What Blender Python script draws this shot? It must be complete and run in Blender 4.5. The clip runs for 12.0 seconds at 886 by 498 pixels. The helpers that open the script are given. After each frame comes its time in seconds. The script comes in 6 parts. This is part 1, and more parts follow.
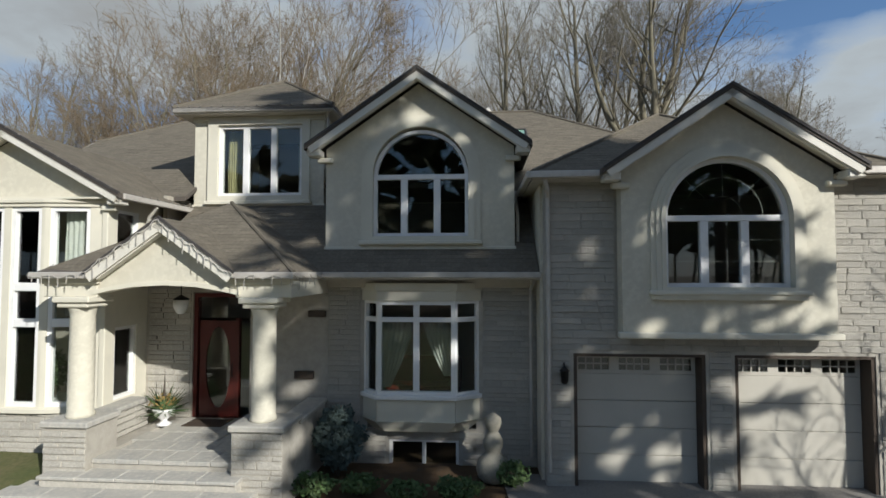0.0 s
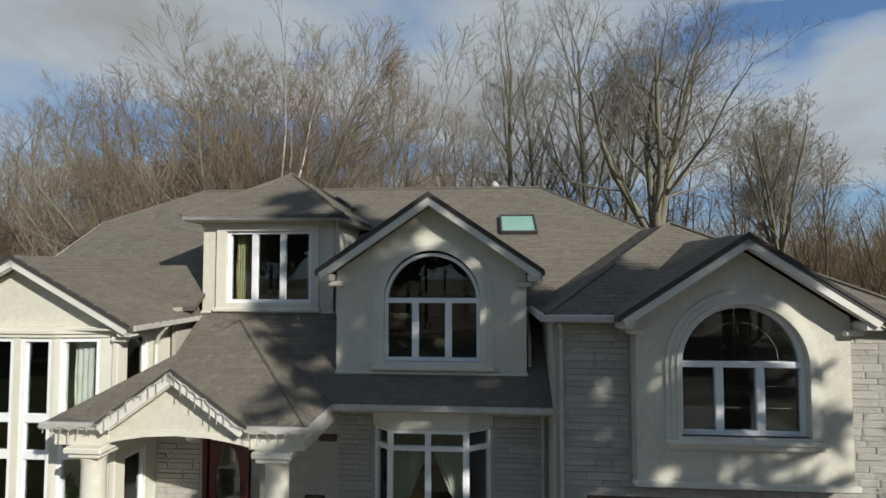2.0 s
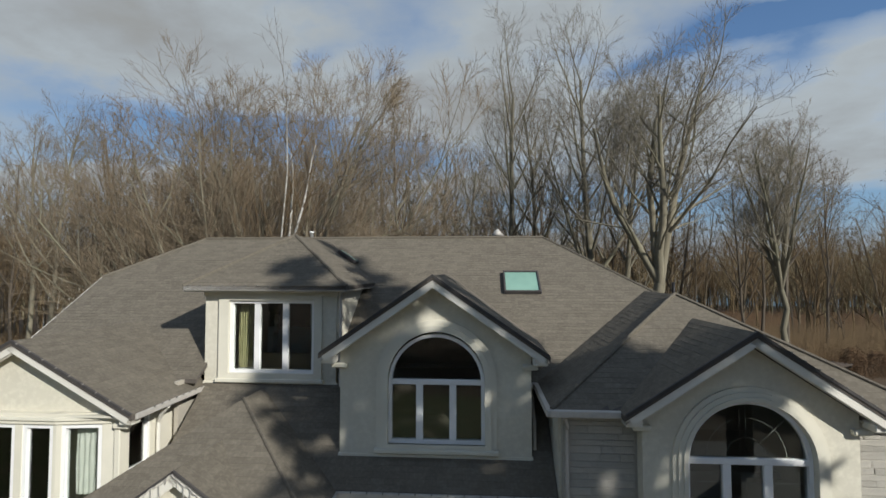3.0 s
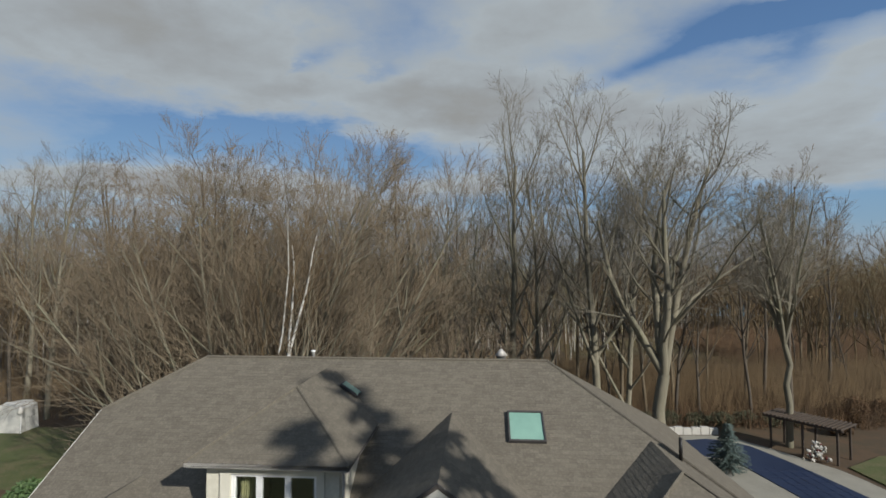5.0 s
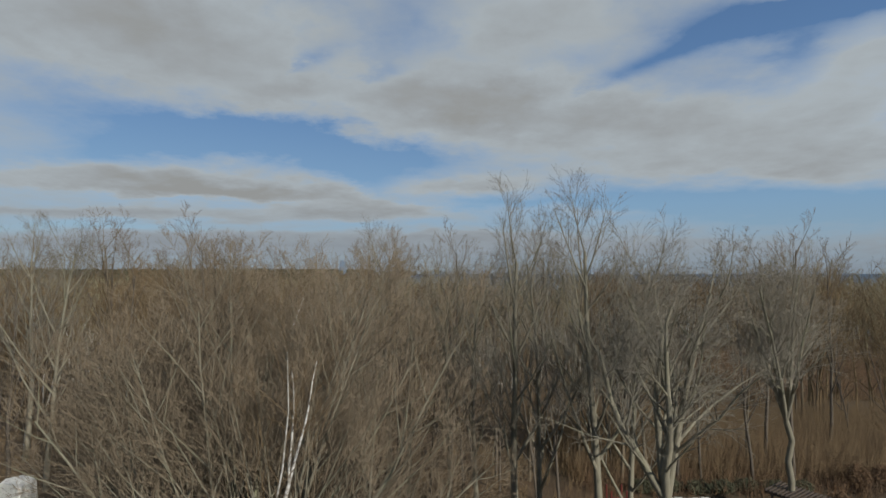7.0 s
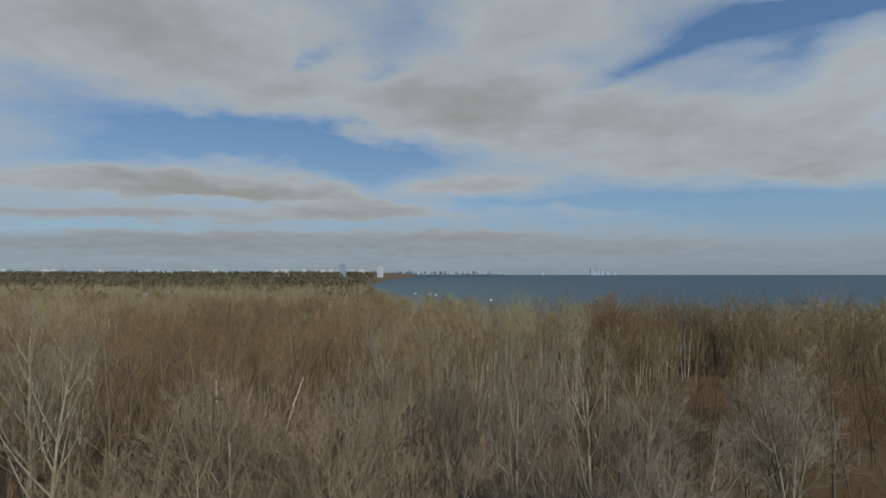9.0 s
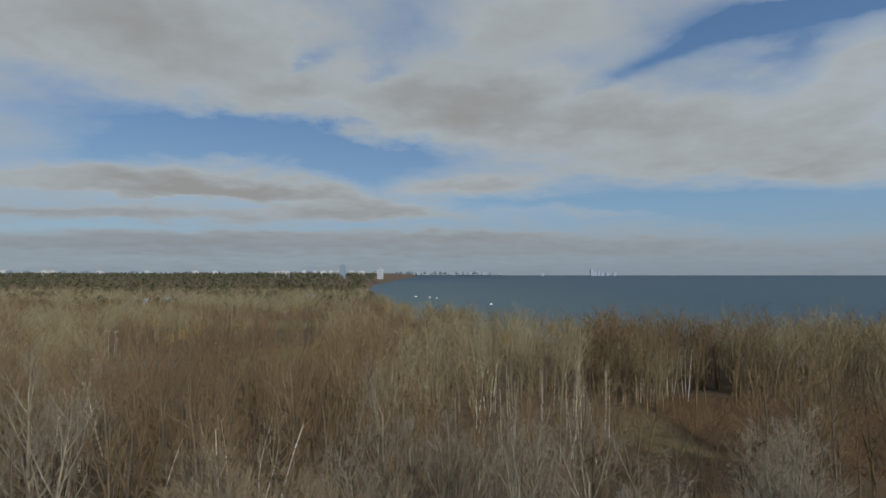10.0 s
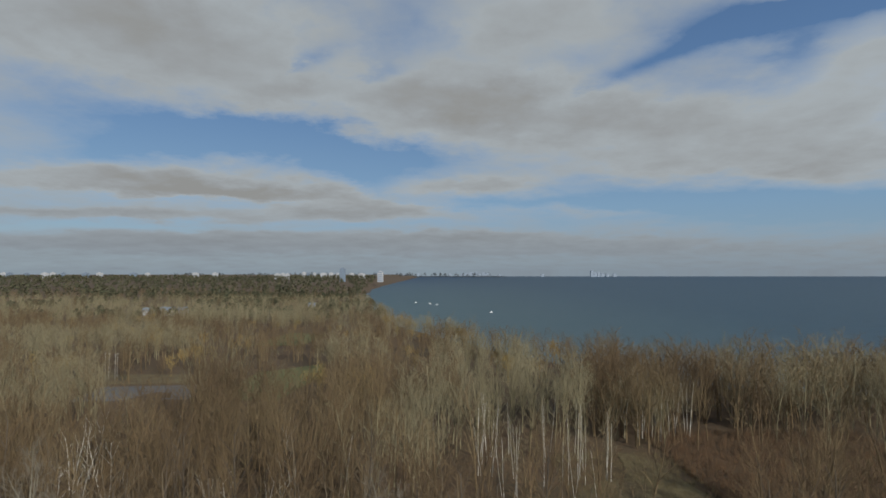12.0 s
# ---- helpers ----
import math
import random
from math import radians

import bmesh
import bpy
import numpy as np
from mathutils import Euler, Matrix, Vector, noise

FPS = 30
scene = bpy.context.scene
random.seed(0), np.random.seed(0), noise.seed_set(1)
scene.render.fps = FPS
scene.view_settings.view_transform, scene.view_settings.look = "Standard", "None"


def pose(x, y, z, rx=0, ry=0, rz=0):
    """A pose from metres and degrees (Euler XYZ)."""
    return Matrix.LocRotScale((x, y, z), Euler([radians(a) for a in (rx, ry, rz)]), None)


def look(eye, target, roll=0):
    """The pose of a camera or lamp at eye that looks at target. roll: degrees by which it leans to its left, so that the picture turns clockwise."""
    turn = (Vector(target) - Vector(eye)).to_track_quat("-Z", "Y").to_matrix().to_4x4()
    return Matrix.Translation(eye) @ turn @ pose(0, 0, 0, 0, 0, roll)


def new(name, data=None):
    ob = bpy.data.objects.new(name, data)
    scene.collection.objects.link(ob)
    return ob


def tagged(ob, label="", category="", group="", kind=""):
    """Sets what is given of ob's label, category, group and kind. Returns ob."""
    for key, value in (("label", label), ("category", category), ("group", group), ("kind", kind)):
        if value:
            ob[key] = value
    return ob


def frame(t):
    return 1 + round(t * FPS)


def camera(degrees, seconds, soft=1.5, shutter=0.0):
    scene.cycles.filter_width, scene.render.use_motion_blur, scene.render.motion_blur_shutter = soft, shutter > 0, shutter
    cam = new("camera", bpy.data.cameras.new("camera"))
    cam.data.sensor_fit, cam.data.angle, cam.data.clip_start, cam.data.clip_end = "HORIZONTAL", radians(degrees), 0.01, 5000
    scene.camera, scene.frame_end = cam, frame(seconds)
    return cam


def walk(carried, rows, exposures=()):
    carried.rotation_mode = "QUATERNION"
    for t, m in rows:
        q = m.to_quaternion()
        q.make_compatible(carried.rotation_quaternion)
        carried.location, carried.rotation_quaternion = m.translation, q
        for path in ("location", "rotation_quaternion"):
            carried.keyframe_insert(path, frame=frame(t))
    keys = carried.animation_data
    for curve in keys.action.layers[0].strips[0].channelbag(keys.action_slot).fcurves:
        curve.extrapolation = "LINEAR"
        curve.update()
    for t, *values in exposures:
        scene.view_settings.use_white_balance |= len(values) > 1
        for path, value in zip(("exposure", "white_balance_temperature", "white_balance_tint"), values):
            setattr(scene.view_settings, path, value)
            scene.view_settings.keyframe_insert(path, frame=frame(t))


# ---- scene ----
cam = camera(82.12, 12.0, soft=1.6)
PITCH = 2.48
PATH = [  # seconds, x, y, z
    (0.0, 0.0, 0.0, 4.16), (0.5, -0.063, -0.026, 4.728), (1.0, -0.125, -0.04, 5.374), (1.5, -0.195, -0.048, 6.086),
    (2.0, -0.25, -0.053, 6.889), (2.5, -0.304, -0.048, 7.74), (3.0, -0.345, -0.04, 8.663), (5.0, -0.455, -0.026, 13.01),
    (5.5, -0.477, -0.053, 14.333), (6.0, -0.486, -0.088, 15.74), (6.5, -0.49, -0.123, 17.31), (7.0, -0.495, -0.136, 18.99),
    (7.5, -0.508, -0.158, 20.845), (9.5, -0.54, -0.238, 30.0), (10.0, -0.58, -0.238, 32.508), (10.5, -0.66, -0.264, 34.994),
    (11.0, -0.75, -0.312, 37.43), (11.5, -0.84, -0.378, 39.913), (12.0, -0.92, -0.449, 42.4)]
walk(cam, [(t, pose(x, y, z, 90 + PITCH, 0, 0)) for t, x, y, z in PATH], exposures=((0.0, 0.17, 6400, 8.5), (3.0, 0.08, 6400, 8.5), (7.0, -0.03, 6430, 8.5), (9.5, -0.06, 6500, 8.7), (12.0, -0.11, 6530, 9.0)))

# ---- light ----
SUN_DIR = Vector((0.60, -0.70, 0.485)).normalized()      # towards the sun
sun = new("sun", bpy.data.lights.new("sun", "SUN"))
sun.data.energy, sun.data.angle, sun.data.color = 4.9, radians(0.7), (1.0, 0.97, 0.925)
sun.matrix_world = look((30, -40, 40), Vector((30, -40, 40)) - SUN_DIR)


class Graph:
    """Short hand for node trees."""

    def __init__(self, tree):
        self.t = tree
        tree.nodes.clear()

    def node(self, kind, **kw):
        n = self.t.nodes.new(kind)
        for k, v in kw.items():
            if k == "op":
                n.operation = v
            elif k == "blend":
                n.blend_type = v
            elif k == "data":
                n.data_type = v
        return n

    def link(self, a, b):
        self.t.links.new(a, b)

    def put(self, socket, v):
        if isinstance(v, bpy.types.NodeSocket):
            self.link(v, socket)
        else:
            socket.default_value = v

    def math(self, op, a, b=0.0, c=0.0, clamp=False):
        n = self.node("ShaderNodeMath", op=op)
        n.use_clamp = clamp
        for s, v in zip(n.inputs, (a, b, c)):
            self.put(s, v)
        return n.outputs[0]

    def noise(self, vec, scale, detail=4.0, rough=0.55, distort=0.0):
        n = self.node("ShaderNodeTexNoise")
        if vec is not None:
            self.link(vec, n.inputs["Vector"])
        n.inputs["Scale"].default_value = scale
        n.inputs["Detail"].default_value = detail
        n.inputs["Roughness"].default_value = rough
        n.inputs["Distortion"].default_value = distort
        return n.outputs[0]

    def ramp(self, fac, stops):
        n = self.node("ShaderNodeValToRGB")
        el = n.color_ramp.elements
        while len(el) < len(stops):
            el.new(0.5)
        for e, (p, c) in zip(el, stops):
            e.position, e.color = p, (*c, 1.0) if len(c) == 3 else c
        self.link(fac, n.inputs[0])
        return n.outputs[0]

    def mix(self, fac, a, b, blend="MIX"):
        n = self.node("ShaderNodeMix", data="RGBA", blend=blend)
        self.put(n.inputs[0], fac)
        for s, v in ((n.inputs[6], a), (n.inputs[7], b)):
            self.put(s, v if isinstance(v, bpy.types.NodeSocket) else (*v, 1.0))
        return n.outputs[2]


def make_sky():
    world = bpy.data.worlds.new("sky")
    world.use_nodes = True
    scene.world = world
    g = Graph(world.node_tree)
    sky = g.node("ShaderNodeTexSky")
    sky.sky_type, sky.sun_disc = "NISHITA", False
    sky.sun_elevation = math.asin(SUN_DIR.z)
    sky.sun_rotation = math.atan2(SUN_DIR.x, SUN_DIR.y)
    sky.altitude, sky.air_density, sky.dust_density, sky.ozone_density = 100, 1.0, 0.6, 1.5
    co = g.node("ShaderNodeTexCoord").outputs["Generated"]
    sep = g.node("ShaderNodeSeparateXYZ")
    g.link(co, sep.inputs[0])
    x, y, z = sep.outputs
    ym = g.math("MAXIMUM", y, 0.05)
    u, v = g.math("DIVIDE", x, ym), g.math("DIVIDE", z, ym)
    # a cloud deck seen in perspective
    zc = g.math("ADD", g.math("MAXIMUM", z, 0.0), 0.15)
    comb = g.node("ShaderNodeCombineXYZ")
    g.link(g.math("DIVIDE", x, zc), comb.inputs[0])
    g.link(g.math("DIVIDE", y, zc), comb.inputs[1])
    deck = comb.outputs[0]
    big = g.noise(deck, 0.85, 7.0, 0.54, 0.25)
    fine = g.noise(deck, 3.6, 6.0, 0.6, 0.1)
    # clear gaps and banks: centre u, centre v, half-widths, tilt, weight (negative: blue)
    vpos = g.math("MAXIMUM", v, 0.0)
    wob = g.math("MULTIPLY", g.math("SUBTRACT", g.noise(deck, 2.1, 6.0, 0.62), 0.5), g.math("MULTIPLY_ADD", vpos, 0.42, 0.008))
    uw, vw = g.math("ADD", u, g.math("MULTIPLY", wob, 2.0)), g.math("ADD", v, wob)
    total = None
    for cu, cv, su, sv, tilt, wt in (
            (-0.42, 0.268, 0.24, 0.038, -0.10, -1.15), (-0.64, 0.243, 0.18, 0.026, 0.08, -0.6), (-0.15, 0.222, 0.13, 0.030, -0.12, -0.8), (-0.14, 0.170, 0.06, 0.022, -0.1, -0.8),
            (0.66, 0.510, 0.16, 0.042, 0.10, -0.9), (0.44, 0.430, 0.15, 0.018, 0.42, -0.7), (0.82, 0.540, 0.16, 0.026, 0.10, -1.0), (0.67, 0.425, 0.06, 0.035, 0.3, -0.5),
            (-0.27, 0.42, 0.030, 0.020, 0.3, -0.55), (-0.10, 0.400, 0.04, 0.024, 0.2, -0.5), (-0.14, 0.470, 0.14, 0.06, 0.1, -0.28),
            (0.62, 0.128, 0.36, 0.040, 0.0, -1.1), (0.25, 0.175, 0.10, 0.012, 0.0, -0.35), (-0.50, 0.090, 0.42, 0.009, 0.0, -0.8), (-0.40, 0.137, 0.30, 0.007, -0.05, -0.7), (0.02, 0.135, 0.22, 0.012, 0.0, -0.6),
            (-0.62, 0.49, 0.30, 0.10, -0.12, 1.35), (-0.78, 0.335, 0.15, 0.05, 0.1, -0.20), (0.02, 0.335, 0.20, 0.055, -0.10, 0.9), (0.35, 0.300, 0.36, 0.060, -0.06, 1.0), (-0.32, 0.350, 0.07, 0.030, 0.1, 0.6), (0.22, 0.50, 0.20, 0.065, 0.0, 0.55), (0.82, 0.37, 0.14, 0.10, 0.45, 0.85), (0.82, 0.215, 0.12, 0.03, 0.1, 0.6),
            (-0.62, 0.178, 0.30, 0.024, -0.05, 1.15), (-0.38, 0.155, 0.18, 0.016, -0.06, 1.1), (-0.16, 0.122, 0.14, 0.017, 0.0, 1.5), (0.06, 0.172, 0.17, 0.014, 0.02, 0.9), (-0.70, 0.116, 0.24, 0.010, -0.03, 1.0), (-0.36, 0.094, 0.10, 0.008, 0.0, 0.8), (0.30, 0.115, 0.12, 0.008, 0.0, 0.5),
            (0.1, 0.050, 0.95, 0.020, 0.0, 0.6), (0.06, 0.068, 0.13, 0.010, 0.0, 0.8), (-0.55, 0.062, 0.40, 0.014, 0.0, 0.6), (0.45, 0.205, 0.25, 0.02, 0.05, 0.5)):
        du = g.math("SUBTRACT", uw, cu)
        dv = g.math("SUBTRACT", g.math("SUBTRACT", vw, cv), g.math("MULTIPLY", du, tilt))
        e = g.math("ADD", g.math("POWER", g.math("ABSOLUTE", g.math("DIVIDE", du, su)), 2.0), g.math("POWER", g.math("ABSOLUTE", g.math("DIVIDE", dv, sv)), 2.0))
        blob = g.math("MULTIPLY", g.math("EXPONENT", g.math("MULTIPLY", e, -0.8)), wt)
        total = blob if total is None else g.math("ADD", total, blob)
    front = g.math("GREATER_THAN", y, 0.1)
    dens = g.math("ADD", g.math("MULTIPLY", g.math("SUBTRACT", big, 0.5), 1.25), g.math("MULTIPLY", g.math("SUBTRACT", fine, 0.5), 0.85))
    dens = g.math("ADD", g.math("ADD", dens, 0.22), g.math("MULTIPLY", total, front))
    dens = g.math("SUBTRACT", dens, g.math("MULTIPLY", g.math("MULTIPLY", y, -2.5, clamp=True), 0.42))
    cover = g.math("MULTIPLY_ADD", dens, 0.95, 0.42, clamp=True)
    thick = g.math("MULTIPLY_ADD", g.math("ADD", dens, g.math("MULTIPLY", g.math("SUBTRACT", fine, 0.5), 1.2)), 0.46, 0.15, clamp=True)
    # the sunlit bank on the right
    lit = g.math("ADD", g.math("POWER", g.math("ABSOLUTE", g.math("DIVIDE", g.math("SUBTRACT", uw, 0.84), 0.17)), 2.0), g.math("POWER", g.math("ABSOLUTE", g.math("DIVIDE", g.math("SUBTRACT", vw, 0.37), 0.10)), 2.0))
    thick = g.math("SUBTRACT", thick, g.math("MULTIPLY", g.math("EXPONENT", g.math("MULTIPLY", lit, -0.8)), 0.22), clamp=True)
    cloud = g.ramp(thick, ((0.0, (0.40, 0.475, 0.57)), (0.35, (0.395, 0.435, 0.465)), (0.75, (0.330, 0.350, 0.366)), (1.0, (0.300, 0.306, 0.304))))
    low = g.math("SUBTRACT", 1.0, g.math("DIVIDE", z, 0.13), clamp=True)
    cloud = g.mix(g.math("MULTIPLY", low, 0.75), cloud, (0.185, 0.225, 0.275))
    blue = g.ramp(g.math("MAXIMUM", z, 0.0), ((0.0, (0.22, 0.32, 0.43)), (0.12, (0.19, 0.335, 0.52)), (0.3, (0.11, 0.225, 0.44)), (0.55, (0.065, 0.14, 0.31))))
    bg1, bg2, mixer = g.node("ShaderNodeBackground"), g.node("ShaderNodeBackground"), g.node("ShaderNodeMixShader")
    skyc = g.mix(1.0, sky.outputs[0], (0.09, 0.09, 0.09), "MULTIPLY")
    g.link(g.mix(0.75, skyc, blue), bg1.inputs[0])
    g.link(cloud, bg2.inputs[0])
    g.link(cover, mixer.inputs[0])
    g.link(bg1.outputs[0], mixer.inputs[1])
    g.link(bg2.outputs[0], mixer.inputs[2])
    out = g.node("ShaderNodeOutputWorld")
    g.link(mixer.outputs[0], out.inputs[0])


make_sky()


# ---- materials ----
def surface(name, base, var=(), rough=0.8, bump=0.0, bump_scale=40.0, metal=0.0, piece=0.0, island=0.0, spec=0.4, coords="Object", stretch=None):
    """A principled surface. var: (scale, colour, low, high) layers of noise; piece / island: random lightness per object / per mesh island."""
    m = bpy.data.materials.new(name)
    m.use_nodes = True
    g = Graph(m.node_tree)
    vec = g.node("ShaderNodeTexCoord").outputs[coords]
    if stretch:
        mp = g.node("ShaderNodeMapping")
        mp.inputs["Scale"].default_value = stretch
        g.link(vec, mp.inputs[0])
        vec = mp.outputs[0]
    col = None
    for scale, c, lo, hi in var:
        f = g.ramp(g.noise(vec, scale, 5.0, 0.6), ((lo, (0, 0, 0)), (hi, (1, 1, 1))))
        col = g.mix(f, base if col is None else col, c)
    if col is None:
        rgb = g.node("ShaderNodeRGB")
        rgb.outputs[0].default_value = (*base, 1)
        col = rgb.outputs[0]
    for amount, node, socket in ((piece, "ShaderNodeObjectInfo", "Random"), (island, "ShaderNodeNewGeometry", "Random Per Island")):
        if amount:
            r = g.node(node).outputs[socket]
            k = g.math("MULTIPLY_ADD", r, 2 * amount, 1 - amount)
            cc = g.node("ShaderNodeCombineXYZ")
            for s in cc.inputs:
                g.link(k, s)
            col = g.mix(1.0, col, cc.outputs[0], "MULTIPLY")
    b = g.node("ShaderNodeBsdfPrincipled")
    g.link(col, b.inputs["Base Color"])
    b.inputs["Roughness"].default_value, b.inputs["Metallic"].default_value = rough, metal
    b.inputs["Specular IOR Level"].default_value = spec
    if bump:
        bn = g.node("ShaderNodeBump")
        bn.inputs["Strength"].default_value, bn.inputs["Distance"].default_value = bump, 0.02
        g.link(g.noise(vec, bump_scale, 4.0, 0.6), bn.inputs["Height"])
        g.link(bn.outputs[0], b.inputs["Normal"])
    out = g.node("ShaderNodeOutputMaterial")
    g.link(b.outputs[0], out.inputs[0])
    return m


def glass_material():
    m = bpy.data.materials.new("window_glass")
    m.use_nodes = True
    g = Graph(m.node_tree)
    fr = g.node("ShaderNodeFresnel")
    fr.inputs[0].default_value = 1.5
    gl, tr, mx = g.node("ShaderNodeBsdfGlossy"), g.node("ShaderNodeBsdfTransparent"), g.node("ShaderNodeMixShader")
    gl.inputs["Roughness"].default_value = 0.01
    tr.inputs[0].default_value = (0.78, 0.82, 0.80, 1)
    g.link(g.math("MULTIPLY_ADD", fr.outputs[0], 1.3, 0.02, clamp=True), mx.inputs[0])
    g.link(tr.outputs[0], mx.inputs[1])
    g.link(gl.outputs[0], mx.inputs[2])
    out = g.node("ShaderNodeOutputMaterial")
    g.link(mx.outputs[0], out.inputs[0])
    return m


def water_material():
    m = bpy.data.materials.new("lake_water")
    m.use_nodes = True
    g = Graph(m.node_tree)
    vec = g.node("ShaderNodeTexCoord").outputs["Object"]
    mp = g.node("ShaderNodeMapping")
    mp.inputs["Scale"].default_value = (0.012, 0.06, 1)
    g.link(vec, mp.inputs[0])
    f = g.noise(mp.outputs[0], 1.0, 6.0, 0.6)
    # colour turns darker and bluer with distance
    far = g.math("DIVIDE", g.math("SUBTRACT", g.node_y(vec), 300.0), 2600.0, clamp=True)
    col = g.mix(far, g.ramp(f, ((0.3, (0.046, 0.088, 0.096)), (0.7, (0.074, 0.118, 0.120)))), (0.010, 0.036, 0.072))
    # darker, bluer colour towards the right, with dark stretched wave streaks
    sx = g.node("ShaderNodeSeparateXYZ")
    g.link(vec, sx.inputs[0])
    right_tint = g.math("DIVIDE", g.math("SUBTRACT", g.math("ADD", sx.outputs[0], g.math("MULTIPLY", f, 160.0)), 60.0), 380.0, clamp=True)
    col = g.mix(g.math("MULTIPLY", right_tint, 0.75), col, (0.016, 0.050, 0.082))
    wv = g.node("ShaderNodeMapping")
    wv.inputs["Scale"].default_value = (0.022, 0.13, 1)
    wv.inputs["Rotation"].default_value = (0, 0, 0.10)
    g.link(vec, wv.inputs[0])
    streak = g.ramp(g.noise(wv.outputs[0], 1.0, 5.0, 0.7), ((0.40, (0.0, 0.0, 0.0)), (0.62, (1.0, 1.0, 1.0))))
    col = g.mix(g.math("MULTIPLY", streak, g.math("MULTIPLY_ADD", right_tint, 0.4, 0.15)), col, (0.010, 0.026, 0.042))
    b = g.node("ShaderNodeBsdfPrincipled")
    g.link(col, b.inputs["Base Color"])
    b.inputs["Roughness"].default_value = 0.45
    b.inputs["Specular IOR Level"].default_value = 0.16
    mp2 = g.node("ShaderNodeMapping")
    mp2.inputs["Scale"].default_value = (0.05, 0.25, 1)
    g.link(vec, mp2.inputs[0])
    bn = g.node("ShaderNodeBump")
    bn.inputs["Strength"].default_value, bn.inputs["Distance"].default_value = 0.6, 0.6
    g.link(g.noise(mp2.outputs[0], 1.0, 6.0, 0.65), bn.inputs["Height"])
    g.link(bn.outputs[0], b.inputs["Normal"])
    out = g.node("ShaderNodeOutputMaterial")
    g.link(b.outputs[0], out.inputs[0])
    return m


def node_y(self, vec):
    s = self.node("ShaderNodeSeparateXYZ")
    self.link(vec, s.inputs[0])
    return s.outputs[1]


Graph.node_y = node_y

STUCCO = surface("stucco", (0.580, 0.544, 0.437), ((0.7, (0.530, 0.495, 0.400), 0.4, 0.7), (9.0, (0.620, 0.584, 0.474), 0.45, 0.65)), 0.9, 0.25, 120)
TRIM = surface("stucco_trim", (0.640, 0.604, 0.492), ((1.2, (0.580, 0.549, 0.451), 0.4, 0.7),), 0.85, 0.15, 90)
WHITE = surface("white_vinyl", (0.78, 0.77, 0.74), ((2.0, (0.72, 0.71, 0.68), 0.45, 0.7),), 0.45)
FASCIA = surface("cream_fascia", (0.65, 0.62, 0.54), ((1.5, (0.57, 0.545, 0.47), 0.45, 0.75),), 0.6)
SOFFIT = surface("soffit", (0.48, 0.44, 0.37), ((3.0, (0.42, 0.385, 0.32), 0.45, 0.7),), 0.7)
CLIP = surface("gutter_clip", (0.20, 0.185, 0.16), ((4.0, (0.15, 0.14, 0.12), 0.4, 0.6),), 0.7)
GUTTER = surface("gutter_metal", (0.50, 0.47, 0.42), ((3.0, (0.40, 0.37, 0.33), 0.45, 0.7),), 0.5, metal=0.2)
SHINGLE = surface("asphalt_shingle", (0.142, 0.123, 0.094), ((0.35, (0.117, 0.102, 0.079), 0.4, 0.7), (3.2, (0.130, 0.113, 0.087), 0.42, 0.62), (14.0, (0.172, 0.150, 0.116), 0.45, 0.7)), 0.95, 0.35, 150, island=0.10, spec=0.2)
DECK = surface("roof_deck", (0.10, 0.085, 0.07), ((2.0, (0.08, 0.07, 0.06), 0.4, 0.6),), 0.95)
FLASH = surface("drip_edge", (0.045, 0.04, 0.038), ((4.0, (0.06, 0.055, 0.05), 0.4, 0.6),), 0.7)
STONE = surface("split_limestone", (0.42, 0.395, 0.34), ((1.6, (0.35, 0.33, 0.285), 0.4, 0.7), (22.0, (0.49, 0.46, 0.40), 0.45, 0.7)), 0.9, 0.8, 26, piece=0.10)
STONE_J = surface("split_limestone_joined", (0.42, 0.395, 0.34), ((1.6, (0.35, 0.33, 0.285), 0.4, 0.7), (22.0, (0.49, 0.46, 0.40), 0.45, 0.7)), 0.9, 0.8, 26, island=0.10)
MORTAR = surface("mortar", (0.41, 0.38, 0.325), ((6.0, (0.35, 0.325, 0.275), 0.4, 0.65),), 0.95, 0.4, 60)
FLAG = surface("flagstone", (0.42, 0.40, 0.35), ((1.1, (0.34, 0.33, 0.30), 0.4, 0.65), (12.0, (0.48, 0.45, 0.39), 0.45, 0.7)), 0.85, 0.4, 35, island=0.10)
GARAGE = surface("garage_door_paint", (0.50, 0.47, 0.40), ((1.0, (0.45, 0.425, 0.36), 0.4, 0.7),), 0.55, 0.1, 60)
RED = surface("red_door_paint", (0.105, 0.018, 0.013), ((3.0, (0.08, 0.015, 0.011), 0.4, 0.7),), 0.4)
DARKWOOD = surface("dark_brown_wood", (0.055, 0.040, 0.030), ((4.0, (0.08, 0.058, 0.04), 0.4, 0.7),), 0.7, 0.3, 50, stretch=(1, 1, 0.15))
GLASS = glass_material()
ROOM = surface("room_plaster", (0.42, 0.38, 0.31), ((1.0, (0.36, 0.33, 0.27), 0.4, 0.7),), 0.9)
CLOTH = surface("curtain_cloth", (0.55, 0.55, 0.50), ((8.0, (0.46, 0.46, 0.42), 0.4, 0.7),), 0.9)
IRON = surface("black_iron", (0.02, 0.02, 0.02), ((9.0, (0.035, 0.03, 0.028), 0.4, 0.7),), 0.5, metal=0.6)
SKYGLASS = surface("skylight_glass", (0.22, 0.37, 0.29), ((0.8, (0.17, 0.30, 0.24), 0.4, 0.7),), 0.08, spec=0.6)
ASPHALT = surface("driveway", (0.20, 0.185, 0.165), ((0.5, (0.16, 0.15, 0.135), 0.4, 0.7), (30.0, (0.24, 0.225, 0.20), 0.45, 0.65)), 0.9, 0.3, 60)
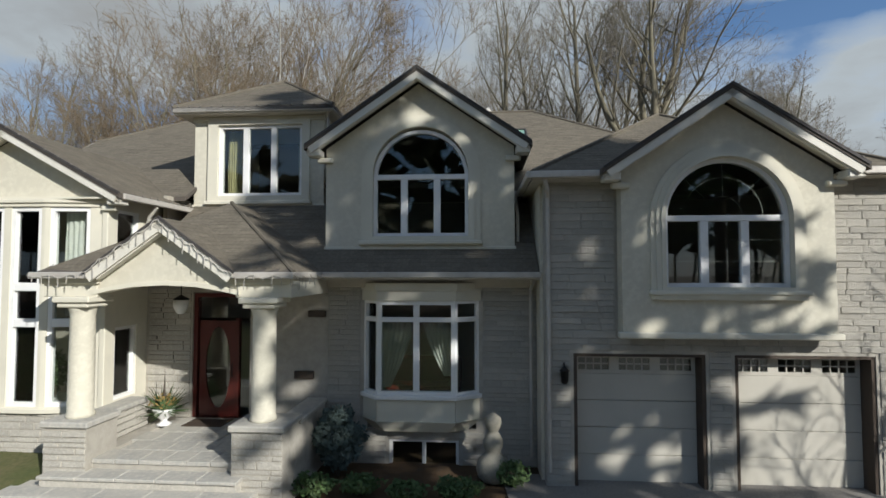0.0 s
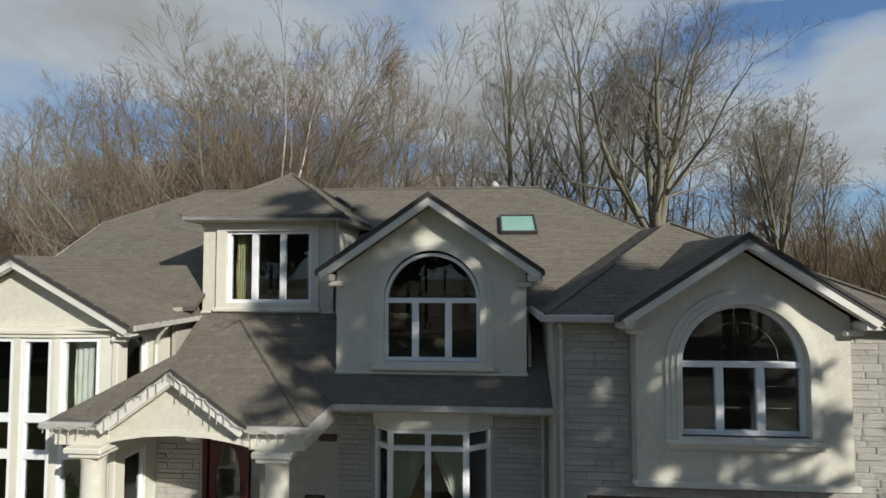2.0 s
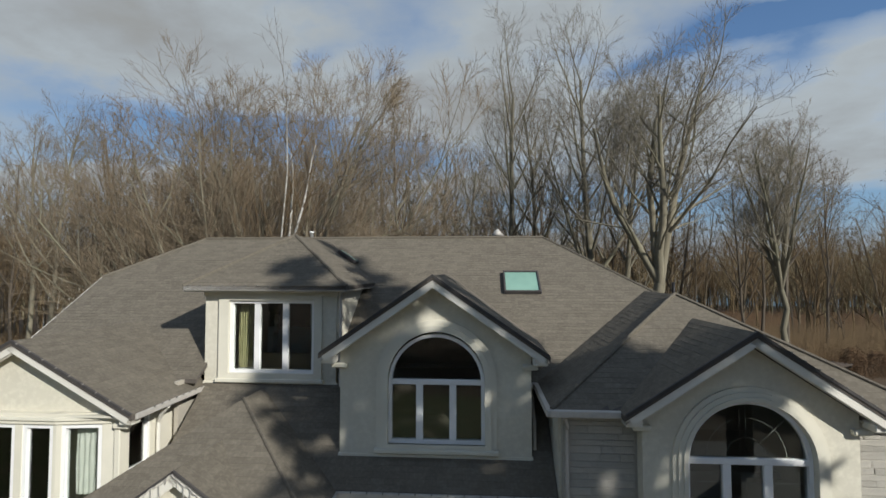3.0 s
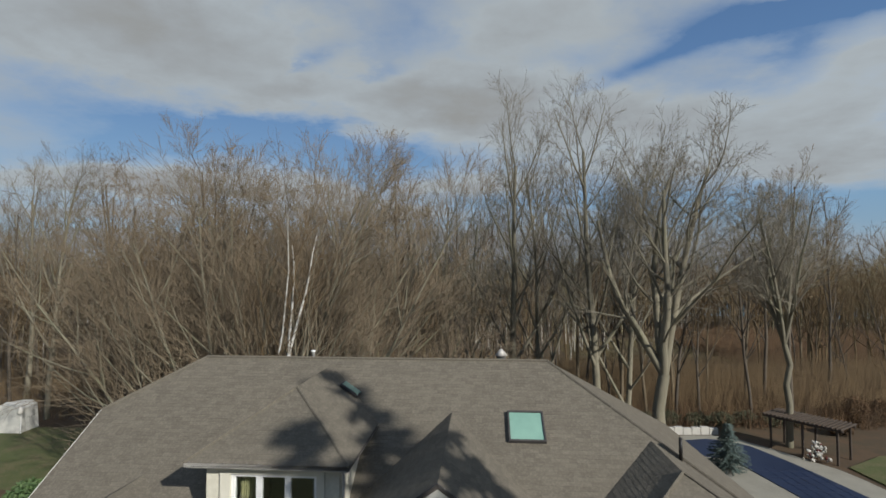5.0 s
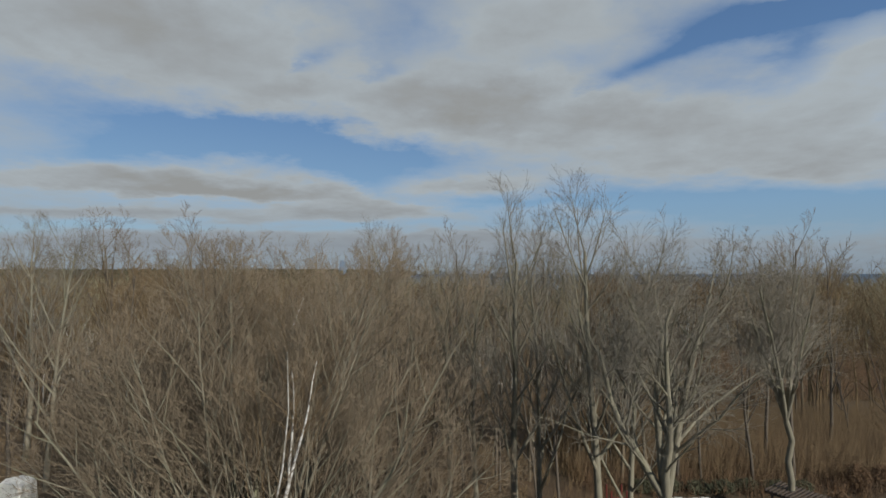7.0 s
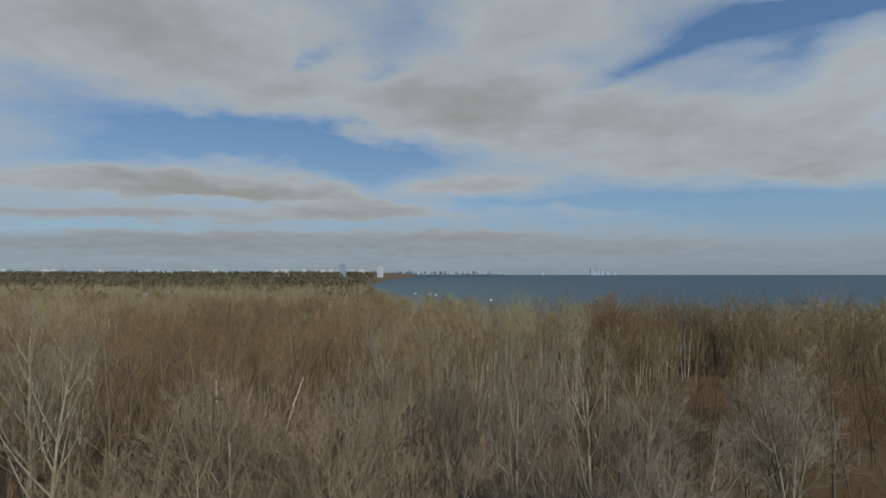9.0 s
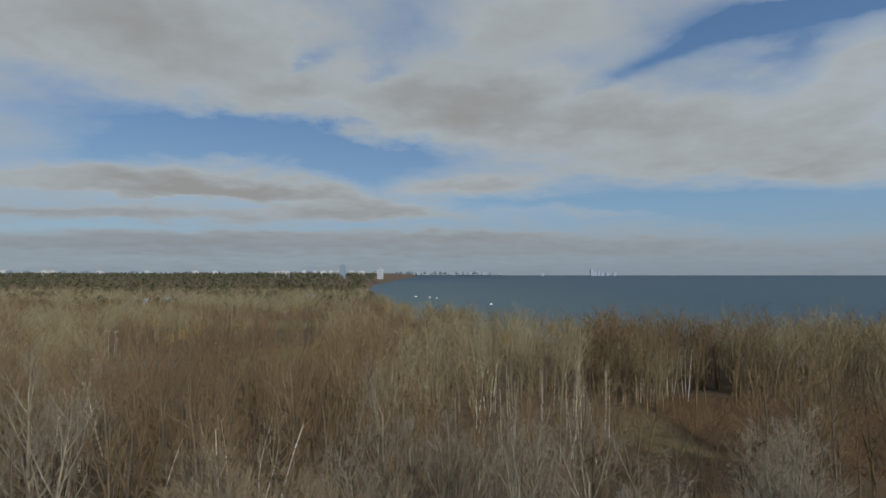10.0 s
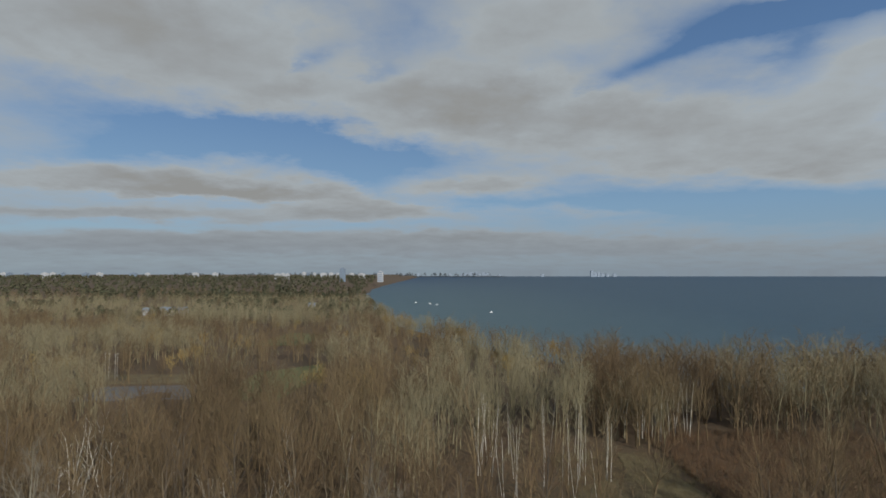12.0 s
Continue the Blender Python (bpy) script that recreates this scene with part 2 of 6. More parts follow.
GROUND = surface("leaf_litter", (0.072, 0.045, 0.022), ((0.05, (0.062, 0.046, 0.022), 0.42, 0.6), (0.6, (0.094, 0.055, 0.026), 0.45, 0.65), (5.0, (0.07, 0.050, 0.034), 0.5, 0.75)), 0.95, 0.8, 6)
ROAD = surface("old_asphalt", (0.085, 0.085, 0.085), ((0.1, (0.11, 0.105, 0.10), 0.4, 0.65),), 0.9)
LAWN = surface("winter_lawn", (0.085, 0.095, 0.030), ((0.7, (0.14, 0.115, 0.055), 0.42, 0.65), (12.0, (0.06, 0.075, 0.022), 0.45, 0.7)), 0.95, 0.6, 60)
MEADOW = surface("dry_meadow", (0.112, 0.088, 0.040), ((0.15, (0.078, 0.056, 0.028), 0.38, 0.58), (1.0, (0.135, 0.108, 0.050), 0.45, 0.7)), 0.95, 0.6, 6)
BARK = surface("grey_bark", (0.205, 0.183, 0.128), ((2.0, (0.15, 0.134, 0.094), 0.4, 0.7), (0.5, (0.170, 0.168, 0.098), 0.5, 0.75)), 0.95, 0.8, 20, piece=0.12, stretch=(1, 1, 0.25))
TWIG = surface("brown_twigs", (0.112, 0.073, 0.035), ((0.5, (0.140, 0.096, 0.047), 0.4, 0.7),), 0.95, piece=0.25)
HEROTWIG = surface("grey_brown_twigs", (0.184, 0.162, 0.122), ((0.3, (0.146, 0.125, 0.091), 0.4, 0.7),), 0.95, piece=0.12)
VASETWIG = surface("brown_fine_twigs", (0.190, 0.146, 0.094), ((0.3, (0.145, 0.111, 0.071), 0.4, 0.7),), 0.95, piece=0.1)
NEARBARK = surface("brown_bark", (0.138, 0.106, 0.066), ((2.0, (0.10, 0.077, 0.048), 0.4, 0.7),), 0.95, 0.6, 20, piece=0.25)
DARKBARK = surface("dark_bark", (0.075, 0.060, 0.044), ((2.0, (0.105, 0.085, 0.062), 0.4, 0.7),), 0.95, 0.6, 20, piece=0.2)
BIRCH = surface("birch_bark", (0.52, 0.50, 0.45), ((1.2, (0.26, 0.235, 0.19), 0.42, 0.58), (3.0, (0.34, 0.31, 0.26), 0.5, 0.68), (9.0, (0.10, 0.09, 0.08), 0.62, 0.70)), 0.8, stretch=(1, 1, 3.0))
GROVE = surface("grove_bark", (0.47, 0.44, 0.38), ((0.4, (0.32, 0.295, 0.245), 0.45, 0.65),), 0.85, piece=0.25)
WOODS = surface("bare_woods", (0.140, 0.095, 0.048), ((0.02, (0.098, 0.065, 0.033), 0.42, 0.62), (0.05, (0.172, 0.130, 0.066), 0.45, 0.68)), 0.95, island=0.22)
PALEWOODS = surface("pale_woods", (0.225, 0.195, 0.115), ((0.02, (0.175, 0.150, 0.085), 0.4, 0.65),), 0.95, island=0.2)
OCHRE = surface("ochre_leaves", (0.27, 0.175, 0.055), ((0.03, (0.20, 0.155, 0.06), 0.4, 0.65),), 0.95, island=0.25)
PINE = surface("pine_needles", (0.058, 0.062, 0.032), ((0.02, (0.082, 0.072, 0.040), 0.4, 0.65),), 0.95, island=0.25)
SPRUCE = surface("blue_spruce_needles", (0.085, 0.115, 0.105), ((3.0, (0.06, 0.085, 0.07), 0.4, 0.7),), 0.9, island=0.25)
LEAF = surface("evergreen_leaves", (0.045, 0.085, 0.025), ((4.0, (0.075, 0.11, 0.035), 0.4, 0.7),), 0.7, island=0.3)
RUST = surface("rusty_brush", (0.108, 0.060, 0.027), ((0.3, (0.066, 0.042, 0.022), 0.4, 0.65),), 0.95, island=0.3)
WATER = water_material()
POOL = surface("pool_cover", (0.010, 0.019, 0.048), ((0.6, (0.014, 0.025, 0.06), 0.4, 0.7),), 0.55, 0.3, 8)
DECKSTONE = surface("pool_deck_stone", (0.27, 0.25, 0.20), ((0.8, (0.21, 0.195, 0.155), 0.4, 0.7), (15.0, (0.31, 0.285, 0.23), 0.45, 0.7)), 0.9, 0.3, 40)
CONCRETE = surface("concrete", (0.42, 0.39, 0.34), ((0.8, (0.34, 0.32, 0.28), 0.4, 0.7), (15.0, (0.47, 0.44, 0.39), 0.45, 0.7)), 0.9, 0.3, 40)
# distance haze is mixed into these building and shore colours
PALEBLOCK = surface("hazed_pale_building", (0.31, 0.325, 0.345), ((0.02, (0.48, 0.47, 0.45), 0.4, 0.7),), 0.8)
HAZEBLOCK = surface("hazed_building", (0.16, 0.20, 0.25), ((0.01, (0.13, 0.17, 0.21), 0.4, 0.7),), 0.9)
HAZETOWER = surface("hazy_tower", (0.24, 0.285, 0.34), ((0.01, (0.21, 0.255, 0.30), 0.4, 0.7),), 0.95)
HAZEWOOD = surface("hazed_shore", (0.10, 0.115, 0.12), ((0.01, (0.085, 0.10, 0.11), 0.4, 0.7),), 0.95)


# ---- building tools ----
def part(name, bm, material, parent=None, label=""):
    me = bpy.data.meshes.new(name)
    bm.to_mesh(me)
    bm.free()
    me.materials.append(material)
    ob = new(name, me)
    ob.parent = parent
    if label:
        ob["label"] = label
    return ob


def part_each(name, bm, material, parent=None):
    """Every separate piece of the mesh becomes a part of its own."""
    left = set(bm.verts)
    while left:
        stack, island = [left.pop()], []
        while stack:
            v = stack.pop()
            island.append(v)
            for e in v.link_edges:
                o = e.other_vert(v)
                if o in left:
                    left.remove(o)
                    stack.append(o)
        one = bmesh.new()
        twin = {v: one.verts.new(v.co) for v in island}
        for f in {f for v in island for f in v.link_faces}:
            one.faces.new([twin[v] for v in f.verts])
        part(name, one, material, parent)
    bm.free()


def thing(name, m, label, category, group="", kind=""):
    ob = new(name)
    ob.matrix_basis = m
    return tagged(ob, label, category, group, kind)


def box(bm, x0, x1, y0, y1, z0, z1, bevel=0.0):
    c = bmesh.ops.create_cube(bm, size=1.0, matrix=Matrix.LocRotScale(((x0 + x1) / 2, (y0 + y1) / 2, (z0 + z1) / 2), None, (abs(x1 - x0), abs(y1 - y0), abs(z1 - z0))))
    if bevel:
        es = list({e for v in c["verts"] for e in v.link_edges})
        bmesh.ops.bevel(bm, geom=es, offset=bevel, segments=1, affect="EDGES", profile=0.5)
    return bm


def boxes(*rows, bevel=0.0):
    bm = bmesh.new()
    for r in rows:
        box(bm, *r, bevel=bevel)
    return bm


def slab(outer, holes, v0, v1):
    """A wall in the local x-z plane between depths v0 and v1, with holes."""
    bm = bmesh.new()
    edges = []
    for loop in (outer, *holes):
        vs = [bm.verts.new((x, v0, z)) for x, z in loop]
        edges += [bm.edges.new((a, b)) for a, b in zip(vs, vs[1:] + vs[:1])]
    bmesh.ops.triangle_fill(bm, use_beauty=True, use_dissolve=False, edges=edges)
    ext = bmesh.ops.extrude_face_region(bm, geom=bm.faces[:])
    bmesh.ops.translate(bm, vec=(0, v1 - v0, 0), verts=[e for e in ext["geom"] if isinstance(e, bmesh.types.BMVert)])
    bmesh.ops.recalc_face_normals(bm, faces=bm.faces[:])
    return bm


def rect(x0, x1, z0, z1):
    return [(x0, z0), (x1, z0), (x1, z1), (x0, z1)]


def arch(x0, x1, z0, spring, n=20, rise=None):
    cx, r = (x0 + x1) / 2, (x1 - x0) / 2
    rise = rise or r
    return [(x0, z0), (x1, z0)] + [(cx + r * math.cos(math.pi * i / n), spring + rise * math.sin(math.pi * i / n)) for i in range(n + 1)]


def band(outer, inner, v0, v1):
    return slab(outer, [inner], v0, v1)


def sweep(path, radius, sides=6, closed_ends=True):
    """A tube along points."""
    bm = bmesh.new()
    rings = []
    for i, p in enumerate(path):
        d = (Vector(path[min(i + 1, len(path) - 1)]) - Vector(path[max(i - 1, 0)])).normalized()
        a = d.orthogonal().normalized()
        b = d.cross(a)
        rings.append([bm.verts.new(Vector(p) + radius * (math.cos(2 * math.pi * k / sides) * a + math.sin(2 * math.pi * k / sides) * b)) for k in range(sides)])
        if i:
            prev = rings[-2]
            best = min(range(sides), key=lambda s: sum((prev[k].co - rings[-1][(k + s) % sides].co).length for k in range(sides)))
            rings[-1] = rings[-1][best:] + rings[-1][:best]
    for r, s in zip(rings, rings[1:]):
        for k in range(sides):
            bm.faces.new((r[k], r[(k + 1) % sides], s[(k + 1) % sides], s[k]))
    if closed_ends:
        bm.faces.new(rings[0][::-1])
        bm.faces.new(rings[-1])
    return bm


def lathe(profile, sides=20, centre=(0, 0)):
    bm = bmesh.new()
    rings = [[bm.verts.new((centre[0] + r * math.cos(2 * math.pi * k / sides), centre[1] + r * math.sin(2 * math.pi * k / sides), z)) for k in range(sides)] for r, z in profile]
    for a, b in zip(rings, rings[1:]):
        for k in range(sides):
            f = bm.faces.new((a[k], a[(k + 1) % sides], b[(k + 1) % sides], b[k]))
            f.smooth = True
    bm.faces.new(rings[0][::-1])
    bm.faces.new(rings[-1])
    return bm


def poly_slab(pts, down):
    """A flat polygon in space with thickness straight down."""
    bm = bmesh.new()
    top = [bm.verts.new(p) for p in pts]
    low = [bm.verts.new(Vector(p) - Vector((0, 0, down))) for p in pts]
    bm.faces.new(top)
    bm.faces.new(low[::-1])
    n = len(pts)
    for i in range(n):
        bm.faces.new((top[i], low[i], low[(i + 1) % n], top[(i + 1) % n]))
    bmesh.ops.recalc_face_normals(bm, faces=bm.faces[:])
    return bm


def raw_mesh(name, verts, faces, material, parent=None, label=""):
    me = bpy.data.meshes.new(name)
    me.from_pydata(verts, [], faces)
    me.materials.append(material)
    ob = new(name, me)
    ob.parent = parent
    if label:
        ob["label"] = label
    return ob


def shingle_roof(parent, planes, name="roof", label=""):
    """Roof planes (convex polygons) as thin decks, covered with courses of shingles that step up the slope."""
    bm = bmesh.new()
    for pts in planes:
        b2 = poly_slab(pts, 0.10)
        me = bpy.data.meshes.new("tmp")
        b2.to_mesh(me)
        b2.free()
        bm.from_mesh(me)
        bpy.data.meshes.remove(me)
    roof = part(name, bm, DECK, parent, label)
    rng = random.Random(len(planes) * 7 + int(abs(planes[0][0][0]) * 100))
    verts, faces = [], []
    for pts in planes:
        P = [Vector(p) for p in pts]
        n = Vector((0, 0, 0))
        for i in range(len(P)):
            n += (P[i] - P[0]).cross(P[(i + 1) % len(P)] - P[0])
        n.normalize()
        if n.z < 0:
            n = -n
        h = Vector((0, 0, 1)).cross(n).normalized()
        s = n.cross(h).normalized()        # up the slope
        if s.z < 0:
            s, h = -s, -h
        o = P[0]
        q = [((p - o).dot(h), (p - o).dot(s)) for p in P]

        def span(t):
            xs = []
            for (x0, y0), (x1, y1) in zip(q, q[1:] + q[:1]):
                if (y0 - t) * (y1 - t) <= 0 and abs(y1 - y0) > 1e-6:
                    xs.append(x0 + (x1 - x0) * (t - y0) / (y1 - y0))
            return (min(xs), max(xs)) if len(xs) > 1 else None
        lo, hi, step = min(y for _, y in q), max(y for _, y in q), 0.145
        k = 0
        t = lo
        while t < hi - 0.02:
            t1 = min(t + step, hi)
            a, b = span(t + 1e-4), span(t1 - 1e-4)
            if a and b:
                x, x_end = min(a[0], b[0]), max(a[1], b[1])
                x -= rng.random() * 0.3
                while x < x_end:
                    w = 0.16 + rng.random() * 0.20
                    l0, r0 = max(x, a[0]), min(x + w, a[1])
                    l1, r1 = max(x, b[0]), min(x + w, b[1])
                    if r0 - l0 > 0.005 or r1 - l1 > 0.005:
                        r0, r1 = max(r0, l0), max(r1, l1)
                        lift = 0.005 + rng.random() * 0.005
                        c = [o + h * xx + s * yy + n * zz for xx, yy, zz in
                             ((l0, t, lift), (r0, t, lift), (r1, t1, 0.004), (l1, t1, 0.004), (l0, t, 0.0), (r0, t, 0.0))]
                        i = len(verts)
                        verts += [tuple(v) for v in c]
                        faces += [(i, i + 1, i + 2, i + 3), (i + 4, i + 5, i + 1, i)]
                    x += w
            t, k = t1, k + 1
    ob = raw_mesh("shingles", verts, faces, SHINGLE, roof, "weathered brown asphalt shingles")
    ob["kind"] = "stuff"
    return roof


def bar(parent, name, a, b, w, h, material, label=""):
    """A straight board from a to b: w across (horizontal), h upright, hung below the line."""
    a, b = Vector(a), Vector(b)
    d = (b - a).normalized()
    side = d.cross(Vector((0, 0, 1))).normalized() * w / 2
    up = side.cross(d).normalized()
    if up.z < 0:
        up = -up
    bm = bmesh.new()
    vs = [bm.verts.new(p + sx * side - k * up * h) for p in (a, b) for sx, k in ((-1, 0), (1, 0), (1, 1), (-1, 1))]
    for f in ((0, 1, 2, 3), (7, 6, 5, 4), (0, 4, 5, 1), (1, 5, 6, 2), (2, 6, 7, 3), (3, 7, 4, 0)):
        bm.faces.new([vs[i] for i in f])
    bmesh.ops.recalc_face_normals(bm, faces=bm.faces[:])
    return part(name, bm, material, parent, label)


def curtain(parent, x0, x1, z0, z1, v, tied=False, material=None, flip=False):
    """A hanging, pleated curtain; tied: drawn in to one side towards its foot."""
    bm = bmesh.new()
    n, m = 26, 8
    grid = []
    for j in range(m + 1):
        fz = j / m
        row = []
        for i in range(n + 1):
            fx = i / n
            w = 1.0 - (0.72 * fz ** 1.4 if tied else 0.05 * fz)
            x = x0 + (x1 - x0) * fx * w if not flip else x1 - (x1 - x0) * fx * w
            row.append(bm.verts.new((x, v + 0.025 * math.sin(fx * 38) + 0.01 * math.sin(fx * 17 + j), z1 - (z1 - z0) * fz)))
        grid.append(row)
    for j in range(m):
        for i in range(n):
            f = bm.faces.new((grid[j][i], grid[j][i + 1], grid[j + 1][i + 1], grid[j + 1][i]))
            f.smooth = True
    return part("curtain", bm, material or CLOTH, parent)


def window(house, x0, x1, z0, z1, v, cuts, frame_w=0.07, rows=(), depth=0.14, m=None, arched=None, grid_bars=False, name="window", label=""):
    """A window unit set in an opening: frame, mullions, panes, sill. cuts: mullion centres and half-widths; rows: transoms; arched: spring height of a round top."""
    w = new(name)
    w.parent = house
    if m is not None:
        w.matrix_basis = m
    if label:
        w["label"] = label
    if arched is None:
        outer, inner = rect(x0, x1, z0, z1), rect(x0 + frame_w, x1 - frame_w, z0 + frame_w, z1 - frame_w)
    else:
        outer, inner = arch(x0, x1, z0, arched), arch(x0 + frame_w, x1 - frame_w, z0 + frame_w, arched)
    part("frame", band(outer, inner, v, v + depth), WHITE, w, "white window frame")
    top = (arched if arched is not None else z1 - frame_w)
    xs = [x0 + frame_w] + [e for c, hw in cuts for e in (c - hw, c + hw)] + [x1 - frame_w]
    zs = [z0 + frame_w] + [e for c, hw in rows for e in (c - hw, c + hw)] + [top]
    for c, hw in cuts:
        part("mullion", boxes((c - hw, c + hw, v + 0.012, v + depth - 0.01, z0 + frame_w, top), bevel=0.008), WHITE, w)
    for c, hw in rows:
        part("transom", boxes((x0 + frame_w, x1 - frame_w, v + 0.006, v + depth - 0.02, c - hw, c + hw), bevel=0.006), WHITE, w)
    if arched is not None:
        part("transom", boxes((x0 + 0.01, x1 - 0.01, v + 0.004, v + depth - 0.02, arched - 0.055, arched + 0.055), bevel=0.008), WHITE, w)
        pane = slab(arch(x0 + frame_w * 0.6, x1 - frame_w * 0.6, arched, arched + 0.001), [], v + 0.075, v + 0.083)
        part("pane", pane, GLASS, w).visible_shadow = False
    for a, b in zip(xs[::2], xs[1::2]):
        for c, d in zip(zs[::2], zs[1::2]):
            p = part("pane", boxes((a - 0.01, b + 0.01, v + 0.075, v + 0.083, c - 0.01, d + 0.01)), GLASS, w)
            p.visible_shadow = False
            if grid_bars:
                k = max(1, round((d - c) / 0.42))
                for i in range(1, k):
                    zz = c + (d - c) * i / k
                    part("glazing_bar", boxes((a, b, v + 0.088, v + 0.096, zz - 0.004, zz + 0.004)), CLOTH, w)
    return w


# ---- the house ----
HOUSE_POSE = pose(0, 10.35, 0, 0, 0, -4.2)
house = thing("house", HOUSE_POSE, "two-storey beige stucco and limestone house with gabled brown shingle roofs", "house")
T = 0.26    # wall thickness


def wall(outer, holes, v, material, name="wall", label="", thick=T):
    return part(name, slab(outer, holes, v, v + thick), material, house, label)


# garage wing: stone front with two door openings, and the stucco box that juts out above them
GV, BV = -0.18, -0.52
wall([(2.02, -0.3), (2.56, -0.3), (2.56, 2.56), (5.05, 2.56), (5.05, -0.3), (5.58, -0.3), (5.58, 2.56), (8.12, 2.56), (8.12, -0.3), (8.7, -0.3), (8.7, 6.0), (7.2, 6.0), (7.2, 3.1), (3.45, 3.1), (3.45, 6.0), (2.02, 6.0)], [], GV, MORTAR, label="coursed limestone garage wall")
BOX_OUT = [(3.42, 2.98), (7.25, 2.98), (7.25, 6.05), (5.32, 7.31), (3.42, 6.05)]
wall(BOX_OUT, [arch(4.20, 6.46, 3.86, 5.15)], BV, STUCCO, label="smooth beige stucco gable wall")
part("wall", boxes((3.42, 3.68, BV + T, 3.0, 2.98, 6.0)), STUCCO, house)
part("wall", boxes((6.99, 7.25, BV + T, 3.0, 2.98, 6.0)), STUCCO, house)
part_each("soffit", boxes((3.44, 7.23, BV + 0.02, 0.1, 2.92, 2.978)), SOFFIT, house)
part("band_course", boxes((3.34, 7.33, BV - 0.07, BV + 0.10, 2.90, 3.02), bevel=0.02), TRIM, house)
for k, (o, d) in enumerate(((0.26, 0.05), (0.17, 0.085), (0.08, 0.12))):
    part("window_surround", band(arch(4.20 - o, 6.46 + o, 3.64 + 0.01 * k, 5.15), arch(4.20 - 0.004 * k, 6.46 + 0.004 * k, 3.86, 5.15), BV - d, BV + 0.01 - 0.004 * k), TRIM, house)
part("sill", boxes((3.90, 6.76, BV - 0.16, BV, 3.72, 3.80), (3.95, 6.71, BV - 0.11, BV, 3.62, 3.72), bevel=0.015), TRIM, house)
w = window(house, 4.20, 6.46, 3.86, 6.28, BV + 0.03, ((4.945, 0.075), (5.68, 0.075)), 0.075, arched=5.15, grid_bars=True, label="arched white window with a leaded fan light")
for r in (0.36, 0.72):
    part("glazing_bar", sweep([(5.33 + r * math.cos(a * math.pi / 14), BV + 0.125, 5.21 + r * math.sin(a * math.pi / 14)) for a in range(15)], 0.005, 4), CLOTH, w)
for a in (45, 90, 135):
    c, s = math.cos(radians(a)), math.sin(radians(a))
    part("glazing_bar", sweep([(5.33 + 0.36 * c, BV + 0.125, 5.21 + 0.36 * s), (5.33 + 1.02 * c, BV + 0.125, 5.21 + 1.02 * s)], 0.005, 4), CLOTH, w)


def gable(apex, half, drop, v, board=0.20, soffit_to=None):
    """Rake boards, soffit and return mouldings of a gable whose roof edge lies at depth v."""
    ax, az = apex
    for sgn in (-1, 1):
        end = (ax + sgn * half, v, az - drop)
        o = Vector((0, 0.0, 0))
        bar(house, "rake_board", Vector((ax, v, az)) + o, Vector(end) + o, 0.05, board, FASCIA)
        bar(house, "drip_edge", (ax, v - 0.035, az + 0.045), (ax + sgn * (half + 0.03), v - 0.035, az - drop + 0.03), 0.05, 0.055, FLASH)
        bar(house, "rake_moulding", (ax, v + 0.06, az - 0.185), (ax + sgn * (half - 0.12), v + 0.06, az - 0.185 - drop * (half - 0.12) / half), 0.07, 0.06, FASCIA)
        if soffit_to:
            s0, s1 = Vector((ax, v, az - board + 0.03)), Vector((ax + sgn * half, v, az - drop - board + 0.03))
            bm = bmesh.new()
            vs = [bm.verts.new(p) for p in (s0, s1, s1 + Vector((0, soffit_to - v, 0)), s0 + Vector((0, soffit_to - v, 0)))]
            vs2 = [bm.verts.new(p.co + Vector((0, 0, 0.03))) for p in vs]
            bm.faces.new(vs)
            bm.faces.new(vs2[::-1])
            for i in range(4):
                bm.faces.new((vs[i], vs[(i + 1) % 4], vs2[(i + 1) % 4], vs2[i]))
            bmesh.ops.recalc_face_normals(bm, faces=bm.faces[:])
            part_each("soffit", bm, SOFFIT, house)
        # short return at the foot of the rake
        e = ax + sgn * half
        part("eave_return", boxes((min(e, e - sgn * 0.30), max(e, e - sgn * 0.30), v + 0.03, (soffit_to or v + 0.4) + 0.02, az - drop - board - 0.02, az - drop - 0.07), bevel=0.02), FASCIA, house)
        part("capital_moulding", boxes((min(e - sgn * 0.18, e - sgn * 0.52), max(e - sgn * 0.18, e - sgn * 0.52), (soffit_to or v + 0.4) - 0.13, (soffit_to or v + 0.4) + 0.01, az - drop - board - 0.14, az - drop - board - 0.03), bevel=0.025), TRIM, house)


gable((5.32, 7.55), 2.28, 1.50, -0.87, soffit_to=BV)
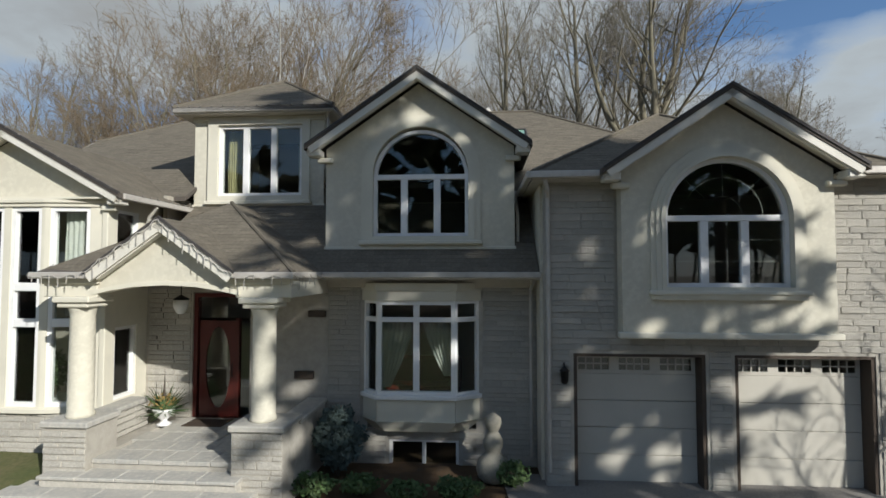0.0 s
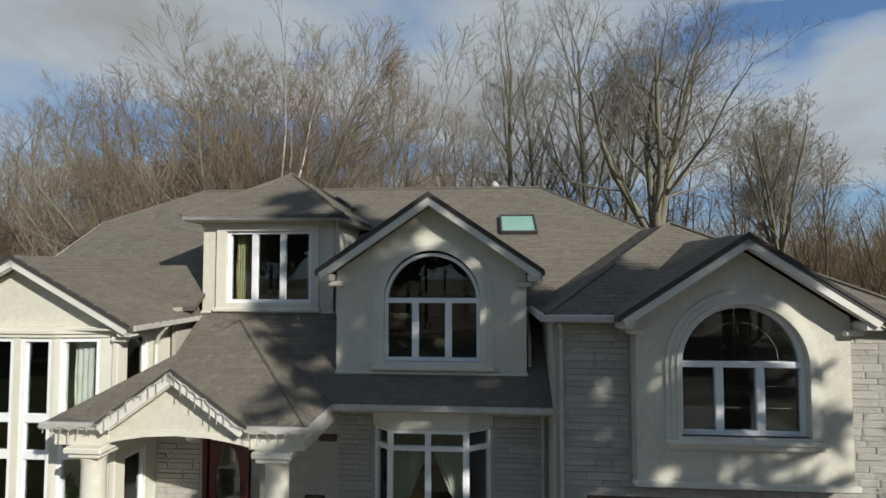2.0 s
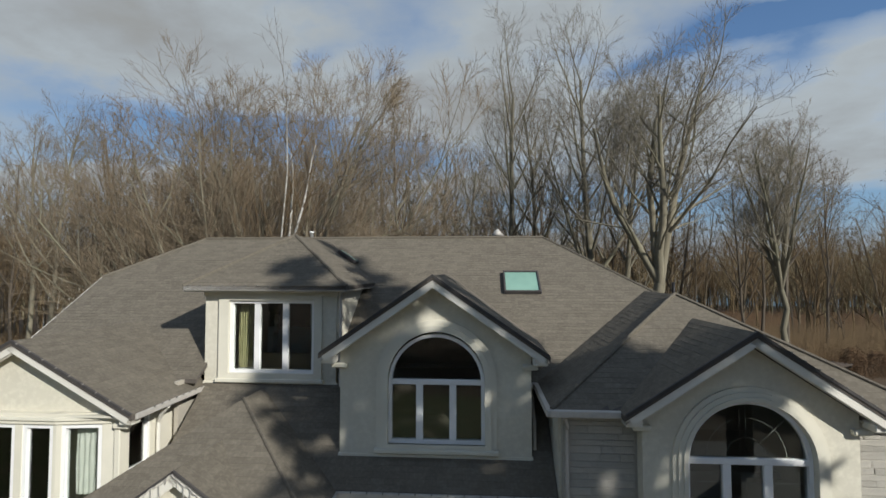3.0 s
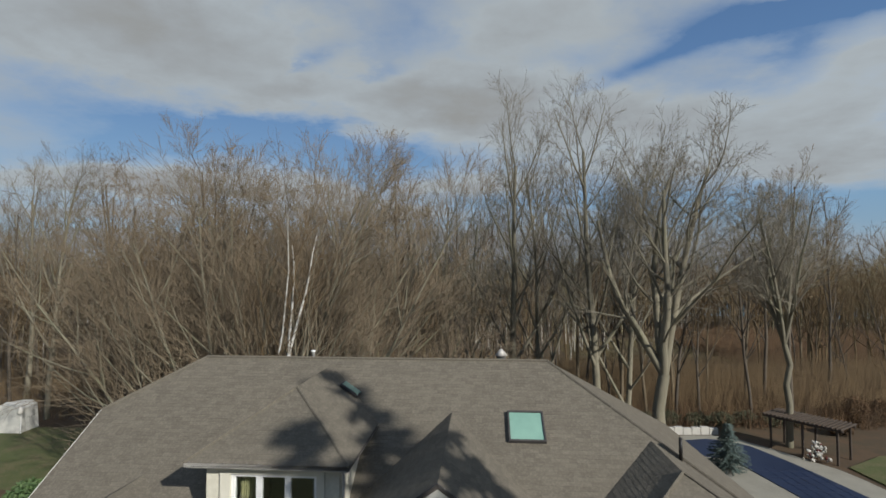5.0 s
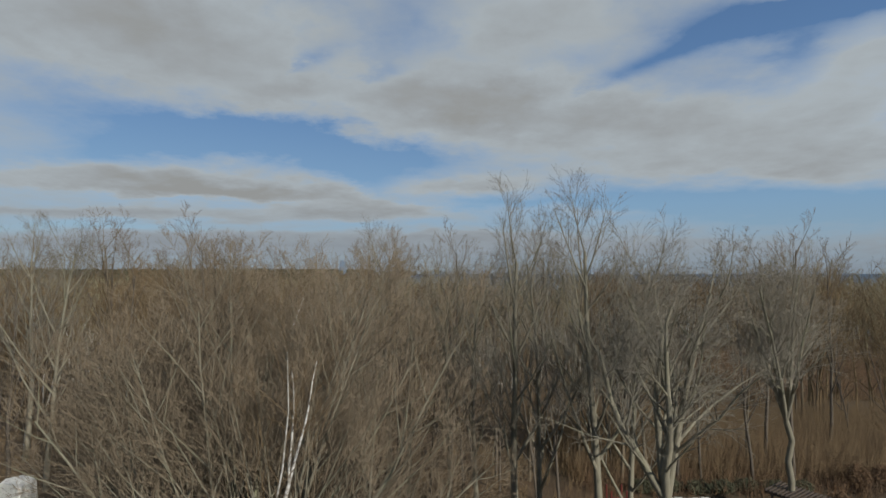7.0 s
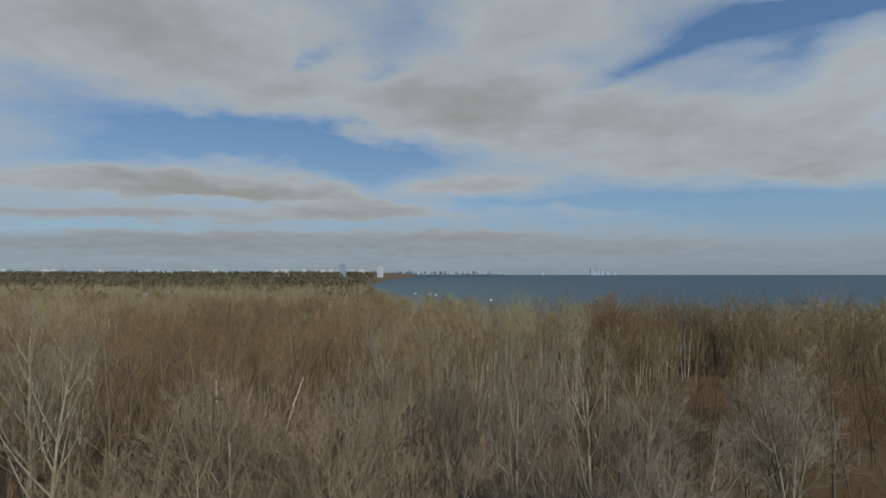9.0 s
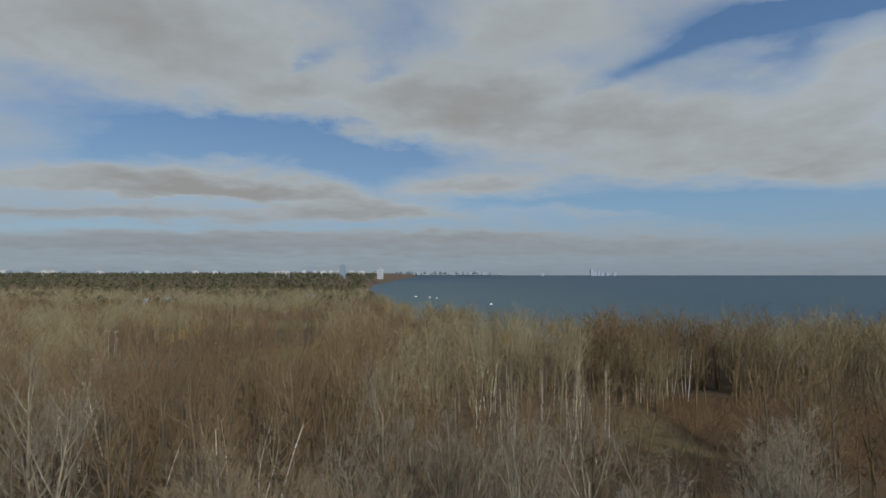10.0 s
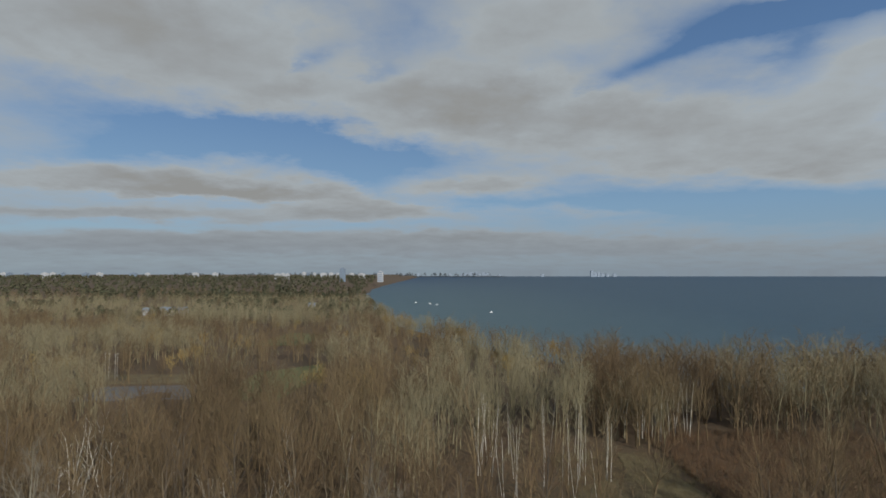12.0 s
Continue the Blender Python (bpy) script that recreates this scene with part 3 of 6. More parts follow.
# garage doors
GARAGE_DOORS = ((2.56, 5.05), (5.58, 8.12))
for x0, x1 in GARAGE_DOORS:
    d = new("garage_door")
    d.parent = house
    d["label"] = "beige panelled garage door with a row of small windows"
    v = 0.14
    zz = [0.0, 0.53, 1.06, 1.59, 2.12, 2.56]
    part("jamb", boxes((x0 - 0.02, x0 + 0.07, GV + 0.02, v, 0.0, 2.56)), DARKWOOD, d, "dark brown door jamb")
    part("jamb", boxes((x1 - 0.07, x1 + 0.02, GV + 0.02, v, 0.0, 2.56)), DARKWOOD, d, "dark brown door jamb")
    part("lintel", boxes((x0, x1, GV + 0.02, v, 2.50, 2.58)), DARKWOOD, d)
    for a, b in zip(zz, zz[1:-1]):
        part("panel", boxes((x0 + 0.05, x1 - 0.05, v, v + 0.05, a + 0.006, b - 0.004), bevel=0.008), GARAGE, d)
    n = 3
    ww = (x1 - x0 - 0.1) / n
    for i in range(n):
        a = x0 + 0.05 + i * ww
        hole = rect(a + 0.10, a + ww - 0.10, 2.19, 2.43)
        part("panel", slab(rect(a, a + ww, 2.122, 2.56), [hole], v, v + 0.05), GARAGE, d)
        part("pane", boxes((a + 0.10, a + ww - 0.10, v + 0.02, v + 0.03, 2.19, 2.43)), GLASS, d)
        for j in range(1, 4):
            xx = a + 0.10 + (ww - 0.20) * j / 4
            part("glazing_bar", boxes((xx - 0.012, xx + 0.012, v - 0.004, v + 0.018, 2.19, 2.43)), GARAGE, d)
        part("glazing_bar", boxes((a + 0.10, a + ww - 0.10, v - 0.003, v + 0.017, 2.30, 2.325)), GARAGE, d)

# centre gable over the bay
CV = 0.74
wall([(-2.67, 4.55), (1.50, 4.55), (1.50, 6.88), (-0.60, 8.31), (-2.67, 6.88)], [arch(-1.60, 0.50, 4.92, 6.29)], CV, STUCCO, label="smooth beige stucco gable wall")
part("wall", boxes((-2.67, -2.41, CV + T, 5.0, 4.2, 6.9)), STUCCO, house)
part("wall", boxes((1.24, 1.50, CV + T, 3.0, 4.2, 6.9)), STUCCO, house)
for k, (o, d) in enumerate(((0.26, 0.04), (0.14, 0.075))):
    part("window_surround", band(arch(-1.60 - o, 0.50 + o, 4.72 + 0.01 * k, 6.29), arch(-1.60 - 0.004 * k, 0.50 + 0.004 * k, 4.92, 6.29), CV - d, CV + 0.01 - 0.004 * k), TRIM, house)
part("sill", boxes((-1.90, 0.80, CV - 0.13, CV, 4.74, 4.83), bevel=0.015), TRIM, house)
window(house, -1.60, 0.50, 4.92, 7.34, CV + 0.03, ((-0.92, 0.075), (-0.19, 0.075)), 0.075, arched=6.24, label="arched white triple window")
part("band_course", boxes((-2.70, 1.53, CV - 0.03, CV + 0.05, 4.62, 4.70), bevel=0.012), TRIM, house)
gable((-0.60, 8.55), 2.42, 1.66, 0.40, soffit_to=CV)

# tower-like dormer
TV = 2.25
wall([(-6.62, 4.3), (-3.20, 4.3), (-3.20, 8.2), (-6.62, 8.2)], [rect(-5.98, -3.76, 6.08, 7.92)], TV, STUCCO, label="cream stucco dormer wall")
part("wall", boxes((-6.62, -6.36, TV + T, 5.5, 4.3, 8.2)), STUCCO, house)
part("wall", boxes((-3.46, -3.20, TV + T, 5.5, 4.3, 8.2)), STUCCO, house)
part("window_surround", band(rect(-6.24, -3.56, 5.92, 8.05), rect(-5.98, -3.76, 6.08, 7.92), TV - 0.06, TV + 0.01), TRIM, house)
part("sill", boxes((-6.30, -3.50, TV - 0.12, TV, 5.86, 5.95), bevel=0.012), TRIM, house)
window(house, -5.98, -3.76, 6.08, 7.92, TV + 0.02, ((-5.27, 0.075), (-4.53, 0.075)), 0.08, label="white triple casement window")
part("band_course", boxes((-6.66, -3.16, TV - 0.03, TV + 0.03, 5.80, 5.87), bevel=0.01), TRIM, house)
part("frieze", boxes((-6.66, -3.16, TV - 0.05, TV + 0.02, 8.02, 8.14), bevel=0.012), TRIM, house)
for x0, x1, v0, v1 in ((-7.02, -2.86, 1.87, 1.93), (-7.02, -6.96, 1.93, 5.4), (-2.92, -2.86, 1.93, 5.4)):
    part("gutter", boxes((x0, x1, v0, v1, 8.17, 8.30), bevel=0.012), GUTTER, house)
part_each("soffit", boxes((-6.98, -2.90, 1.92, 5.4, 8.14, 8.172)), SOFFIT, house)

# lower front wall with the bay window
LV = 0.82
wall([(-4.4, -0.3), (2.06, -0.3), (2.06, 4.15), (-4.4, 4.15)], [rect(-1.72, 0.66, 0.75, 3.55), rect(-1.24, 0.28, -0.12, 0.50)], LV, MORTAR, label="coursed limestone front wall")
window(house, -1.24, 0.28, -0.12, 0.50, LV + 0.05, ((-0.48, 0.04),), 0.06, label="small basement window")
BF = 0.50
for a, b in (((-1.80, LV), (-1.44, BF)), ((-1.44, BF), (0.22, BF)), ((0.22, BF), (0.72, LV))):
    du, dv = b[0] - a[0], b[1] - a[1]
    L, ang = math.hypot(du, dv), math.degrees(math.atan2(dv, du))
    m = pose(a[0], a[1], 0, 0, 0, ang)
    front = L > 1
    window(house, 0.0, L, 1.52, 3.52, 0.0, ((L / 2, 0.065),) if front else (), 0.085 if front else 0.06, rows=((3.12, 0.05),), m=m, depth=0.10, name="bay_window", label="white bay window with transom lights")
    apron = part("bay_apron", boxes((0.0, L, -0.02, 0.10, 0.98, 1.52)), TRIM, house, "pale panel under the bay window")
    apron.matrix_basis = m
    head = part("bay_head", boxes((-0.03, L + 0.03, -0.05, 0.10, 3.52, 3.74), bevel=0.01), TRIM, house)
    head.matrix_basis = m
    sill = part("sill", boxes((-0.03, L + 0.03, -0.09, 0.10, 1.44, 1.53), bevel=0.015), WHITE, house)
    sill.matrix_basis = m
bmx = bmesh.new()
for z0, z1, g in ((3.74, 3.90, 0.08), (0.74, 0.985, 0.06)):
    ring = [(-1.80 - g, LV), (-1.44 - g * 0.6, BF - g), (0.22 + g * 0.6, BF - g), (0.72 + g, LV)]
    lo, hi = ([bmx.verts.new((x * (0.78 if z1 < 2 else 1) - (0.14 if z1 < 2 else 0), y + (0.14 if z1 < 2 and y < LV else 0), z0)) for x, y in ring], [bmx.verts.new((x, y, z1)) for x, y in ring])
    bmx.faces.new(lo)
    bmx.faces.new(hi)
    for i in range(4):
        bmx.faces.new((lo[i], lo[(i + 1) % 4], hi[(i + 1) % 4], hi[i]))
bmesh.ops.recalc_face_normals(bmx, faces=bmx.faces[:])
part_each("bay_cornice", bmx, TRIM, house)
part("wall", boxes((1.96, 2.16, GV + T, 3.0, -0.3, 6.0)), STUCCO, house)
# vents in the stone
for x0, x1, z0, z1 in ((-3.06, -2.66, 3.14, 3.28), (-3.36, -2.92, 1.78, 1.95)):
    part("wall_vent", boxes((x0, x1, LV - 0.07, LV + 0.05, z0, z1), bevel=0.01), DARKWOOD, house, "dark wall vent")

# entrance wall and door
DV = 1.14
wall([(-7.1, 0.4), (-5.93, 0.4), (-5.93, 3.66), (-4.42, 3.66), (-4.42, 0.4), (-2.6, 0.4), (-2.6, 4.2), (-7.1, 4.2)], [], DV, MORTAR, label="limestone entrance wall")
door = new("front_door")
door.parent = house
door["label"] = "red front door with a tall oval glass light"
part("door_frame", band([(-5.93, 0.78), (-4.42, 0.78), (-4.42, 3.64), (-5.93, 3.64)], rect(-5.84, -4.51, 0.79, 3.55), DV + 0.05, DV + 0.20), RED, door)
part("transom_panel", boxes((-5.84, -4.51, DV + 0.10, DV + 0.15, 3.06, 3.55)), GLASS, door)
part("door_leaf", slab(rect(-5.80, -4.92, 0.80, 3.0), [[(-5.36 + 0.30 * math.cos(a * math.pi / 12), 1.92 + 0.94 * math.sin(a * math.pi / 12)) for a in range(24)]], DV + 0.10, DV + 0.16), RED, door)
part("oval_pane", slab([(-5.36 + 0.31 * math.cos(a * math.pi / 12), 1.92 + 0.95 * math.sin(a * math.pi / 12)) for a in range(24)], [], DV + 0.125, DV + 0.135), GLASS, door)
part("side_light", boxes((-4.86, -4.55, DV + 0.12, DV + 0.13, 1.0, 3.0)), GLASS, door)
part("post", boxes((-4.92, -4.84, DV + 0.06, DV + 0.18, 0.79, 3.06)), RED, door)
part("door_handle", sweep([(-5.0, DV + 0.09, 1.72), (-5.0, DV + 0.05, 1.74), (-5.0, DV + 0.05, 1.98), (-5.0, DV + 0.09, 2.0)], 0.014), IRON, door)

# left turret with tall windows
UV = -0.20
SU = -7.05
TURRET = (((-11.25, 0.0), (-10.15, UV - 0.18)), ((-10.15, UV - 0.18), (-8.30, UV - 0.18)), ((-8.30, UV - 0.18), (SU, UV + 0.02)))
for a, b in TURRET:
    du, dv = b[0] - a[0], b[1] - a[1]
    L, ang = math.hypot(du, dv), math.degrees(math.atan2(dv, du))
    m = pose(a[0], a[1], 0, 0, 0, ang)
    holes = [(0.18, 0.94), (1.10, 1.78)] if L > 1.6 else [(0.10, 0.90)] if a[0] > -9 else [(L - 0.90, L - 0.10)]
    o = part("wall", slab(rect(0, L, 1.22, 5.72), [rect(p, q, 1.36, 5.50) for p, q in holes], 0.0, 0.20), TRIM, house, "cream painted turret front")
    o.matrix_basis = m
    for p, q in holes:
        window(house, p, q, 1.36, 5.50, 0.02, (), 0.085, rows=((3.08, 0.085), (3.83, 0.085)), m=m, name="turret_window", label="tall white turret window")
    for z0, z1, pr in ((5.58, 5.66, 0.07), (5.50, 5.58, 0.03), (1.24, 1.34, 0.08)):
        o = part("moulding", boxes((-0.02, L + 0.02, -pr, 0.05, z0, z1), bevel=0.012), TRIM, house)
        o.matrix_basis = m
# side wall of the turret, with two windows
sm = pose(SU, UV, 0, 0, 0, 90)
o = part("wall", slab(rect(0.22, 4.6, 0.4, 5.72), [rect(0.25, 0.98, 1.40, 2.95), rect(0.25, 0.98, 4.35, 5.48)], 0.0, 0.2), TRIM, house, "cream turret side wall")
o.matrix_basis = sm
window(house, 0.25, 0.98, 1.40, 2.95, 0.02, (), 0.07, m=sm, name="side_window", label="white side window")
window(house, 0.25, 0.98, 4.35, 5.48, 0.02, (), 0.06, m=sm, name="side_window", label="white side window")
part("corner_post", boxes((SU - 0.10, SU + 0.03, UV - 0.05, UV + 0.26, 0.4, 5.72), bevel=0.015), TRIM, house)
wall([(-11.5, 5.66), (SU, 5.66), (SU, 5.78), (-9.25, 7.0), (-11.5, 5.78)], [], -0.18, STUCCO, label="cream stucco turret gable")
part_each("soffit", boxes((-11.6, SU + 0.02, UV - 0.20, 0.1, 5.66, 5.70)), TRIM, house)
gable((-9.25, 7.20), 2.62, 1.45, -0.46, soffit_to=-0.18)
part("gutter", boxes((-6.66, -6.55, -0.40, 2.2, 5.64, 5.76), bevel=0.012), GUTTER, house)
part("downspout", sweep([(-6.62, 0.75, 5.62), (-6.85, 0.85, 5.40), (-6.97, 0.95, 5.2), (-6.97, 0.95, 4.3)], 0.045, 8), FASCIA, house)
part("plinth_wall", boxes((-11.5, SU, -0.36, 0.1, -0.3, 1.24)), MORTAR, house)

# back and inner walls that close the house
part("wall", boxes((-11.9, 8.7, 13.2, 13.45, -0.9, 6.0)), STUCCO, house)
part("wall", boxes((-12.0, -11.75, 0.0, 13.2, -0.9, 6.2)), STUCCO, house)
part("wall", boxes((8.45, 8.70, GV + T, 13.2, -0.9, 6.0)), STUCCO, house)
part_each("inner_wall", boxes((-11.6, 8.4, 4.6, 4.72, -0.2, 6.2)), ROOM, house)
part("inner_floor", boxes((-6.95, 8.4, 1.5, 4.6, 4.10, 4.22), (2.2, 8.4, 0.2, 1.5, 2.75, 2.9), (-11.5, 8.4, 1.3, 4.6, 0.55, 0.70)), ROOM, house)
part_each("inner_wall", boxes((1.3, 1.42, 1.1, 4.6, -0.2, 6.2), (-6.95, -6.85, 1.5, 4.6, 0.6, 6.0), (-2.5, -2.4, 1.2, 4.6, 0.6, 7.0)), ROOM, house)

# partition and floor added close behind the turret glass to catch sunlight
part("inner_wall", boxes((-11.5, -7.0, 1.75, 1.85, 0.6, 5.7)), ROOM, house)
part("inner_floor", boxes((-11.4, -7.1, 0.05, 1.75, 0.55, 0.68)), ROOM, house)
# roofs
S = 0.63
RZ, RV = 9.85, 7.85


def main_z(v):
    return RZ - S * (RV - v)


roof_main = [
    [(-9.76, RV, RZ), (-12.1, 5.65, main_z(5.65)), (-12.05, 1.75, main_z(1.75)), (-6.55, 1.75, main_z(1.75)), (-6.55, RV, RZ)],
    [(-6.55, RV, RZ), (-6.55, 5.0, main_z(5.0)), (-3.25, 5.0, main_z(5.0)), (-3.25, RV, RZ)],
    [(-3.25, RV, RZ), (-3.25, 2.3, main_z(2.3)), (1.3, 2.3, main_z(2.3)), (1.3, RV, RZ)],
    [(1.3, RV, RZ), (1.3, 1.75, main_z(1.75)), (8.72, 1.75, main_z(1.75)), (2.64, RV, RZ)],
    [(2.64, RV, RZ), (8.72, 1.75, main_z(1.75)), (8.72, 13.9, main_z(1.75))],
    [(2.64, RV, RZ), (8.72, 13.9, main_z(1.75)), (-12.05, 13.9, main_z(1.75)), (-12.1, 10.05, main_z(5.65)), (-9.76, RV, RZ)],
    [(-9.76, RV, RZ), (-12.1, 10.05, main_z(5.65)), (-12.1, 5.65, main_z(5.65))],
]
shingle_roof(house, roof_main, label="large hipped roof of weathered brown shingles")
part("ridge_cap", sweep([(-9.76, RV, RZ + 0.01), (2.64, RV, RZ + 0.01)], 0.055, 6), SHINGLE, house)
for a, b in (((2.64, RV, RZ), (8.72, 1.75, main_z(1.75))), ((-9.76, RV, RZ), (-12.1, 5.65, main_z(5.65)))):
    part("hip_cap", sweep([a, b], 0.05, 6), SHINGLE, house)
bar(house, "rake_board", (-12.06, 1.75, main_z(1.75)), (-12.1, 5.65, main_z(5.65)), 0.05, 0.2, FASCIA)
part("wall", boxes((-12.0, -11.8, 1.9, 13.2, 6.0, 6.1)), STUCCO, house)


def gable_roof(ax, az, half, drop, v0, v1):
    return [[(ax, v0, az), (ax - half, v0, az - drop), (ax - half, v1, az - drop), (ax, v1, az)],
            [(ax, v0, az), (ax + half, v0, az - drop), (ax + half, v1, az - drop), (ax, v1, az)]]


shingle_roof(house, gable_roof(-0.60, 8.57, 2.46, 1.68, 0.36, 5.9), label="brown shingle roof of the centre gable")
shingle_roof(house, gable_roof(-9.25, 7.22, 2.66, 1.47, -0.50, 3.9), label="brown shingle roof of the turret")
shingle_roof(house, gable_roof(5.32, 7.57, 2.32, 1.52, -0.91, 2.4), label="brown shingle roof of the garage gable")
WZ = 6.05
shingle_roof(house, [
    [(1.75, -0.55, WZ), (3.0, -0.55, WZ), (5.24, 1.80, 7.518), (5.24, 2.70, 8.08)],
    [(7.64, -0.55, WZ), (8.72, -0.55, WZ), (5.24, 2.70, 8.08), (5.24, 1.80, 7.518)],
    [(1.75, -0.55, WZ), (5.24, 2.70, 8.08), (5.24, 5.1, 8.08), (1.75, 5.1, WZ)],
    [(8.72, -0.55, WZ), (8.72, 5.1, WZ), (5.24, 5.1, 8.08), (5.24, 2.70, 8.08)]], label="hipped brown shingle roof of the garage wing")
part("hip_cap", sweep([(1.75, -0.55, WZ + 0.01), (5.24, 2.70, 8.09)], 0.05, 6), SHINGLE, house)
part("hip_cap", sweep([(8.72, -0.55, WZ + 0.01), (5.24, 2.70, 8.09)], 0.05, 6), SHINGLE, house)
part("gutter", boxes((1.70, 3.15, -0.66, -0.55, WZ - 0.12, WZ + 0.01), bevel=0.012), GUTTER, house)
part("gutter", boxes((7.55, 9.0, -0.66, -0.55, WZ - 0.12, WZ + 0.01), bevel=0.012), GUTTER, house)
part("gutter", boxes((1.64, 1.75, -0.62, 1.75, WZ - 0.12, WZ + 0.01), bevel=0.012), GUTTER, house)
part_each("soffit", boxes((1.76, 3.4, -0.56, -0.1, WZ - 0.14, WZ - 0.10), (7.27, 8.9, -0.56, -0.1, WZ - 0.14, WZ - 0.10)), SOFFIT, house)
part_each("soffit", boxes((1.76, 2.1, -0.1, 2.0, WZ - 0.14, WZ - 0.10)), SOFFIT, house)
part("gutter", boxes((1.45, 1.76, 1.68, 1.78, 5.92, 6.05), bevel=0.012), GUTTER, house)
part("downspout", sweep([(1.98, -0.58, 5.92), (2.05, -0.45, 5.75), (2.08, -0.24, 5.6), (2.08, -0.24, 0.3)], 0.04, 8), GUTTER, house)
part("downspout", sweep([(1.80, 0.16, 4.05), (1.84, 0.4, 3.9), (1.84, 0.78, 3.75), (1.84, 0.78, 0.2)], 0.04, 8), GUTTER, house)
part("downspout", sweep([(1.60, 1.72, 5.95), (1.58, 1.2, 5.6), (1.58, 0.95, 5.4), (1.58, 0.9, 4.8)], 0.035, 8), GUTTER, house)
part("downspout", sweep([(-3.0, 2.0, 8.2), (-3.08, 2.15, 8.05), (-3.08, 2.2, 7.9), (-3.08, 2.2, 5.6)], 0.035, 8), GUTTER, house)
# dormer roof
TE, TP = 8.29, 9.70
shingle_roof(house, [
    [(-7.02, 1.87, TE), (-2.86, 1.87, TE), (-4.94, 4.0, TP)],
    [(-7.02, 1.87, TE), (-4.94, 4.0, TP), (-4.94, 7.7, TP), (-7.02, 6.0, TE)],
    [(-2.86, 1.87, TE), (-2.86, 6.0, TE), (-4.94, 7.7, TP), (-4.94, 4.0, TP)]], label="hipped brown shingle roof of the dormer")
for e in (-7.02, -2.86):
    part("hip_cap", sweep([(e, 1.87, TE + 0.01), (-4.94, 4.0, TP + 0.01)], 0.045, 6), SHINGLE, house)
# skirt roof over the ground floor, and the porch roof
shingle_roof(house, [[(-6.60, 0.10, 4.15), (1.95, 0.10, 4.15), (1.95, 2.25, 5.84), (-6.60, 2.25, 5.84)]], label="brown shingle skirt roof above the bay window")
shingle_roof(house, [
    [(-7.46, -1.50, 4.13), (-6.36, -1.50, 4.13), (-5.0, 0.07, 5.12), (-5.0, 1.05, 5.74)],
    [(-2.55, -1.50, 4.13), (-5.0, 1.05, 5.74), (-5.0, 0.07, 5.12), (-3.64, -1.50, 4.13)],
    [(-2.55, -1.50, 4.13), (-2.55, 2.2, 4.13), (-5.0, 2.2, 5.74), (-5.0, 1.05, 5.74)],
    [(-7.46, -1.50, 4.13), (-5.0, 1.05, 5.74), (-5.0, 2.2, 5.74), (-7.46, 2.2, 4.13)]], label="hipped brown shingle roof of the porch")
shingle_roof(house, gable_roof(-5.0, 5.12, 1.36, 0.98, -1.58, 0.1), label="small shingle gable over the porch entrance")
part("hip_cap", sweep([(-2.55, -1.5, 4.14), (-5.0, 1.05, 5.75)], 0.045, 6), SHINGLE, house)
for x0, x1, v0, v1 in ((-2.66, 1.98, 0.02, 0.12), (-7.50, -6.30, -1.60, -1.49), (-3.72, -2.52, -1.60, -1.49), (-2.62, -2.51, -1.55, 0.1)):
    part("gutter", boxes((x0, x1, v0, v1, 4.02, 4.14), bevel=0.012), GUTTER, house)
part_each("soffit", boxes((-2.64, 1.98, 0.10, 0.84, 3.98, 4.02)), SOFFIT, house)
part("frieze", boxes((-2.64, 1.98, 0.70, 0.83, 3.80, 3.98), bevel=0.01), SOFFIT, house)
# skylights


def skylight(x0, x1, v0, v1):
    s = new("skylight")
    s.parent = house
    s["label"] = "square skylight with pale green glass in a dark frame"
    m = Matrix.Translation((x0, v0, main_z(v0))) @ pose(0, 0, 0, math.degrees(math.atan(S)))
    L = (v1 - v0) * math.hypot(1, S)
    s.matrix_basis = m
    w = x1 - x0
    part("frame", boxes((0, w, 0, 0.06, 0, 0.13), (0, w, L - 0.06, L, 0, 0.13), (0, 0.06, 0.06, L - 0.06, 0, 0.13), (w - 0.06, w, 0.06, L - 0.06, 0, 0.13), bevel=0.01), FLASH, s)
    part("pane", boxes((0.055, w - 0.055, 0.055, L - 0.055, 0.07, 0.09)), SKYGLASS, s)


skylight(1.12, 2.22, 4.86, 5.83)
v = new("skylight")
v.parent = house
v.matrix_basis = pose(-4.25, 6.0, 9.32, 0, 34, 0)
part("frame", boxes((0, 0.7, 0, 0.5, -0.04, 0.06), bevel=0.02), FLASH, v)
part("pane", boxes((0.05, 0.65, 0.05, 0.45, 0.05, 0.075)), SKYGLASS, v)
part("vent_pipe", lathe([(0.06, 9.7), (0.06, 10.06), (0.08, 10.06), (0.08, 10.12)], 12, (-5.79, 7.95)), WHITE, house, "white roof vent pipe")
part("vent_pipe", lathe([(0.05, 7.7), (0.05, 8.35)], 10, (5.87, 4.5)), IRON, house, "black roof vent pipe")
part("chimney_cap", lathe([(0.16, 9.6), (0.16, 9.95), (0.24, 9.96), (0.02, 10.20)], 10, (1.05, 8.3)), GUTTER, house)

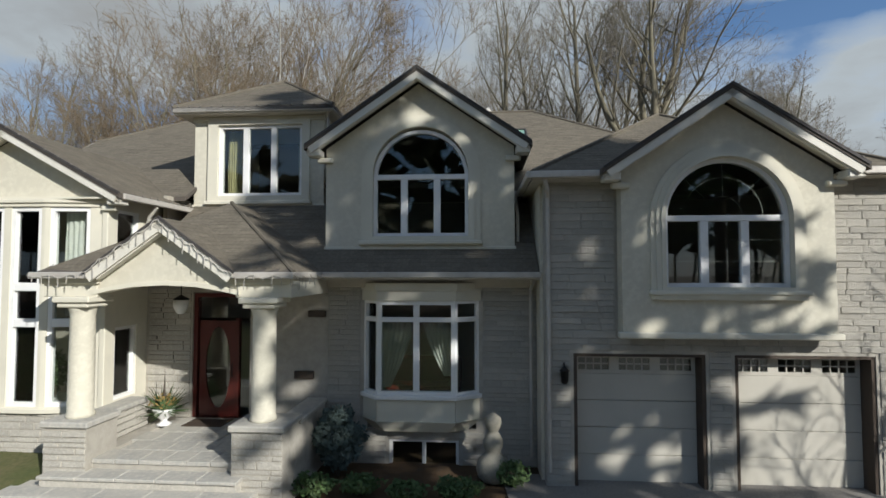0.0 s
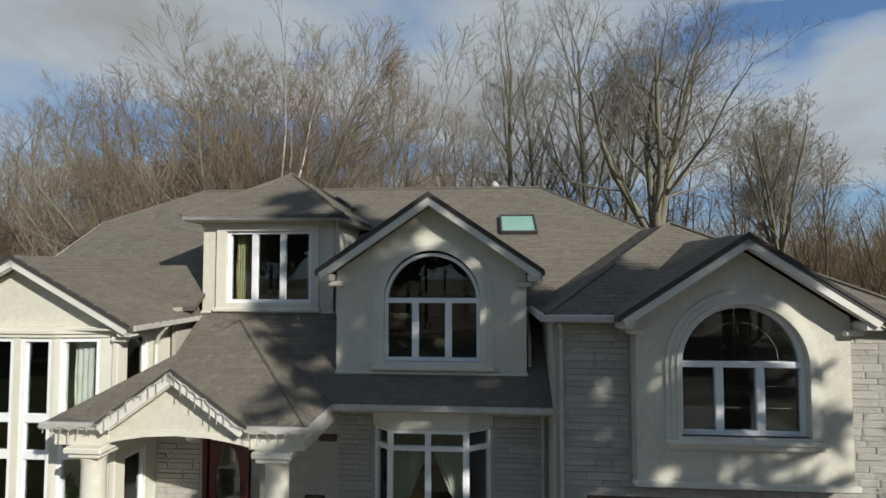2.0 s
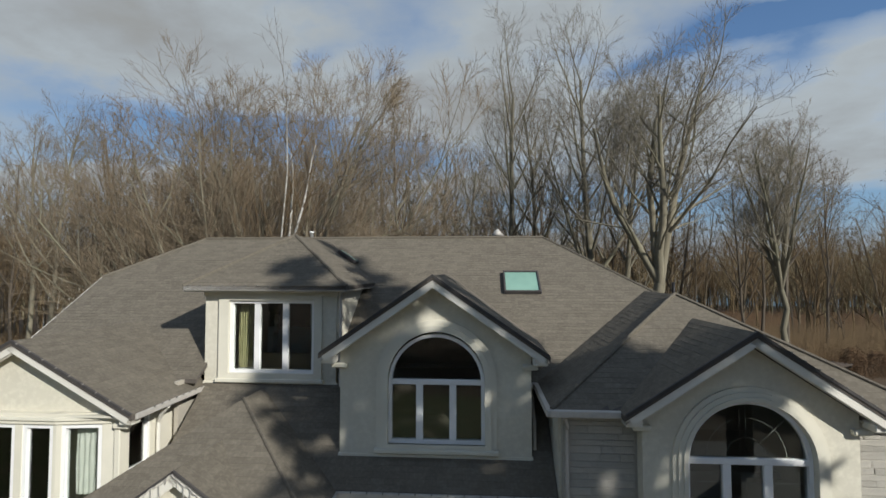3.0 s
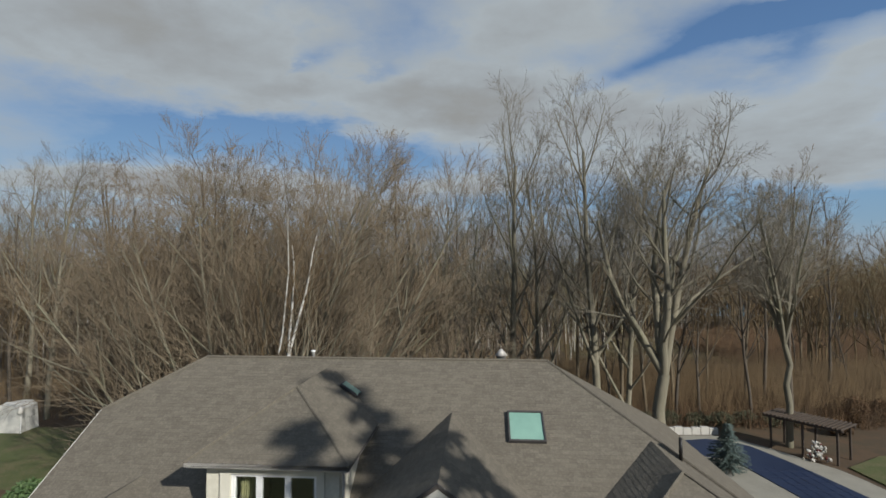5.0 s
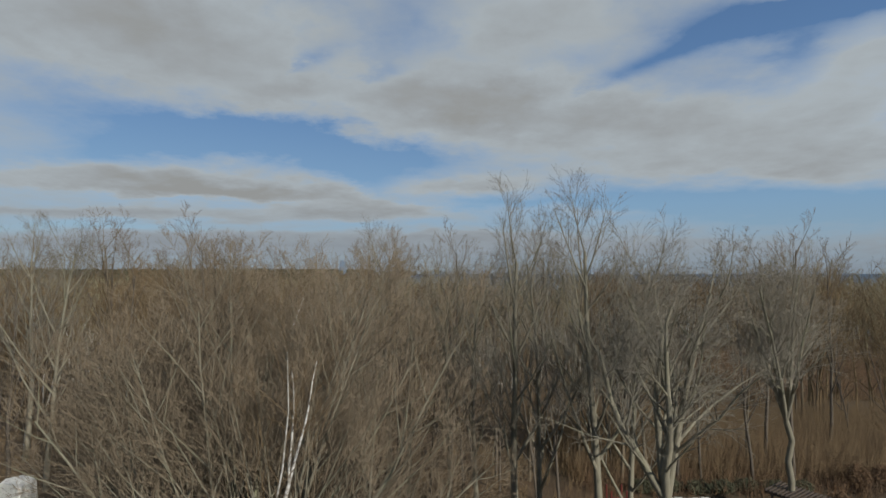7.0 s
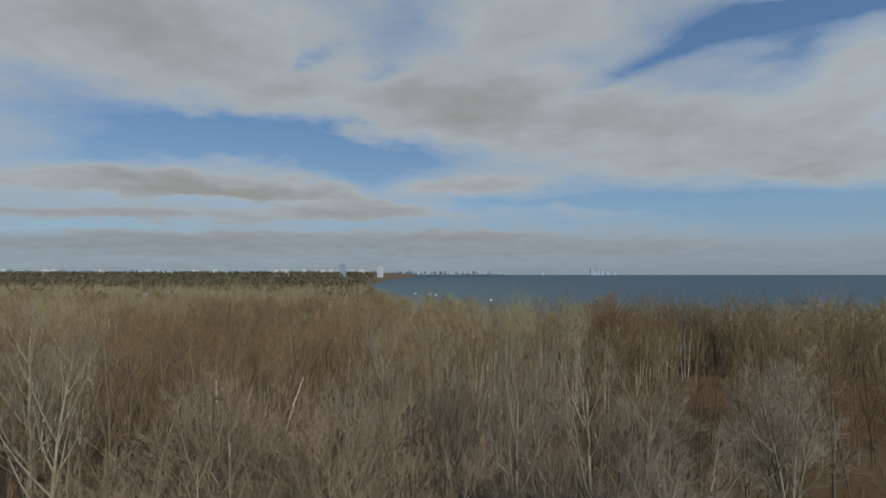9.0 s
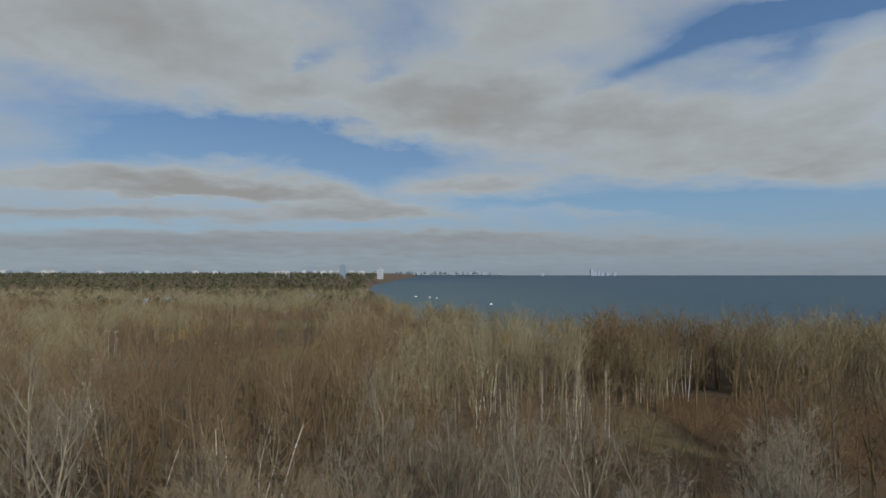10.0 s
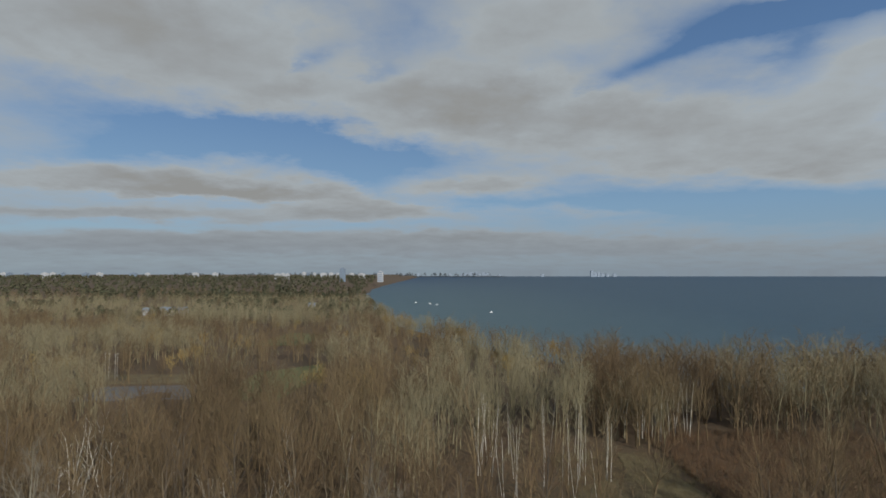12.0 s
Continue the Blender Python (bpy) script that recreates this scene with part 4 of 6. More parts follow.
# porch: beams, pediment, columns, piers, floor and steps
PV = -1.25
part("pediment", slab([(-6.36, 3.80), (-6.05, 3.86), (-5.6, 3.93), (-5.0, 3.96), (-4.4, 3.93), (-3.95, 3.86), (-3.62, 3.80), (-3.62, 4.05), (-5.0, 4.95), (-6.36, 4.05)], [], -1.38, -1.12), STUCCO, house, "cream stucco pediment with a shallow arch")
part("arch_moulding", slab([(-6.40, 3.72), (-6.05, 3.80), (-5.6, 3.87), (-5.0, 3.90), (-4.4, 3.87), (-3.95, 3.80), (-3.58, 3.72), (-3.58, 3.80), (-3.95, 3.88), (-4.4, 3.955), (-5.0, 3.985), (-5.6, 3.955), (-6.05, 3.88), (-6.40, 3.80)], [], -1.42, -1.10), TRIM, house)
for x0, x1 in ((-7.36, -6.30), (-3.66, -2.62)):
    part("beam", boxes((x0, x1, -1.40, -1.10, 3.68, 4.0), bevel=0.012), TRIM, house)
    part("beam_moulding", boxes((x0 - 0.05, x1 + 0.05, -1.46, -1.06, 3.92, 4.02), bevel=0.015), TRIM, house)
part("beam", boxes((-2.90, -2.62, -1.1, 0.8, 3.68, 4.0)), TRIM, house)
part("beam", boxes((-7.36, -7.1, -1.1, -0.2, 3.68, 4.0)), TRIM, house)
part("porch_ceiling", boxes((-7.36, -2.62, -1.1, 1.14, 4.00, 4.05)), SOFFIT, house)
for sgn in (-1, 1):
    bar(house, "rake_board", (-5.0, -1.60, 5.12), (-5.0 + sgn * 1.40, -1.60, 4.13), 0.05, 0.20, FASCIA)
    bar(house, "drip_edge", (-5.0, -1.63, 5.15), (-5.0 + sgn * 1.42, -1.63, 4.15), 0.05, 0.045, FLASH)
    bar(house, "rake_moulding", (-5.0, -1.50, 4.96), (-5.0 + sgn * 1.24, -1.50, 4.08), 0.14, 0.09, FASCIA)
for cx in (-6.68, -3.17):
    part("column", lathe([(0.235, 1.46), (0.235, 1.52), (0.215, 1.56), (0.205, 3.34), (0.22, 3.42), (0.24, 3.46), (0.24, 3.50)], 28, (cx, PV)), STUCCO, house, "round cream column")
    part("capital", boxes((cx - 0.30, cx + 0.30, PV - 0.28, PV + 0.28, 3.49, 3.58), (cx - 0.36, cx + 0.36, PV - 0.33, PV + 0.33, 3.58, 3.69), bevel=0.02), TRIM, house)
for x0, x1 in ((-7.06, -6.25), (-3.58, -2.66)):
    part("pier", boxes((x0, x1, -1.62, -0.85, -0.1, 1.36)), MORTAR, house, "limestone porch pier")
    part("pier_cap", boxes((x0 - 0.05, x1 + 0.05, -1.68, -0.80, 1.36, 1.47), bevel=0.02), FLAG, house)
part("parapet", boxes((-7.0, -6.62, -0.85, 0.55, -0.1, 1.28)), MORTAR, house)
part("parapet_cap", boxes((-7.04, -6.56, -0.85, 0.60, 1.28, 1.38), bevel=0.02), FLAG, house)
part("parapet", boxes((-3.0, -2.66, -0.85, 0.8, -0.1, 1.28)), MORTAR, house)
part("parapet_cap", boxes((-3.06, -2.60, -0.85, 0.8, 1.28, 1.38), bevel=0.02), FLAG, house)


# ---- ground, lake and distance ----
SHORE = ((-400, 3300), (-330, 2600), (-235, 1700), (-165, 1040), (-95, 680), (-41, 460), (17, 342), (62, 272), (90, 226), (165, 205), (300, 180), (900, 150))
LAKE_Z = -9.0


def shore_y(x):
    return float(np.interp(x, [a for a, _ in SHORE], [b for _, b in SHORE])) if x > -400 else 5000.0


def smooth(a, b, t):
    t = min(1.0, max(0.0, (t - a) / (b - a)))
    return t * t * (3 - 2 * t)


def ground_z(x, y):
    z = -0.8 * smooth(13, 30, y) - 4.2 * smooth(46, 105, y) - 0.6 * smooth(140, 400, y)
    z += 1.4 * smooth(-13, -20, x) * smooth(18, 26, y) * (1 - smooth(44, 70, y))
    z += 0.25 * noise.noise(Vector((x * 0.05, y * 0.05, 0))) * smooth(50, 80, y)
    z += 15.0 * smooth(600, 1600, y) * smooth(-150, -330, x)
    d = y - shore_y(x)
    if d > -14:
        z -= 7.0 * smooth(-14, 22, d)
    return z


def spread(lo, hi, mid0, mid1, fine, grow):
    out, s, v = [mid0], fine, mid0
    n = round((mid1 - mid0) / fine)
    out = [mid0 + fine * i for i in range(n + 1)]
    v, s = out[-1], fine
    while v < hi:
        s *= grow
        v = min(v + s, hi)
        out.append(v)
    v, s = mid0, fine
    while v > lo:
        s *= grow
        v = max(v - s, lo)
        out.insert(0, v)
    return out


xs, ys = spread(-4700, 4700, -120, 320, 7, 1.12), spread(-400, 4800, -10, 480, 7, 1.12)
verts = [(x, y, ground_z(x, y) - 0.02) for y in ys for x in xs]
nx = len(xs)
faces = [(j * nx + i, j * nx + i + 1, (j + 1) * nx + i + 1, (j + 1) * nx + i) for j in range(len(ys) - 1) for i in range(nx - 1)]
ground = raw_mesh("ground", verts, faces, GROUND)
for p in ground.data.polygons:
    p.use_smooth = True
tagged(ground, "brown leaf-littered ground sloping to the lake", "ground", kind="structure")
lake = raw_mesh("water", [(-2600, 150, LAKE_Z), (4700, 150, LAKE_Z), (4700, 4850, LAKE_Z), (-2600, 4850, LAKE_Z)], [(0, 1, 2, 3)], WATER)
tagged(lake, "wide blue-green lake reaching the horizon", "lake", kind="structure")


def patch(name, pts, z, material, label, category):
    bm = poly_slab([(x, y, z) for x, y in pts], 0.25)
    return tagged(part(name, bm, material), label, category, kind="structure")


patch("driveway", [(1.2, -8), (13, -8), (13, 10.2), (1.2, 10.6)], 0.02, ASPHALT, "grey paved driveway before the garage", "driveway")
patch("meadow", [(24, 103), (30, 104.5), (40, 103), (48, 105), (57, 103), (55.5, 108), (54, 113), (52.5, 121), (52, 129), (48, 133), (44, 134), (43.5, 127), (41, 118), (36, 117), (29, 113), (26, 108)], -4.86, MEADOW, "dry yellow grass clearing in the woods", "meadow")
patch("field", [(-85, 190), (-62, 188), (-55, 235), (-62, 262), (-88, 240)], -5.05, LAWN, "green field among the trees", "field")
patch("field", [(-125, 330), (-92, 328), (-88, 385), (-118, 395)], -5.25, LAWN, "green field among the trees", "field")
patch("parking", [(-137, 186), (-96, 190), (-94, 214), (-140, 210)], -4.98, ROAD, "grey parking area among the trees", "parking")
patch("field", [(-160, 215), (-100, 217), (-98, 235), (-158, 236)], -5.0, MEADOW, "dry field among the trees", "field")
CLEAR = ((46, 113, 12), (32, 107, 8), (47, 128, 8), (88, 112, 22), (76, 128, 12), (-72, 215, 28), (-105, 360, 32), (-117, 203, 20), (-72, 250, 14), (75, 150, 9))


# ---- trees ----
def grow_tree(rng, height, r, levels, first=0.25, upward=0.35, angle=45, stems=1, fan=0.0, wobble=0.10, lengths=(0.42, 0.5, 0.5, 0.5), pieces=(6, 4, 2, 1, 1), fork=0.0):
    """Segments (start, end, radius, radius, level) of a bare tree. levels: children of each limb on each level."""
    segs = []
    up = Vector((0, 0, 1))

    def limb(p, d, length, rad, level):
        n = pieces[level]
        kids = levels[level] if level < len(levels) else 0
        pts = [(p.copy(), d.copy(), rad)]
        for i in range(n):
            j = Vector((rng.uniform(-1, 1), rng.uniform(-1, 1), rng.uniform(-0.6, 0.8)))
            d = (d + j * wobble * (1 + level * 0.35) + up * upward * (0.12 if level else 0.02)).normalized()
            q = p + d * (length / n)
            r1 = rad * (1 - 0.8 * (i + 1) / n) if level else rad * (1 - 0.72 * (i + 1) / n)
            segs.append((p, q, pts[-1][2], r1, level))
            pts.append((q.copy(), d.copy(), r1))
            p = q
        for k in range(kids):
            lo = first if level == 0 else 0.25
            t = lo + (1 - lo) * (k + rng.random()) / kids
            i = min(int(t * n), n - 1)
            f = t * n - i
            a, b = pts[i], pts[i + 1]
            base = a[0].lerp(b[0], f)
            bd = b[1]
            side = bd.orthogonal().normalized()
            side.rotate(Matrix.Rotation(rng.random() * 6.283 if level else k * 2.4 + rng.random(), 3, bd))
            ang = radians(angle * rng.uniform(0.65, 1.2))
            nd = (bd * math.cos(ang) + side * math.sin(ang)).normalized()
            ln = length * lengths[level] * rng.uniform(0.7, 1.2) * (1.15 - 0.6 * (t - lo) / max(1 - lo, 0.01))
            limb(base, nd, ln, min((a[2] * (1 - f) + b[2] * f) * 0.62, 0.004 + ln * 0.0125), level + 1)

    if fork:
        p, rad = Vector((0, 0, -0.3)), r * 1.75
        for i in range(5):
            q = Vector((rng.uniform(-0.05, 0.05) * (i + 1), rng.uniform(-0.05, 0.05) * (i + 1), fork * (i + 1) / 5))
            segs.append((p, q, rad, rad * 0.93, 0))
            p, rad = q, rad * 0.93
    for s in range(stems):
        a = 6.283 * s / stems + rng.uniform(-0.3, 0.3)
        tilt = fan * (0.25 + 0.85 * rng.random())
        d = Vector((math.cos(a) * math.sin(tilt), (abs(math.sin(a)) * 0.8 if stems > 9 else math.sin(a)) * math.sin(tilt), math.cos(tilt)))
        limb(p.copy() if fork else Vector((0.3 * math.cos(a), 0.3 * math.sin(a), -0.3)) if stems > 1 else Vector((0, 0, -0.3)), d, height * (rng.uniform(0.84, 1.0) * (1 - 0.30 * math.sin(tilt)) if stems > 1 else 1.0), r, 0)
    return segs


def tube_arrays(segs, sides, min_r=0.0):
    """Vertices and triangles of tapered limbs; the last level becomes three-sided spikes."""
    a = np.array([s[0] for s in segs])
    b = np.array([s[1] for s in segs])
    ra = np.maximum(np.array([s[2] for s in segs]), min_r)
    rb = np.maximum(np.array([s[3] for s in segs]), min_r * 0.5)
    d = b - a
    d /= np.maximum(np.linalg.norm(d, axis=1, keepdims=True), 1e-9)
    ref = np.where(np.abs(d[:, 2:3]) < 0.9, np.array([[0, 0, 1.0]]), np.array([[1.0, 0, 0]]))
    e1 = np.cross(d, ref)
    e1 /= np.linalg.norm(e1, axis=1, keepdims=True)
    e2 = np.cross(d, e1)
    k = np.arange(sides) * 2 * np.pi / sides
    c, s = np.cos(k)[None, :, None], np.sin(k)[None, :, None]
    ring = c * e1[:, None] + s * e2[:, None]
    lo = a[:, None] + ring * ra[:, None, None]
    hi = b[:, None] + ring * rb[:, None, None]
    v = np.concatenate([lo, hi], axis=1).reshape(-1, 3)
    i = np.arange(sides)
    j = (i + 1) % sides
    tri = np.concatenate([np.stack([i, j, j + sides], 1), np.stack([i, j + sides, i + sides], 1)])
    f = (np.arange(len(segs)) * 2 * sides)[:, None, None] + tri[None]
    return v, f.reshape(-1, 3)


def spike_arrays(segs, min_r=0.0):
    a = np.array([s[0] for s in segs])
    b = np.array([s[1] for s in segs])
    r = np.maximum(np.array([s[2] for s in segs]), min_r)
    d = b - a
    d /= np.maximum(np.linalg.norm(d, axis=1, keepdims=True), 1e-9)
    ref = np.where(np.abs(d[:, 2:3]) < 0.9, np.array([[0, 0, 1.0]]), np.array([[1.0, 0, 0]]))
    e1 = np.cross(d, ref)
    e1 /= np.linalg.norm(e1, axis=1, keepdims=True)
    e2 = np.cross(d, e1)
    k = np.arange(3) * 2 * np.pi / 3
    ring = np.cos(k)[None, :, None] * e1[:, None] + np.sin(k)[None, :, None] * e2[:, None]
    v = np.concatenate([a[:, None] + ring * r[:, None, None], b[:, None]], axis=1).reshape(-1, 3)
    tri = np.array([[0, 1, 3], [1, 2, 3], [2, 0, 3]])
    f = (np.arange(len(segs)) * 4)[:, None, None] + tri[None]
    return v, f.reshape(-1, 3)


def join_arrays(parts):
    vs, fs, n = [], [], 0
    for v, f in parts:
        vs.append(v)
        fs.append(f + n)
        n += len(v)
    return np.concatenate(vs), np.concatenate(fs)


def array_mesh(name, v, f, material):
    me = bpy.data.meshes.new(name)
    me.vertices.add(len(v))
    me.vertices.foreach_set("co", np.ascontiguousarray(v, dtype=np.float32).ravel())
    me.loops.add(f.size)
    me.loops.foreach_set("vertex_index", np.ascontiguousarray(f, dtype=np.int32).ravel())
    me.polygons.add(len(f))
    me.polygons.foreach_set("loop_start", np.arange(0, f.size, 3, dtype=np.int32))
    me.update(calc_edges=True)
    me.validate()
    me.materials.append(material)
    return me


def tree_meshes(rng, bark, twig, min_r=0.006, trunk_levels=1, **kw):
    segs = grow_tree(rng, **kw)
    top = max(s[4] for s in segs)
    trunk = [s for s in segs if s[4] <= trunk_levels]
    crown = [s for s in segs if trunk_levels < s[4] < top]
    tips = [s for s in segs if s[4] == top and top > trunk_levels]
    tm = array_mesh("trunk", *tube_arrays(trunk, 6, min_r), bark)
    cm = array_mesh("crown", *join_arrays([tube_arrays(crown, 3, min_r), spike_arrays(tips, min_r)] if crown else [spike_arrays(tips, min_r)]), twig)
    return tm, cm


def plant_tree(name, meshes, m, label, category="tree", group=""):
    t = thing(name, m, label, category, group)
    for nm, me in zip(("trunk", "crown"), meshes):
        o = new(nm, me)
        o.parent = t
    return t


rng = random.Random(11)
# the great many-stemmed tree behind the house
vase = tree_meshes(rng, BARK, VASETWIG, 0.0105, height=23.2, r=0.14, levels=(14, 8, 5, 3), first=0.18, upward=0.85, angle=38, stems=20, fan=0.92, wobble=0.065, lengths=(0.40, 0.5, 0.6, 0.8))
plant_tree("tree", vase, pose(-10.3, 25.2, -0.7), "large bare many-stemmed tree with a broad vase-shaped crown")
brown_vase = tree_meshes(rng, NEARBARK, VASETWIG, 0.0115, height=19.8, r=0.13, levels=(13, 8, 5, 3), first=0.2, upward=0.95, angle=36, stems=14, fan=0.74, wobble=0.07, lengths=(0.36, 0.5, 0.6, 0.8))
plant_tree("tree", brown_vase, pose(-16.9, 33.0, 0.0), "bare many-stemmed tree with dense brown twigs behind the side lawn")
# gnarled tree with spreading limbs
gnarl = tree_meshes(rng, BARK, HEROTWIG, 0.0075, height=11.2, r=0.22, levels=(10, 7, 6, 4), first=0.15, upward=0.6, angle=46, stems=5, fan=0.55, fork=8.8, wobble=0.15, lengths=(0.55, 0.5, 0.55, 0.75))
plant_tree("tree", gnarl, pose(9.9, 24.6, -0.7, 0, 0, 200), "bare old tree with a pale trunk and crooked spreading limbs")
# tall straight trees
tall = [tree_meshes(rng, BARK, HEROTWIG, 0.0085, height=h, r=rr, levels=(17, 8, 5, 3), first=f, upward=1.15, angle=40, wobble=0.06, lengths=(0.34, 0.5, 0.6, 0.8))
        for h, rr, f in ((21.3, 0.30, 0.34), (20.6, 0.22, 0.28), (19.8, 0.25, 0.30))]
round_crown = tree_meshes(rng, BARK, HEROTWIG, 0.009, height=13.4, r=0.17, levels=(11, 8, 6, 3), first=0.12, upward=0.75, angle=40, stems=8, fan=0.62, fork=8.0, wobble=0.07, lengths=(0.40, 0.5, 0.55, 0.7))
for x, y, k, rot, sc in ((8.3, 29.4, 0, 0, 1.0), (10.3, 30.8, 1, 80, 0.98), (4.3, 32.2, 0, 140, 0.97), (5.7, 32.8, 1, 210, 1.0), (0.1, 42.8, 1, 10, 0.94), (-5.4, 47.4, 0, 50, 0.95),
                        (-3.6, 45.0, 2, 90, 0.92), (-33.8, 43.3, 1, 120, 0.98), (-41.8, 51.0, 0, 20, 0.95), (2.2, 40.0, 2, 250, 0.9), (-6.5, 40.5, 1, 310, 0.88), (-17.5, 38.0, 2, 60, 0.86)):
    plant_tree("tree", tall[k], pose(x, y, ground_z(x, y), 0, 0, rot) @ Matrix.Scale(sc, 4), "tall slender bare tree with upright branches", group="tall trees behind the house")
plant_tree("tree", round_crown, pose(26.8, 40.6, -0.8, 0, 0, 15), "bare tree with a straight grey trunk and a rounded crown")
# white birches near the house
birch = tree_meshes(rng, BIRCH, TWIG, 0.006, trunk_levels=0, height=14.5, r=0.15, levels=(12, 6, 4), first=0.3, upward=0.4, angle=33, wobble=0.11, lengths=(0.33, 0.5, 0.5))
slim = tree_meshes(rng, BIRCH, TWIG, 0.006, trunk_levels=0, height=17.5, r=0.08, levels=(12, 6, 4), first=0.35, upward=0.4, angle=33, wobble=0.13, lengths=(0.28, 0.5, 0.5))
forked = tree_meshes(rng, BIRCH, TWIG, 0.006, trunk_levels=0, height=6.5, r=0.075, levels=(10, 6, 4), first=0.3, upward=0.4, angle=33, stems=2, fan=0.26, fork=10.0, wobble=0.13, lengths=(0.30, 0.5, 0.5))
plant_tree("birch_tree", forked, pose(-8.9, 23.7, -0.8, 0, 7, 0), "slender white-barked birch leaning beside the large tree", group="white birches")
plant_tree("birch_tree", slim, pose(-9.1, 24.6, -0.8, 0, 0, 140), "slender white-barked birch beside the large tree", group="white birches")
for x, y, tilt, rot, sc in ((-18.9, 51.9, 6, 0, 1.18), (-21.4, 49.9, -4, 60, 1.16), (-33.0, 56.0, 8, 20, 1.0), (-46.0, 56.0, 9, 90, 1.1), (-24, 60, 5, 190, 1.0)):
    plant_tree("birch_tree", birch, pose(x, y, ground_z(x, y), 0, tilt, rot) @ Matrix.Scale(sc, 4), "slender white-barked birch among brown woods", group="white birches")

# bare woods close behind the garden: single trees
near = [tree_meshes(rng, b, TWIG, 0.010, height=h, r=rr, levels=lv, first=f, upward=u * 1.3, angle=a, wobble=0.075, lengths=(0.36, 0.5, 0.55, 0.6))
        for b, h, rr, lv, f, u, a in ((DARKBARK, 19, 0.17, (11, 6, 4, 3), 0.3, 0.5, 38), (NEARBARK, 17, 0.15, (10, 6, 4, 3), 0.25, 0.4, 42), (DARKBARK, 15, 0.13, (9, 6, 4, 3), 0.2, 0.6, 34), (NEARBARK, 18.5, 0.17, (11, 6, 4, 3), 0.35, 0.35, 48), (DARKBARK, 13, 0.11, (9, 6, 5, 2), 0.15, 0.5, 36))]


def is_clear(x, y):
    return any((x - a) ** 2 + (y - b) ** 2 < c * c for a, b, c in CLEAR)




def open_view(x, y):
    """Stretches of thin, low growth in front of the clearing, the birch grove and the parking area."""
    q = x / y
    return (0.20 < q < 0.66 and 60 < y < 106) or (-0.02 < q < 0.32 and 74 < y < 128) or (-0.68 < q < -0.50 and 122 < y < 215) or (-0.40 < q < -0.22 and 150 < y < 235) or (0.40 < q < 0.85 and 100 < y < 135)


count = 0
spots = []
while count < 115:
    y = 38 + 40 * rng.random() ** 0.9
    x = rng.uniform(-1.02, 1.02) * y
    if (x > 11 and y < 47) or (x < -20 and y < 45) or is_clear(x, y) or any((x - a) ** 2 + (y - b) ** 2 < 5.5 for a, b in spots):
        continue
    spots.append((x, y))
    k = rng.randrange(len(near))
    if open_view(x, y):
        continue
    plant_tree("tree", near[k], pose(x, y, ground_z(x, y), rng.uniform(-3, 3), rng.uniform(-3, 3), rng.uniform(0, 360)) @ Matrix.Scale(rng.uniform(0.95, 1.22) * (1.03 if x < -8 else 1.0), 4),
               ("thin bare tree with dark bark in the woods", "bare grey tree with a brown twiggy crown in the woods")[k % 2], group="woods behind the garden")
    count += 1


def scatter(name, templates, places, material, label):
    """One mesh of many trees: each place is x, y, z, turn, scale, template."""
    out = []
    for k, (v, f) in enumerate(templates):
        sel = np.array([p[:5] for p in places if p[5] == k])
        if not len(sel):
            continue
        c, s = np.cos(sel[:, 3]), np.sin(sel[:, 3])
        V = np.stack([(v[None, :, 0] * c[:, None] - v[None, :, 1] * s[:, None]) * sel[:, 4:5] + sel[:, 0:1],
                      (v[None, :, 0] * s[:, None] + v[None, :, 1] * c[:, None]) * sel[:, 4:5] + sel[:, 1:2],
                      v[None, :, 2] * sel[:, 4:5] + sel[:, 2:3]], axis=2).reshape(-1, 3)
        F = (f[None] + (np.arange(len(sel)) * len(v))[:, None, None]).reshape(-1, 3)
        out.append((V, F))
    if not out:
        return None
    ob = new(name, array_mesh(name, *join_arrays(out), material))
    return tagged(ob, label, "trees", kind="stuff")


def template(seed, min_r, **kw):
    r2 = random.Random(seed)
    segs = grow_tree(r2, pieces=(4, 2, 1, 1), **kw)
    top = max(s[4] for s in segs)
    return join_arrays([tube_arrays([s for s in segs if s[4] < top], 3, min_r), spike_arrays([s for s in segs if s[4] == top], min_r)])


MID = [template(50 + i, 0.016, height=h, r=0.16, levels=(11, 6, 2), first=f, upward=0.5, angle=a, lengths=(0.36, 0.55, 0.6)) for i, (h, f, a) in enumerate(((16, 0.3, 36), (14.5, 0.2, 42), (15.5, 0.35, 32), (13, 0.2, 40)))]
FAR = [template(80 + i, 0.036, height=h, r=0.17, levels=(12, 6), first=f, upward=0.6, angle=a, lengths=(0.42, 0.62)) for i, (h, f, a) in enumerate(((13, 0.2, 44), (12, 0.25, 50), (11, 0.15, 46)))]
TINY = [template(90 + i, 0.11, height=h, r=0.22, levels=(8, 2), first=0.2, upward=0.8, angle=a, lengths=(0.42, 0.6)) for i, (h, a) in enumerate(((12, 42), (11, 50)))]


